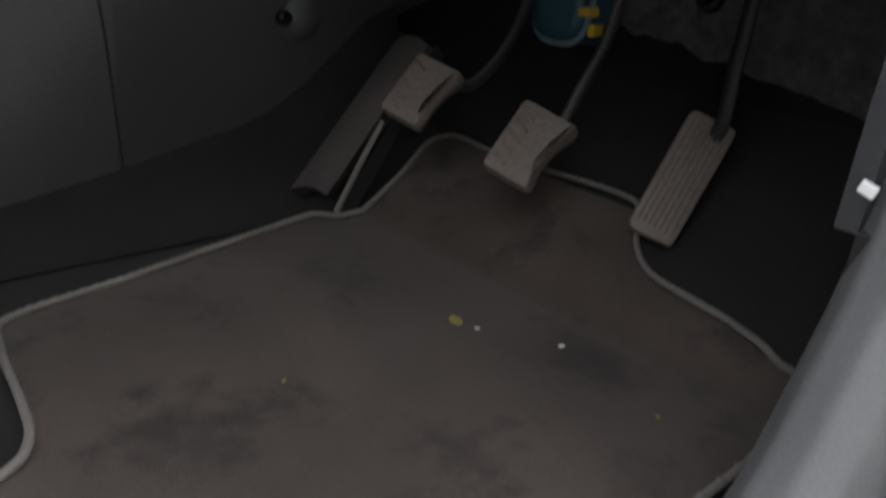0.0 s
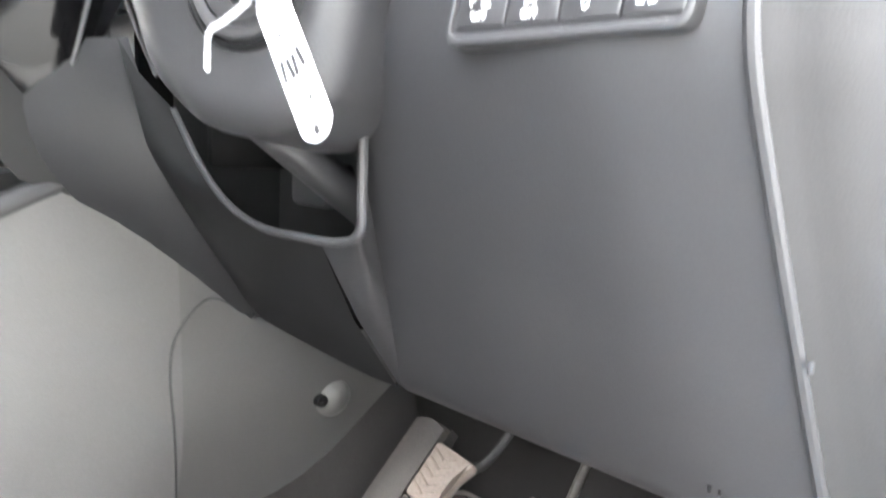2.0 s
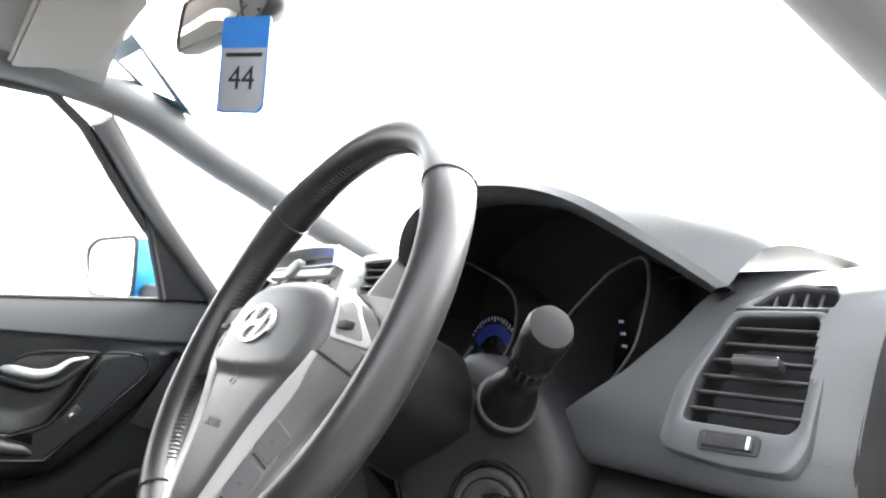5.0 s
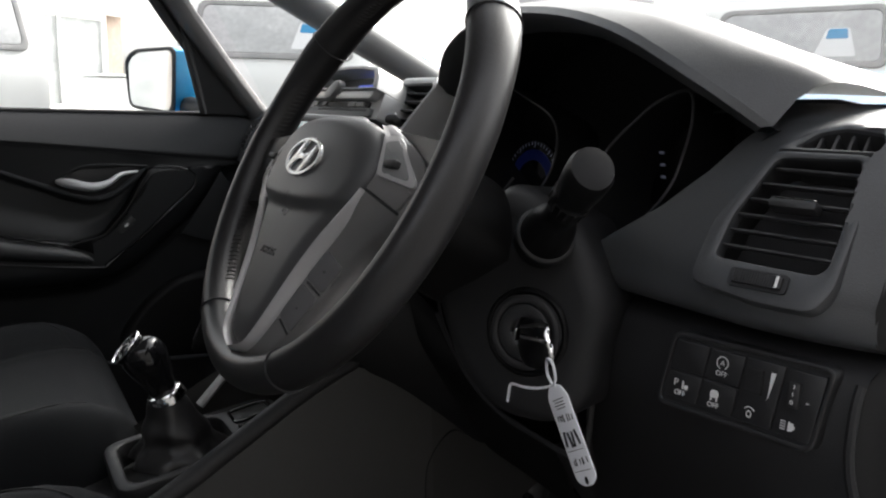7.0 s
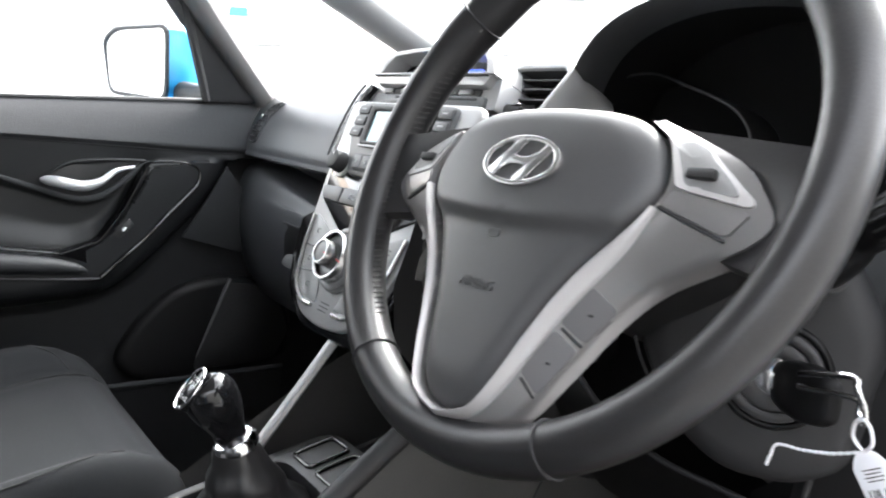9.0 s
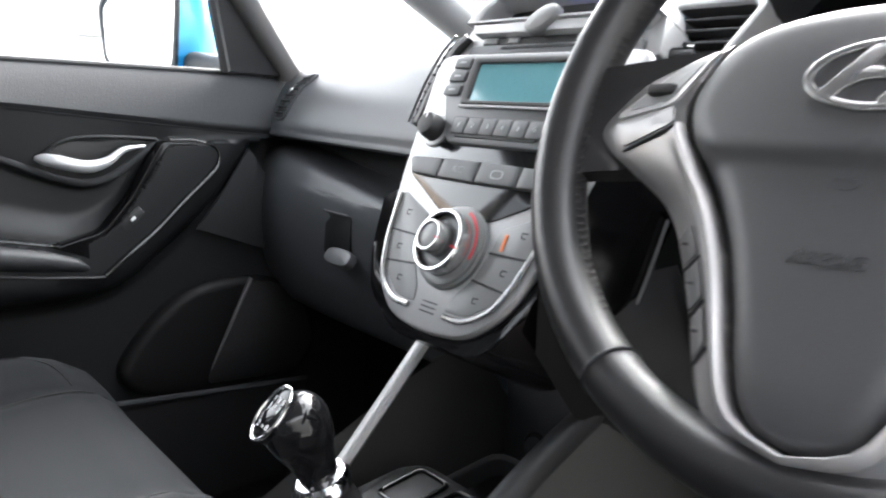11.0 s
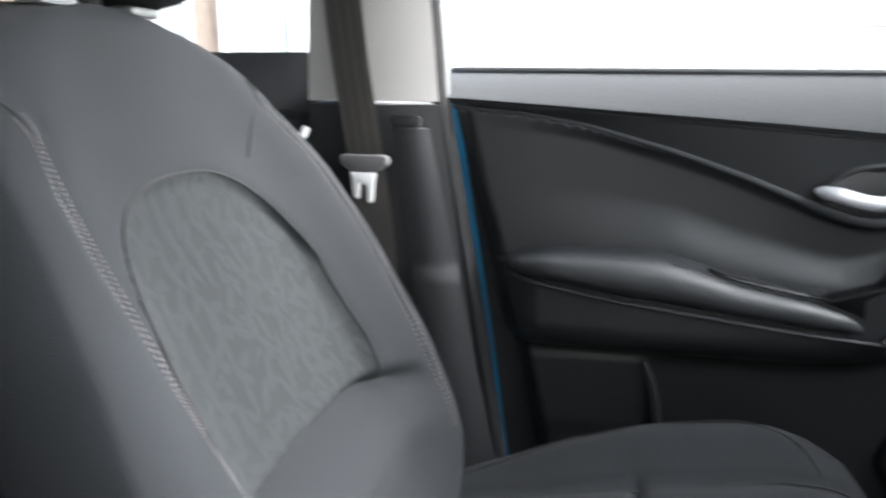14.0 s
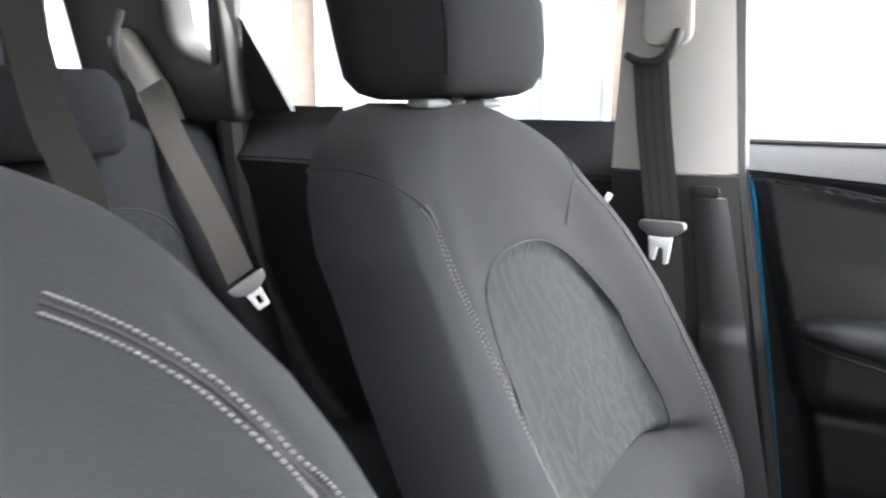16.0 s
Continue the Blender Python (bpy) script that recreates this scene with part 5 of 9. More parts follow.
def build_tag():
    tag = thing("key_tag", (0.53, 0.13, 0.80), "white plastic key tag with printed and handwritten bars", "tag")
    top, bottom = Vector((0.508, 0.128, 0.843)), Vector((0.546, 0.134, 0.780))
    d = (bottom - top).normalized()
    right = Vector((0.85, 0.12, 0.50))
    m = frame_at((top + bottom) / 2, right - d * right.dot(d), -d)
    h = (bottom - top).length
    w = 0.0205
    out = rounded([(-w / 2 + 0.005, h / 2), (-w / 2, h / 2 - 0.008), (-w / 2, -h / 2 + 0.005), (-w / 2 + 0.006, -h / 2), (w / 2 - 0.006, -h / 2), (w / 2, -h / 2 + 0.005), (w / 2, h / 2 - 0.008), (w / 2 - 0.005, h / 2)], 0.003)
    body = part("strip", plate(out, 0.0012, m, 0.0003), M_white, tag)
    rnd = random.Random(4)
    # small print near the top, two handwritten lines, a bold block, a last line
    for k in range(4):
        part("print_line", box((0.011 - 0.002 * (k % 2), 0.0007, 0.0002), (0, h * 0.36 - 0.0022 * k, 0.0002), 0, m), M_ink, body)
    for y, hh in ((h * 0.17, 0.006), (-h * 0.26, 0.005)):
        for k in range(7):
            part("written_bar", box((0.0009, hh * (0.6 + 0.4 * rnd.random()), 0.0002), (-0.0075 + 0.0024 * k, y, 0.0002), 0, m @ pose(0, 0, 0, 0, 0, rnd.uniform(-6, 6))), M_ink, body)
    for k in range(4):
        part("written_bar", box((0.0022, 0.011, 0.0002), (-0.006 + 0.0038 * k, h * -0.04, 0.00025), 0, m @ pose(0, 0, 0, 0, 0, (-8, 6, -4, 9)[k])), M_ink, body)
    part("rule_line", box((0.016, 0.0004, 0.0002), (0, -h * 0.15, 0.0002), 0, m), M_ink, body)
    part("rule_line", box((0.016, 0.0004, 0.0002), (0, -h * 0.35, 0.0002), 0, m), M_ink, body)
    part("hole", disc(0.0016, 0.0002, m @ pose(0, -h / 2 + 0.004, 0.0003) @ Matrix.Diagonal((1, 1.8, 1, 1)), 16), M_ink, body)
    # beaded tie: a loop through the key ring and a loose tail
    a = m @ Vector((0, h / 2, 0))
    loop = catmull([a, a.lerp(RING, 0.4) + Vector((0.006, -0.002, 0)), RING + Vector((0.005, -0.002, -0.001)), RING + Vector((0.001, -0.003, 0.003)), RING + Vector((-0.004, -0.001, -0.001)), a.lerp(RING, 0.4) + Vector((-0.006, 0.0, 0)), a], 5)
    part("tie_loop", tube(loop, 0.0011, 8), M_white, tag, "white beaded tie")
    tail = catmull([a + Vector((0.002, 0, 0.001)), (0.492, 0.127, 0.836), (0.474, 0.127, 0.831), (0.456, 0.128, 0.8275), (0.4515, 0.129, 0.818), (0.449, 0.130, 0.811)], 5)
    tail_ob = part("tie_tail", tube(tail, 0.0008, 8), M_white, tag, "white beaded tie")
    bm = bmesh.new()
    for i in range(0, len(tail)):
        bmesh.ops.create_icosphere(bm, subdivisions=1, radius=0.0014, matrix=Matrix.Translation(tail[i]))
    tagged(part("beading", bm, M_white, tail_ob), kind="stuff")


build_tag()

# surround of the column opening in the knee panel, its highlighted rim and the dark backs
surround = thing("column_surround", (0.28, 0.27, 0.70), "dark plastic surround below the steering column", "trim panel")
RIM_LINE = catmull([(0.150, 0.235, 0.800), (0.180, 0.243, 0.760), (0.222, 0.248, 0.728), (0.275, 0.252, 0.712), (0.331, 0.252, 0.711), (0.385, 0.250, 0.713), (0.412, 0.248, 0.722), (0.418, 0.245, 0.745), (0.428, 0.238, 0.79), (0.445, 0.230, 0.86)], 6)
EDGE_A = catmull([(0.120, 0.198, 0.86), (0.138, 0.206, 0.81), (0.145, 0.215, 0.768), (0.148, 0.236, 0.73), (0.150, 0.262, 0.689), (0.150, 0.288, 0.652), (0.150, 0.316, 0.614), (0.20, 0.345, 0.590), (0.325, 0.350, 0.583), (0.335, 0.330, 0.62), (0.37, 0.29, 0.69), (0.425, 0.245, 0.79)], 6)
low_rim = RIM_LINE[:28]
low_edge = [EDGE_A[min(len(EDGE_A) - 1, round(k * 48 / 27))] for k in range(28)]
part("lower_piece", loft([low_rim, [p.lerp(q, 0.5) + Vector((0, -0.006, 0)) for p, q in zip(low_rim, low_edge)], low_edge], False, False), M_barrel, surround, "dark lower surround", sharp=60)
corner_rim = RIM_LINE[27:]
corner_edge = [Vector((lerp(0.327, 0.44, k / (len(corner_rim) - 1)), table(z, [(0.583, 0.352), (0.62, 0.330), (0.69, 0.292), (0.76, 0.255), (0.86, 0.226)]), z)) for k, z in enumerate([lerp(0.583, 0.86, (k / (len(corner_rim) - 1)) ** 1.2) for k in range(len(corner_rim))])]
part("panel_corner", loft([corner_rim, [p.lerp(q, 0.5) + Vector((0, -0.004, 0)) for p, q in zip(corner_rim, corner_edge)], corner_edge], False, False), M_knee, surround, "dark grey corner of the knee panel", sharp=60)
# paler than its neighbours to paint the highlight along the edge
part("rim_edge", tube(RIM_LINE, 0.0032, 8), M_trimgrey, surround, "rim of the opening, edge highlight in its paler colour")
# near-black plates stand in for the shade inside the opening
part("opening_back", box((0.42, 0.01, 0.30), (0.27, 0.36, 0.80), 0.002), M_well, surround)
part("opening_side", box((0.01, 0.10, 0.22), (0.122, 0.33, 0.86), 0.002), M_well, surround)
part("mechanism", box((0.05, 0.03, 0.035), (0.285, 0.30, 0.745), 0.006, None), M_hard, surround, "dark mechanism block")
part("shaft", tube([(0.345, 0.20, 0.80), (0.345, 0.40, 0.66)], 0.014, 12), M_hard, surround, "dark steering shaft")
m = frame_at((0.142, 0.331, 0.611), (1, 0.2, 0), (0, -0.4, 0.9))
part("fixing_screw", disc(0.006, 0.006, m, 16, 0.002), M_steel, surround, "small bright screw")
side_out = [p + Vector((-0.006, 0.012, 0)) for p in EDGE_A[:37:3]]
side_in_edge = [Vector((0.088, table(p.z, [(0.614, 0.325), (0.656, 0.275), (0.703, 0.216), (0.731, 0.170), (0.76, 0.145), (0.80, 0.125), (0.86, 0.12)]), p.z - 0.012)) for p in side_out]
part("stack_side", loft([side_in_edge, [a.lerp(b, 0.5) + Vector((0.006, -0.004, 0)) for a, b in zip(side_in_edge, side_out)], side_out], False, False), M_knee, surround, "brown-grey side of the centre stack")
part("stack_cheek", loft([[Vector((0.098, 0.10, 0.95)), Vector((0.096, 0.085, 0.90)), Vector((0.094, 0.07, 0.86)), Vector((0.09, 0.075, 0.80)), Vector((0.086, 0.13, 0.735))], [Vector((0.10, 0.20, 0.95)), Vector((0.100, 0.20, 0.89)), Vector((0.100, 0.20, 0.85)), Vector((0.096, 0.18, 0.80)), Vector((0.090, 0.175, 0.72))]], False, False), M_barrel, surround, "dark cheek of the centre stack")
part("flank_gap", tube(catmull([(flank_x(y, z) - 0.002, y, z + 0.002) for y, z in FLANK_TOP[6:10]], 6), 0.0045, 8), M_ink, surround, "dark gap above the tunnel side")


# ---- centre stack ----
FASCIA = frame_at((CX, 0.15, 1.013), (1, 0, 0), (0, 0.4472, 0.8944))


def fas(x, z, lift=0.0):
    """Fascia pose at x across and height z."""
    return FASCIA @ pose(x, (z - 1.013) / 0.8944, lift)


def fv(z):
    return (z - 1.013) / 0.8944


def build_stack():
    st = thing("centre_stack", (CX, 0.12, 0.80), "silver and gloss black centre stack with radio and climate dial", "centre stack")
    # dark housing behind, round-bottomed, reaching back to the dash
    house = rounded([(-0.132, fv(1.03)), (-0.119, fv(0.94)), (-0.104, fv(0.85)), (-0.07, fv(0.790)), (0.07, fv(0.790)), (0.104, fv(0.85)), (0.119, fv(0.94)), (0.132, fv(1.03))], 0.03)
    part("housing", plate(house, 0.10, FASCIA @ pose(0, 0, -0.008), 0.008), M_gloss, st, "gloss black housing")
    shield = [FASCIA @ Vector((x, fv(z), -0.006)) for x, z in [(-0.109, 0.905), (-0.097, 0.86), (-0.080, 0.825), (-0.050, 0.803), (0.0, 0.797), (0.050, 0.803), (0.080, 0.825), (0.097, 0.86), (0.109, 0.905), (0.118, 0.955)]]
    rim = [(-0.130, 0.090, 0.885), (-0.127, 0.078, 0.835), (-0.118, 0.080, 0.797), (-0.085, 0.095, 0.777), (-0.035, 0.115, 0.763), (0.020, 0.140, 0.757), (0.070, 0.150, 0.768), (0.096, 0.157, 0.792), (0.112, 0.167, 0.84), (0.122, 0.18, 0.90)]
    a, b = catmull(shield, 6), catmull(rim, 6)
    rows = [a] + [[p.lerp(q, k) + Vector((0, -0.012 * math.sin(math.pi * k), 0)) for p, q in zip(a, b)] for k in (0.25, 0.5, 0.75)] + [b, [q + Vector((-0.2 * (q.x - CX), 0.03, 0.006)) for q in b]]
    part("skirt", loft(rows, False, False), M_piano, st, "gloss black skirt under the fascia", sharp=60)
    part("skirt_edge", tube(b, 0.0018, 8), M_btn2, st, "thin satin edge of the skirt")
    # silver fascia with a shaped lower shield
    sil = rounded([(-0.128, fv(1.030)), (-0.118, fv(0.955)), (-0.109, fv(0.905)), (-0.097, fv(0.86)), (-0.080, fv(0.825)), (-0.05, fv(0.803)), (0.0, fv(0.797)), (0.05, fv(0.803)), (0.080, fv(0.825)), (0.097, fv(0.86)), (0.109, fv(0.905)), (0.118, fv(0.955)), (0.128, fv(1.030))], 0.02, 5)
    part("fascia", plate(sil, 0.008, FASCIA, 0.004), M_silver, st, "satin silver fascia")
    # gloss black field between radio and dial
    blk = rounded([(-0.108, fv(0.962)), (-0.098, fv(0.918)), (-0.030, fv(0.888)), (0.030, fv(0.888)), (0.098, fv(0.918)), (0.108, fv(0.962))], 0.008)
    part("black_field", plate(blk, 0.004, FASCIA @ pose(0, 0, 0.0016), 0.001), M_gloss, st, "gloss black field")
    # radio body
    rad = rounded([(-0.092, fv(1.026)), (-0.092, fv(0.992)), (-0.062, fv(0.946)), (0.062, fv(0.946)), (0.092, fv(0.992)), (0.092, fv(1.026))], 0.01)
    radio = part("radio", plate(rad, 0.010, FASCIA @ pose(0, 0, 0.006), 0.003), M_radio, st, "dark grey radio panel")
    scr_o = rounded([(-0.066, fv(1.022)), (-0.061, fv(0.979)), (0.061, fv(0.979)), (0.066, fv(1.022))], 0.004)
    scr_i = rounded([(-0.054, fv(1.016)), (-0.050, fv(0.983)), (0.050, fv(0.983)), (0.054, fv(1.016))], 0.003)
    part("screen_frame", frame_plate(scr_o, scr_i, 0.008, FASCIA @ pose(0, 0, 0.009), 0.003), M_softblk, radio, "dark screen frame")
    part("screen", plate([(x * 1.02, y) for x, y in scr_i], 0.002, FASCIA @ pose(0, 0, 0.0066)), M_screen, radio, "teal radio screen, unlit")
    part("screen_lip", box((0.118, 0.0022, 0.002), (0, fv(0.9775), 0.0085), 0.0006, FASCIA, 1), M_silver, radio)
    for s in (-1, 1):
        for k in range(3):
            z = 1.017 - 0.0125 * k
            part("side_button", plate(rect(-0.011, -0.0052, 0.011, 0.0052, 0.0015), 0.004, fas(s * 0.0785, z, 0.0085), 0.001), M_radio, radio)
            part("button_mark", box((0.009, 0.0014, 0.0003), (0, 0, 0), 0, fas(s * 0.0785, z, 0.0087)), M_printgrey, radio)
        km = fas(s * 0.083, 0.957, 0.004)
        part("knob_base", disc(0.0165, 0.006, km, 32, 0.002), M_silver if s < 0 else M_chrome, radio, "bright knob base")
        knob = part("knob", loft([[km @ Vector((r * math.cos(a), r * math.sin(a), z)) for a in (2 * math.pi * k / 28 for k in range(28))] for r, z in ((0.0122, 0.0), (0.0122, 0.005), (0.0114, 0.0125), (0.0104, 0.0145), (0.007, 0.0153), (0.002, 0.0155))]), M_softblk, radio, "black rotary knob")
        part("knob_mark", box((0.0012, 0.004, 0.0004), (0, 0.007, 0.0155), 0, km), M_print, knob)
    # row of six preset buttons
    row = rounded([(-0.060, fv(0.969)), (-0.060, fv(0.960)), (-0.050, fv(0.951)), (0.050, fv(0.951)), (0.060, fv(0.960)), (0.060, fv(0.969))], 0.003)
    part("preset_field", plate(row, 0.003, FASCIA @ pose(0, 0, 0.0075), 0.001), M_softblk, radio)
    for k in range(6):
        x = -0.0475 + 0.019 * k
        part("preset_button", plate(rect(-0.0088, -0.0078, 0.0088, 0.0078, 0.002), 0.003, fas(x, 0.9605, 0.009), 0.001), M_radio, radio)
        words(str(k + 1), 0.0062, fas(x, 0.9605, 0.0092), M_printgrey, radio, "preset_number", 0.0002)
    # curved button strip below: blank, A/C, rear screen, blank
    for k, (x0, x1) in enumerate(((-0.096, -0.052), (-0.050, -0.002), (0.0, 0.048), (0.050, 0.096))):
        def up(x):
            return fv(0.9325 - 0.20 * x * x)
        def dn(x):
            return fv(0.9155 + (0.010 if abs(x) > 0.09 else 0) + 0.15 * x * x)
        out = [(lerp(x0, x1, j / 5), dn(lerp(x0, x1, j / 5))) for j in range(6)] + [(lerp(x1, x0, j / 5), up(lerp(x1, x0, j / 5))) for j in range(6)]
        b = part("climate_button", plate(out, 0.006, FASCIA @ pose(0, 0, 0.0075), 0.0015), M_radio, st, "dark grey climate button")
        if k == 1:
            words("A/C", 0.0085, fas((x0 + x1) / 2, 0.9235, 0.0078), M_printgrey, b, "button_word", 0.0002)
        if k == 2:
            part("button_symbol", frame_plate(superellipse(0.015, 0.008, 3, 20), superellipse(0.0125, 0.006, 3, 20), 0.0003, fas((x0 + x1) / 2, 0.9235, 0.0079)), M_printgrey, b)
    # climate dial: three stepped rings and a centre knob
    dm = fas(0.003, 0.864, 0.0) @ Matrix.Diagonal((0.9, 0.9, 0.95, 1))
    def ring(r0, r1, z0, z1, mat, name, label="", knurl=0):
        n = 72
        rr = [(r0, z0), (r0, lerp(z0, z1, 0.85)), (lerp(r0, r1, 0.25), z1), (lerp(r0, r1, 0.8), z1), (r1, lerp(z1, z0, 0.15))]
        return part(name, loft([[dm @ Vector((r * (1 + (0.012 * (j % 2) if knurl and i < 2 else 0)) * math.cos(2 * math.pi * j / n), r * (1 + (0.012 * (j % 2) if knurl and i < 2 else 0)) * math.sin(2 * math.pi * j / n), z)) for j in range(n)] for i, (r, z) in enumerate(rr)], True, False), mat, st, label)
    ring(0.0405, 0.034, -0.002, 0.005, M_grey, "dial_collar", "satin grey dial collar")
    ring(0.0385, 0.029, 0.003, 0.010, M_grey, "dial_scale", "grey scale ring with a red sector")
    ring(0.0305, 0.0266, 0.006, 0.024, M_alu, "temperature_ring", "knurled bright temperature ring", 1)
    ring(0.0272, 0.0140, 0.008, 0.018, M_radio, "dial_valley", "dark grey cone")
    ring(0.0150, 0.0124, 0.012, 0.035, M_alu, "fan_ring", "knurled bright fan ring", 1)
    part("fan_cap", disc(0.0126, 0.02, dm @ pose(0, 0, 0.0338), 32, 0.002), M_grey, st, "grey fan knob cap")
    # red warm sector and red pointers
    arc = [radians(70 - 4 * k) for k in range(22)]
    bm = bmesh.new()
    for a, b in zip(arc, arc[1:]):
        q = [bm.verts.new(dm @ Vector((r * math.cos(c), r * math.sin(c), 0.0104))) for r, c in ((0.0372, a), (0.0372, b), (0.0340, b), (0.0340, a))]
        bm.faces.new(q)
    part("red_sector", bm, M_red, st, "red warm sector")
    part("temperature_pointer", box((0.009, 0.0014, 0.0006), (0.0265, 0.0, 0.0243), 0, dm @ Matrix.Rotation(radians(-8), 4, "Z")), M_red, st)
    part("fan_pointer", box((0.006, 0.0012, 0.0006), (0.0128, 0.0, 0.0353), 0, dm @ Matrix.Rotation(radians(-5), 4, "Z")), M_red, st)
    # wings either side of the dial, with divided keys
    for s in (-1, 1):
        wing = [(0.047, fv(0.886)), (0.092, fv(0.902)), (0.094, fv(0.893)), (0.085, fv(0.862)), (0.070, fv(0.832)), (0.046, fv(0.818)), (0.020, fv(0.817)), (0.023, fv(0.828)), (0.038, fv(0.846)), (0.0445, fv(0.866))]
        part("key_field", plate(rounded([(s * x, y) for x, y in wing], 0.004), 0.003, FASCIA @ pose(0, 0, 0.0012), 0.001), M_grey, st, "grey field of climate keys")
        part("wing_edge", tube(catmull([FASCIA @ Vector((s * x, fv(z), 0.0022)) for x, z in [(0.0955, 0.899), (0.088, 0.862), (0.073, 0.830), (0.048, 0.815), (0.024, 0.8135)]], 6), 0.0026, 8), M_alu, st, "bright edging")
        for (x0, z0), (x1, z1) in (((0.045, 0.867), (0.089, 0.868)), ((0.038, 0.845), (0.080, 0.842))):
            part("key_gap", tube([FASCIA @ Vector((s * x0, fv(z0), 0.0014)), FASCIA @ Vector((s * x1, fv(z1), 0.0014))], 0.0009, 6), M_ink, st)
        for x, z in ((0.074, 0.884), (0.068, 0.855), (0.050, 0.831)):
            for k in range(2):
                part("key_symbol", box((0.0065 - 0.002 * k, 0.0011, 0.0003), (0, 0.0022 - 0.0042 * k, 0.0014), 0, fas(s * x, z, 0)), M_ink, st)
            part("key_symbol", box((0.0010, 0.0040, 0.0003), (-0.0025, 0, 0.0014), 0, fas(s * x, z, 0)), M_ink, st)
    part("orange_lamp", box((0.0035, 0.0145, 0.0012), (0.0565, fv(0.876), 0.0018), 0.0005, FASCIA, 1), M_orange, st, "orange indicator strip")
    for k in range(3):
        part("grille_slot", box((0.019, 0.0011, 0.0006), (0, fv(0.8165) + 0.0042 * (k - 1), 0.0004), 0, FASCIA), M_ink, st)
    # upper pod above the radio: disc slot, switch row, lip with hazard lever, hooded clock display
    pod = frame_at((CX, 0.188, 1.060), (1, 0, 0), (0, 0.42, 0.90))

    def pz(z):
        return (z - 1.060) / 0.90
    low = [(-0.127, pz(1.026)), (-0.125, pz(1.040)), (-0.118, pz(1.057)), (0.112, pz(1.057)), (0.116, pz(1.040)), (0.118, pz(1.026))]
    part("upper_pod", plate(rounded(low, 0.004), 0.05, pod @ pose(0, 0, -0.0015), 0.002), M_silver, st, "satin silver upper pod")
    part("slot_panel", plate(rounded([(-0.104, pz(1.0275)), (-0.102, pz(1.0375)), (0.102, pz(1.0375)), (0.104, pz(1.0275))], 0.002), 0.006, pod @ pose(0, 0, 0.003), 0.0012), M_radio, st, "dark grey disc slot panel")
    part("disc_slot", box((0.150, 0.0030, 0.002), (0.016, pz(1.0345), 0.0028), 0.0005, pod, 1), M_ink, st, "dark disc slot")
    part("switch_backing", plate(rect(-0.090, pz(1.0385), 0.090, pz(1.0450), 0.002), 0.004, pod @ pose(0, 0, 0.0008), 0.0006), M_softblk, st, "dark switch row")
    for x0, x1 in ((-0.088, -0.070), (-0.054, -0.040), (0.030, 0.052), (0.056, 0.078)):
        part("pod_button", plate(rect(x0, pz(1.0390), x1, pz(1.0445), 0.001), 0.004, pod @ pose(0, 0, 0.0028), 0.0006), M_grey, st)
    lip = rounded([(-0.100, pz(1.0455)), (-0.108, pz(1.0575)), (0.108, pz(1.0575)), (0.100, pz(1.0455))], 0.005)
    part("pod_lip", plate(lip, 0.012, pod @ pose(0, 0, 0.009), 0.004), M_silver, st, "rounded silver lip under the display")
    part("hazard_switch", plate(superellipse(0.038, 0.021, 2.0, 32), 0.010, pod @ pose(-0.010, pz(1.0545), 0.016, 0, 0, 30), 0.004), M_grey, st, "oval grey hazard lever")
    arch = [(-0.098, pz(1.0585)), (-0.091, pz(1.070)), (-0.082, pz(1.0775)), (-0.045, pz(1.0805)), (0.0, pz(1.0815)), (0.045, pz(1.0805)), (0.082, pz(1.0775)), (0.091, pz(1.070)), (0.098, pz(1.0585))]
    crown = [(-0.117, pz(1.0565)), (-0.106, pz(1.071)), (-0.090, pz(1.0815)), (-0.048, pz(1.0850)), (0.0, pz(1.0860)), (0.048, pz(1.0850)), (0.090, pz(1.0815)), (0.104, pz(1.071)), (0.112, pz(1.0565))]
    part("display_hood", frame_plate(crown, arch, 0.045, pod @ pose(0, 0, 0.010), 0.002), M_silver, st, "satin silver display hood")
    part("pod_field", plate(arch, 0.002, pod @ pose(0, 0, -0.016)), M_gloss, st, "gloss black display field")
    part("clock_display", plate(rect(-0.004, pz(1.0610), 0.058, pz(1.0725), 0.002), 0.001, pod @ pose(0, 0, -0.0148)), M_clock, st, "blue clock display")
    top = [pod @ Vector((x, y, -0.03)) for x, y in crown]
    part("hood_back", loft([top, [Vector((p.x, lerp(p.y, 0.33, 0.5), lerp(p.z, 1.045, 0.35))) for p in top], [Vector((p.x, 0.34, 1.042)) for p in top]], False, False), M_dash, st, "grained black back of the display hood", sharp=60)
    # narrow slatted outlet down the passenger edge of the fascia
    edge = thing("centre_air_vent", (CX - 0.14, 0.15, 1.0), "slim black slatted air vent beside the radio", "air vent", "centre vents")
    lift = -0.005
    band = [(-0.143, -0.133, 0.966), (-0.1435, -0.1315, 0.985), (-0.143, -0.130, 1.004), (-0.140, -0.127, 1.022), (-0.135, -0.121, 1.038), (-0.125, -0.110, 1.051)]
    so = [(a, fv(z)) for a, b, z in band] + [(b, fv(z)) for a, b, z in band[::-1]]
    part("duct", plate(so, 0.012, FASCIA @ pose(0, 0, lift - 0.003), 0.001), M_ink, edge, "dark duct")
    for k in range(9):
        z = 0.9715 + 0.0086 * k
        a, b = table(z, [(p[2], p[0]) for p in band]), table(z, [(p[2], p[1]) for p in band])
        part("slat", box((b - a - 0.002, 0.0028, 0.003), (0, 0, 0), 0.0008, fas((a + b) / 2, z, lift - 0.0025) @ pose(0, 0, 0, 0, 0, 10), 1), M_hard, edge)
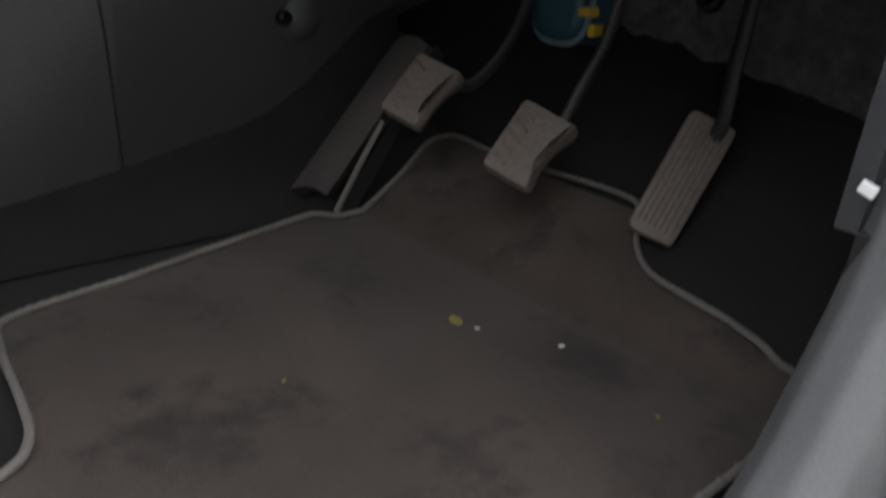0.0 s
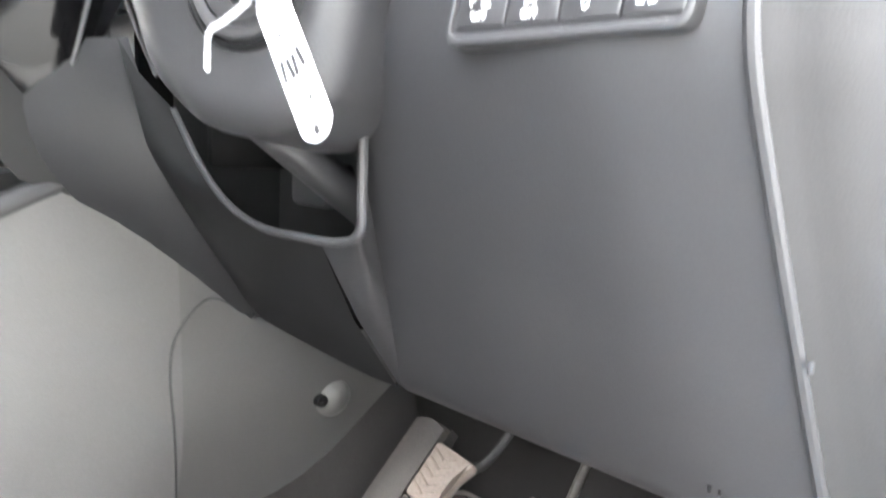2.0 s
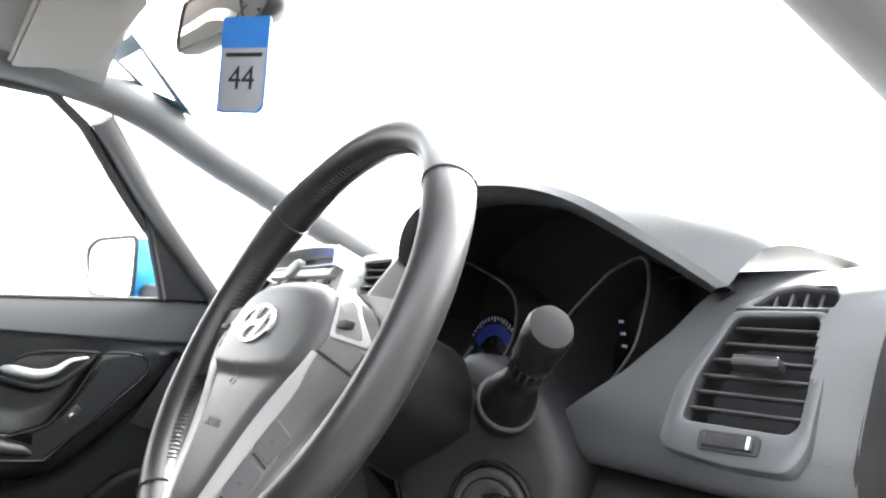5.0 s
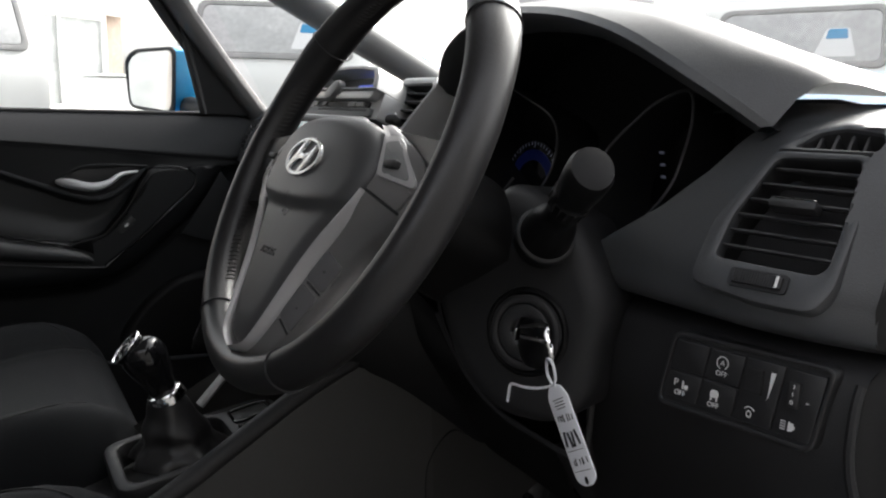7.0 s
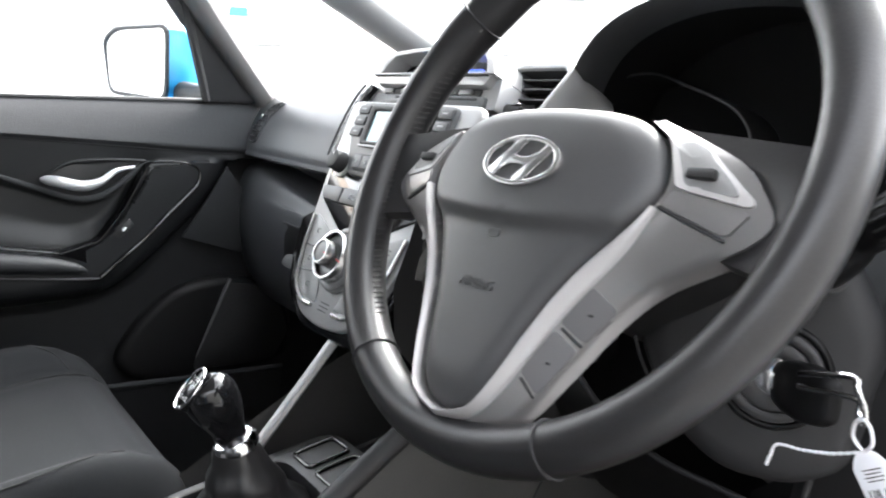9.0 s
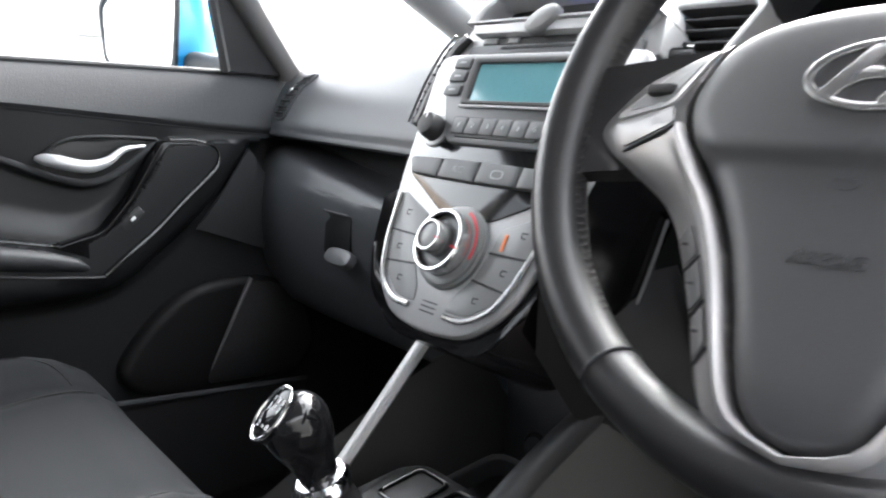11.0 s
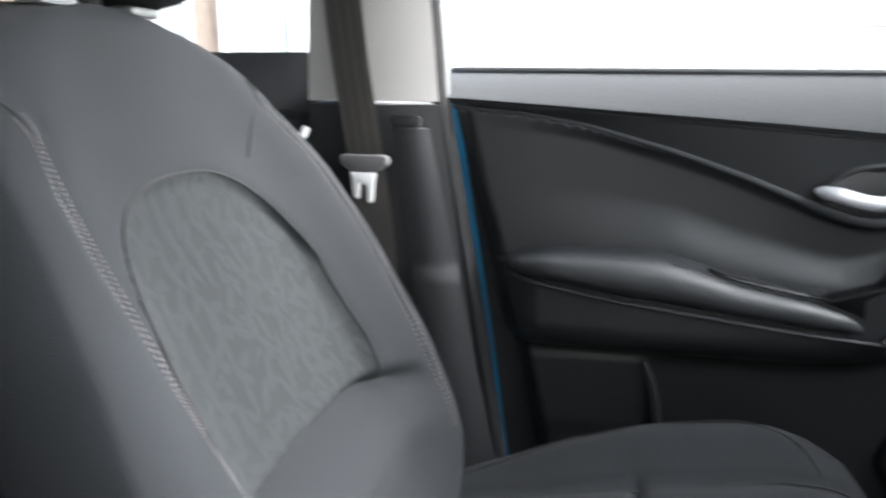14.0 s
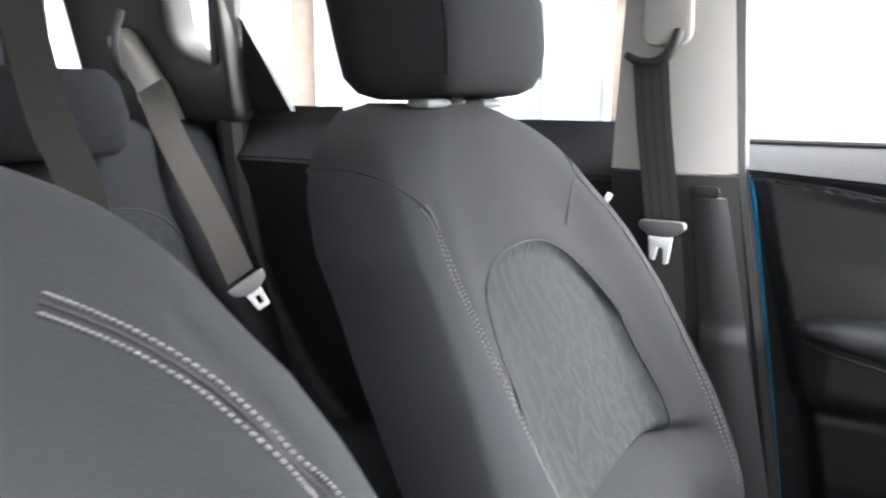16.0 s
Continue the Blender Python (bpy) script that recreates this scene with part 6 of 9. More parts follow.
    for i in (0, 1):
        part("surround", tube(catmull([FASCIA @ Vector((p[i], fv(p[2]), lift)) for p in band], 4), 0.0016, 8), (M_dash, M_silver)[i], edge, ("dark grey edge", "thin silver edge")[i])
    # vent between the pod and the instrument hood
    vm = frame_at((0.070, 0.180, 1.0), (1, 0, 0), (0, 0.55, 0.835))
    vent = thing("centre_air_vent", vm.translation, "silver-framed air vent with black slats beside the pod", "air vent", "centre vents")
    inner = rounded([(0.002, 0.011), (0.066, 0.011), (0.074, 0.036), (0.087, 0.074), (0.081, 0.079), (0.017, 0.079), (0.008, 0.070)], 0.004)
    outer = rounded([(-0.016, 0.003), (0.073, 0.003), (0.081, 0.034), (0.095, 0.076), (0.086, 0.088), (0.008, 0.088), (-0.006, 0.074)], 0.006)
    part("bezel", frame_plate(outer, inner, 0.07, vm @ pose(0, 0, 0.003), 0.003), M_silver, vent, "satin silver bezel")
    slatted(vent, vm, inner, [((lerp(0.002, 0.011, (y - 0.011) / 0.068), y), (table(y, [(0.011, 0.066), (0.036, 0.074), (0.074, 0.086)]), y)) for y in (0.021, 0.033, 0.045, 0.057, 0.068)])
    tab = part("tab", box((0.028, 0.009, 0.012), (0.042, 0.027, 0.004), 0.003, vm), M_hard, vent)
    part("tab_edge", box((0.027, 0.002, 0.004), (0.042, 0.032, 0.009), 0.0008, vm, 1), M_chrome, tab, "silver tab edge")
    return st


M_radio = surface("dark_grey_radio_plastic", (0.075, 0.077, 0.08), 0.45, grain=900, bump=0.1, vary=0.08)
M_grey = surface("mid_grey_plastic", (0.2, 0.2, 0.2), 0.45, metal=0.2, grain=900, bump=0.05, vary=0.08)
M_alu = surface("bright_satin_metal", (0.52, 0.52, 0.52), 0.25, metal=0.9, grain=900, bump=0.05, vary=0.05)
M_printgrey = surface("pale_grey_print", (0.36, 0.37, 0.38), 0.6, bump=0.0)
M_red = surface("red_print", (0.55, 0.03, 0.04), 0.5, bump=0.0)
M_orange = surface("orange_plastic", (0.75, 0.18, 0.04), 0.4, bump=0.0)
M_screen = surface("teal_screen", (0.10, 0.25, 0.28), 0.12, bump=0.0, vary=0.05, coat=0.6)
M_clock = glowing("blue_clock_light", (0.04, 0.10, 0.75), 0.3)
build_stack()

# side vent at the passenger end, glove box latch and gap strip
def build_pass_details():
    face = catmull([(0, y, z) for y, z in PASS_TOP], 6)

    def on_pad(x, z, lift=0.0):
        i = next(k for k in range(1, len(face)) if face[k].z <= z and face[k].y < 0.30)
        a, b = face[i - 1], face[i]
        y = lerp(a.y, b.y, (z - a.z) / (b.z - a.z))
        return Vector((x, y + groove_bend(x, y, z)[1] - lift, z + 0.4 * lift))
    vent = thing("passenger_air_vent", (-0.60, 0.25, 0.985), "black slatted air vent at the end of the dashboard", "air vent")
    rim = [(-0.570, 1.017), (-0.586, 1.0175), (-0.604, 1.011), (-0.618, 0.995), (-0.627, 0.974), (-0.630, 0.957), (-0.622, 0.951), (-0.598, 0.951), (-0.591, 0.957), (-0.588, 0.974), (-0.582, 0.995), (-0.574, 1.008)]
    ring = catmull([on_pad(x, z, 0.001) for x, z in rim], 4, closed=True)
    mid = sum(ring, Vector()) / len(ring)
    bm = loft([ring, [p.lerp(mid, 0.06) + Vector((0, -0.0006, 0)) for p in ring], [p.lerp(mid, 0.5) + Vector((0, -0.0010, 0)) for p in ring]], True, False)
    bm.faces.new(list(bm.verts)[-len(ring):])
    part("duct", bm, M_ink, vent, "dark duct")
    part("bezel", tube(ring, 0.0022, 8, closed=True), M_dash, vent, "grained black bezel")
    left, right = [(0.951, -0.624), (0.974, -0.625), (0.995, -0.616), (1.011, -0.602), (1.0175, -0.588)], [(0.951, -0.596), (0.974, -0.590), (0.995, -0.584), (1.008, -0.576), (1.017, -0.572)]
    for z in (0.959, 0.968, 0.977, 0.986, 0.995, 1.004, 1.012):
        a, b = on_pad(table(z, left), z, 0.004), on_pad(table(z, right), z, 0.004)
        part("slat", tube([a, a.lerp(b, 0.5), b], 0.0019, 6), M_hard, vent)
    part("tab", box((0.007, 0.004, 0.005), on_pad(-0.600, 0.992, 0.007), 0.0015), M_alu, vent, "bright tab")
    latch = thing("glove_box_latch", (-0.39, 0.20, 0.80), "recessed glove box latch with a grey pull lip", "latch")
    lm = frame_at((-0.402, 0.1985, 0.805), (1, -0.02, 0), (0, 0.06, 1))
    part("cup", plate(rect(-0.033, -0.026, 0.033, 0.030, 0.006), 0.006, lm @ pose(0, 0, -0.003), 0.001), M_barrel, latch, "shallow dark recess")
    part("top_edge", box((0.060, 0.003, 0.003), (0, 0.031, 0.001), 0.001, lm, 1), M_hard, latch)
    part("pull_lip", plate(superellipse(0.062, 0.024, 3, 28), 0.012, lm @ pose(0.020, -0.022, 0.008, -30), 0.004), M_btn2, latch, "satin dark grey pull lip")


build_pass_details()


# ---- steering wheel ----
TILT = radians(28)
WHEEL = Matrix(((1, 0, 0, 0.345), (0, math.sin(TILT), -math.cos(TILT), 0.027), (0, math.cos(TILT), math.sin(TILT), 0.998), (0, 0, 0, 1)))
RIM = 0.181


def rim_point(a, r=RIM, z=0.0):
    return WHEEL @ Vector((r * math.cos(a), r * math.sin(a), z))


def build_wheel():
    wheel = thing("steering_wheel", WHEEL.translation, "black leather steering wheel with silver lower spokes", "steering wheel")
    rings = []
    for k in range(97):
        a = 2 * math.pi * k / 96
        # thumb swellings at ten and two, slimmer below
        swell = 0.0025 * math.exp(-((math.degrees(a) % 360 - 38) / 14) ** 2) + 0.0025 * math.exp(-((math.degrees(a) % 360 - 142) / 14) ** 2)
        rr, rz = 0.0148 + swell, 0.0172 + swell
        rings.append([rim_point(a, RIM + rr * math.cos(b), rz * math.sin(b)) for b in (2 * math.pi * j / 18 for j in range(18))])
    bm = loft(rings, True, False)
    bmesh.ops.remove_doubles(bm, verts=bm.verts, dist=1e-5)
    part("rim", bm, M_leather, wheel, "black leather rim")
    return wheel


wheel = build_wheel()


# ---- steering wheel: hub, spokes, buttons, seams ----
HUB_POSE = WHEEL @ Matrix.Rotation(radians(2.5), 4, "Z")


def wp(x, y, z=0.0):
    return HUB_POSE @ Vector((x, y, z))


def cover_outline(grow=0.0):
    """The airbag cover's outline, alike on both sides of the hub."""
    half = [(0.0, 0.030), (0.045, 0.028), (0.070, 0.0225), (0.084, 0.013), (0.092, -0.001), (0.0955, -0.015), (0.091, -0.029), (0.079, -0.046), (0.064, -0.065), (0.051, -0.088), (0.041, -0.112), (0.033, -0.136), (0.024, -0.155), (0.010, -0.164)]
    pts = [(x, y) for x, y in half] + [(-x, y) for x, y in half[::-1] if x > 0]
    c = [(p.x, p.y) for p in catmull([(x, y, 0) for x, y in pts], 4, closed=True)]
    if not grow:
        return c
    out, n = [], len(c)
    for i in range(n):
        d = Vector((c[(i + 1) % n][0] - c[i - 1][0], c[(i + 1) % n][1] - c[i - 1][1])).normalized()
        out.append((c[i][0] + d.y * -grow, c[i][1] + d.x * grow))
    return out


def dome(x, y):
    """How far the cover stands towards the driver."""
    top = 0.0255 - 1.25 * max(0.0, abs(x) - 0.01) ** 2 - 2.6 * max(0.0, y + 0.004) ** 2
    bow = 0.9 * x * x
    step = 0.0062 * smooth(-0.043 + bow, -0.054 + bow, y)
    return top - step - 0.03 * max(0.0, -0.06 - y)


def build_hub():
    cov = cover_outline()
    rings = []
    cen = Vector((0.0, -0.035))
    for k in range(33):
        t = k / 32
        ring = []
        for x, y in cov:
            px, py = lerp(cen.x, x, t), lerp(cen.y, y, t)
            edge = 0.006 * (max(0, t - 0.80) / 0.20) ** 2.2
            ring.append(wp(px, py, dome(px, py) - edge - (0.002 if k == 32 else 0)))
        rings.append(ring)
    rings.append([wp(x, y, -0.02) for x, y in cov])
    bm = loft(rings[1:], True, True)
    cover = part("airbag_cover", bm, M_cover, wheel, "matt black airbag cover", sharp=50)
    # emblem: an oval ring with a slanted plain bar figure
    em = HUB_POSE @ pose(0.0, -0.0115, dome(0, -0.0115) - 0.001)
    oval = lambda w, h: [(w / 2 * math.cos(2 * math.pi * k / 48), h / 2 * math.sin(2 * math.pi * k / 48)) for k in range(48)]
    part("emblem_back", plate(oval(0.063, 0.031), 0.003, em @ pose(0, 0, 0.0012)), M_cover, cover)
    part("emblem_ring", frame_plate(oval(0.066, 0.034), oval(0.0575, 0.0265), 0.004, em @ pose(0, 0, 0.0034), 0.0012), M_alu, cover, "chrome oval ring")
    for pts in ([(-0.0262, -0.0088), (-0.0192, -0.0120), (0.0005, 0.0118), (0.0, 0.0146), (-0.0075, 0.0140)], [(0.0262, 0.0088), (0.0192, 0.0120), (-0.0005, -0.0118), (0.0, -0.0146), (0.0075, -0.0140)], [(-0.0125, 0.0020), (-0.0060, 0.0036), (0.0010, 0.0022), (0.0075, 0.0028), (0.0125, 0.0060), (0.0125, -0.0005), (0.0060, -0.0036), (-0.0010, -0.0022), (-0.0075, -0.0028), (-0.0145, -0.0060)]):
        part("emblem_bar", plate(pts, 0.003, em @ pose(0, 0, 0.0033), 0.0007), M_alu, cover, "satin chrome bar")
    # moulded marks on the cover
    words("AIRBAG", 0.0088, HUB_POSE @ pose(-0.004, -0.090, dome(0, -0.090) + 0.0002), M_cover, cover, "moulded_word", 0.0006)
    part("moulded_mark", frame_plate(superellipse(0.011, 0.006, 3, 20), superellipse(0.0085, 0.0038, 3, 20), 0.0006, HUB_POSE @ pose(-0.006, -0.057, dome(0, -0.057) + 0.0005)), M_cover, cover)
    # spokes: a facing that falls away from the cover to the rim, with flush switches let into it
    for s in (-1, 1):
        sil = [(0.076, 0.028), (0.100, 0.019), (0.131, 0.006), (0.146, -0.008), (0.156, -0.023), (0.148, -0.035), (0.129, -0.047), (0.103, -0.063), (0.088, -0.080), (0.076, -0.100), (0.062, -0.128), (0.048, -0.155), (0.028, -0.174), (0.0, -0.178)]
        inn = [(0.073, 0.0245), (0.087, 0.0145), (0.0945, 0.001), (0.0975, -0.008), (0.0985, -0.016), (0.0965, -0.023), (0.093, -0.031), (0.0815, -0.0475), (0.067, -0.066), (0.054, -0.089), (0.044, -0.113), (0.035, -0.138), (0.024, -0.159), (0.0, -0.168)]
        lo = catmull([(x, y, 0) for x, y in sil], 5)
        li = catmull([(x, y, 0) for x, y in inn], 5)
        n = len(lo) - 1

        def spoke(t, w, lift=0.0, s=s, lo=lo, li=li, n=n):
            """A place on the facing: t from the top of the spoke to its foot, w from the cover's edge out to the rim."""
            i = min(n - 1, int(t * n))
            k = t * n - i
            a, b = li[i].lerp(li[i + 1], k), lo[i].lerp(lo[i + 1], k)
            p = a.lerp(b, w)
            drop = table(t, [(0.0, 0.004), (0.25, 0.010), (0.42, 0.014), (0.55, 0.017), (0.75, 0.015), (0.9, 0.009), (1.0, 0.006)])
            z = table(t, [(0.0, 0.008), (0.3, 0.010), (0.6, 0.012), (1.0, 0.012)]) + 0.002 * math.sin(math.pi * min(1, w * 4)) * (w < 0.25) - drop * w ** 1.3
            return wp(s * p.x, p.y, z + lift)
        rows = [[spoke(k / 40, w) for k in range(41)] for w in (0.0, 0.06, 0.12, 0.18, 0.26, 0.40, 0.55, 0.70, 0.85, 1.0)]
        rows = [[spoke(k / 40, 0.0, -0.02) for k in range(41)]] + rows + [[spoke(k / 40, 1.0, -0.014) for k in range(41)]]
        part("spoke_facing", loft(rows, False, False), M_spoke, wheel, "satin silver-grey spoke", sharp=60)
        # bright raised edge beside the cover
        ks = [k for k in range(17, 41)]
        band = [[spoke(k / 40, w * lerp(0.25, 1, smooth(0.42, 0.62, k / 40)), 0.0012 + 0.0030 * math.sin(math.pi * min(1, j / 6))) for k in ks] for j, w in enumerate((0.0, 0.05, 0.12, 0.20, 0.28, 0.34, 0.38))]
        band = [[spoke(k / 40, 0.0, -0.010) for k in ks]] + band + [[spoke(k / 40, 0.38 * lerp(0.25, 1, smooth(0.42, 0.62, k / 40)), -0.004) for k in ks]]
        part("bright_edge", loft(band, False, False), M_band, wheel, "satin silver inner edge", sharp=60)

        def patch(name, t0, t1, w0, w1, mat, label="", lift=0.0015, owner=wheel):
            """A raised switch cap lying on the facing."""
            rim = [(lerp(t0, t1, a), lerp(w0, w1, b)) for a, b in rounded([(0, 0), (1, 0), (1, 1), (0, 1)], 0.14, 3)]
            top = [spoke(t, w, lift) for t, w in rim]
            side = [spoke(lerp(t, (t0 + t1) / 2, -0.03), lerp(w, (w0 + w1) / 2, -0.03), -0.002) for t, w in rim]
            mid = [spoke(lerp(t, (t0 + t1) / 2, 0.5), lerp(w, (w0 + w1) / 2, 0.5), lift + 0.0006) for t, w in rim]
            bm = loft([side, top, mid], True, False)
            bm.faces.new(list(bm.verts)[-len(mid):])
            return part(name, bm, mat, owner, label)
        pod = patch("switch_pod", 0.075, 0.290, 0.10, 0.86, M_band, "silver switch pod")
        patch("pod_field", 0.100, 0.270, 0.20, 0.74, M_grey, "grey field", 0.0022, pod)
        part("rocker", box((0.017, 0.006, 0.006), (0, 0, 0), 0.0018, Matrix.Translation(spoke(0.215, 0.42, 0.004)) @ HUB_POSE.to_3x3().to_4x4()), M_softblk, pod, "black rocker switch")
        patch("key", 0.305, 0.400, 0.10, 0.80, M_spoke, "silver-grey key", 0.0014)
        part("key_gap", tube([spoke(0.412, 0.08, 0.0006), spoke(0.412, 0.45, 0.0008), spoke(0.410, 0.84, 0.0006)], 0.0011, 6), M_ink, wheel)
        for t0, t1 in ((0.628, 0.678), (0.690, 0.740), (0.752, 0.800)) if s < 0 else ((0.625, 0.705), (0.72, 0.80)):
            cap = patch("button", t0, t1, 0.52 if s < 0 else 0.42, 0.99, M_btn, "grey cruise button", 0.0012)
            part("button_mark", box((0.005, 0.0014, 0.0003), (0, 0, 0), 0, Matrix.Translation(spoke((t0 + t1) / 2, 0.75, 0.0022)) @ HUB_POSE.to_3x3().to_4x4()), M_hard, cap)
            part("button_gap", tube([spoke(t1 + 0.006, 0.50, 0.0005), spoke(t1 + 0.006, 0.99, 0.0005)], 0.0009, 6), M_ink, wheel)
        part("spoke_arm", plate(rounded([(s * 0.07, 0.004), (s * 0.168, -0.012), (s * 0.172, -0.036), (s * 0.08, -0.045)], 0.006), 0.016, HUB_POSE @ pose(0, 0, -0.004), 0.004), M_hard, wheel)
        # leather that reaches in from the rim to the facing
        gus = []
        for t, deg in ((0.03, 4.5), (0.10, 1.5), (0.17, -1.5), (0.24, -5), (0.31, -9), (0.38, -13), (0.45, -18)):
            a, b = spoke(t, 0.96, -0.0035), HUB_POSE @ Vector((s * 0.173 * math.cos(radians(deg)), 0.173 * math.sin(radians(deg)), 0.004))
            gus.append([spoke(t, 0.9, -0.012), a, a.lerp(b, 0.4), b, b - WHEEL.col[2].to_3d() * 0.012, a - WHEEL.col[2].to_3d() * 0.014])
        part("spoke_leather", loft(gus, True, True), M_leather, wheel, "black leather gusset", sharp=60)
    # back of the hub, closing it towards the column
    rings = []
    for z, g in ((-0.012, 1.0), (-0.026, 0.92), (-0.036, 0.62)):
        rings.append([wp(x * g, (y + 0.05) * g - 0.05, z) for x, y in cov])
    part("hub_back", loft(rings), M_hard, wheel)
    # leather joints round the rim
    for deg in (38, 142, 241, 299):
        a = radians(deg)
        ring = [rim_point(a, RIM + 0.0152 * math.cos(b), 0.0176 * math.sin(b)) if deg > 180 else rim_point(a, RIM + 0.0176 * math.cos(b), 0.0199 * math.sin(b)) for b in (2 * math.pi * k / 28 for k in range(28))]
        part("leather_joint", tube(ring, 0.0010, 6, closed=True), M_ink, wheel, "dark leather joint")
    # cross-stitching along the inside of the rim
    for lo_a, hi_a in ((45, 135), (150, 232), (308, 390)):
        bm = bmesh.new()
        n = int((hi_a - lo_a) / 1.6)
        for k in range(n):
            a = radians(lerp(lo_a, hi_a, k / n))
            b = radians(lerp(lo_a, hi_a, (k + 0.8) / n))
            for za, zb in ((-0.0045, 0.0045),):
                r = RIM - 0.0149
                tube([rim_point(a, r + 0.0006, za), rim_point((a + b) / 2, r - 0.0009, 0), rim_point(b, r + 0.0006, zb)], 0.0006, 5, bm=bm)
        tagged(part("stitching", bm, M_thread, wheel, "black cross-stitching"), kind="stuff")


M_cover = surface("matt_black_soft_plastic", (0.056, 0.056, 0.058), 0.46, grain=1500, bump=0.12, vary=0.1, kind="leather")
M_spoke = surface("warm_grey_satin_paint", (0.25, 0.242, 0.242), 0.32, metal=0.6, grain=1200, bump=0.03, vary=0.06)
M_band = surface("bright_satin_paint", (0.46, 0.45, 0.45), 0.34, metal=0.3, grain=1200, bump=0.03, vary=0.05)
M_btn = surface("dark_grey_button", (0.11, 0.108, 0.11), 0.42, grain=900, bump=0.05, vary=0.06)
M_thread = surface("black_thread", (0.035, 0.033, 0.033), 0.7, grain=1500, bump=0.2)
build_hub()


# ---- front seats ----
FACE_Y = [(0.56, -0.475), (0.62, -0.505), (0.70, -0.545), (0.80, -0.598), (0.92, -0.655), (1.00, -0.690), (1.04, -0.712), (1.065, -0.735)]
HALF_W = [(0.56, 0.20), (0.62, 0.235), (0.68, 0.258), (0.76, 0.266), (0.86, 0.266), (0.95, 0.256), (0.99, 0.237), (1.02, 0.204), (1.042, 0.157), (1.056, 0.105), (1.063, 0.05)]
BOLSTER = [(0.56, 0.03), (0.64, 0.044), (0.74, 0.048), (0.84, 0.044), (0.92, 0.034), (0.98, 0.016), (1.05, 0.004)]
RIDGE = [(0.60, 0.205), (0.75, 0.212), (0.84, 0.212), (0.91, 0.206), (0.95, 0.194), (0.98, 0.175), (1.04, 0.15)]


def smooth_table(x, pairs):
    return (table(x - 0.012, pairs) + table(x, pairs) * 2 + table(x + 0.012, pairs)) / 4


def mid_at(z):
    """How far towards the tunnel the cloth insert's middle sits."""
    return table(z, [(0.60, -0.008), (0.70, 0.002), (0.80, 0.012), (0.88, 0.020), (0.95, 0.024)])


def arch_top(d):
    """The insert's upper edge, d from its middle."""
    return 0.805 + 0.131 * (1 - min(1.0, abs(d) / 0.150) ** 2.5) ** (1 / 2.3)


def insert_half(z):
    return 0.150 - 0.010 * smooth(0.76, 0.70, z)


def back_face(dx, z, turn_in=1):
    """A place on the front of the backrest, dx from its middle: y and z. turn_in is the tunnel side."""
    hw = table(z, HALF_W)
    e = min(1.0, abs(dx) / hw)
    b = smooth_table(z, BOLSTER) * (0.78 if turn_in > 0 and dx > 0 else 1.45)
    turn = max(0.0, (e - 0.52) / 0.48)
    out = b * math.exp(-((abs(dx) - table(z, RIDGE)) / 0.062) ** 2) - 0.095 * (1 - (1 - 0.985 * turn ** 2.3) ** 0.5)
    d = dx - mid_at(z) * turn_in
    # the dished insert with a sharp rim, a crease under it and a fuller lumbar roll
    edge = insert_half(z) - abs(d)
    rim = smooth(-0.004, 0.016, edge) * smooth(arch_top(d) + 0.004, arch_top(d) - 0.016, z) * smooth(0.700, 0.712, z)
    out -= 0.010 * rim
    out -= 0.020 * math.exp(-((z - 0.708) / 0.009) ** 2) * smooth(0.185, 0.150, abs(d))
    out += 0.016 * math.exp(-((z - 0.672) / 0.026) ** 2) * smooth(0.20, 0.12, abs(d))
    # the stitched groove along each bolster
    if 0.60 < z < 1.0 and d * turn_in > 0:
        g = abs(d) - stitch_line(z)
        out -= 0.004 * math.exp(-(g / 0.005) ** 2) * smooth(1.0, 0.97, z) * smooth(0.60, 0.64, z)
    return smooth_table(z, FACE_Y) + out, z


def stitch_line(z):
    """How far from the insert's middle the double stitching runs."""
    return table(z, [(0.60, 0.130), (0.69, 0.142), (0.755, 0.148), (0.82, 0.156), (0.867, 0.158), (0.905, 0.158), (0.936, 0.156), (0.961, 0.147), (0.979, 0.137), (1.0, 0.138)])


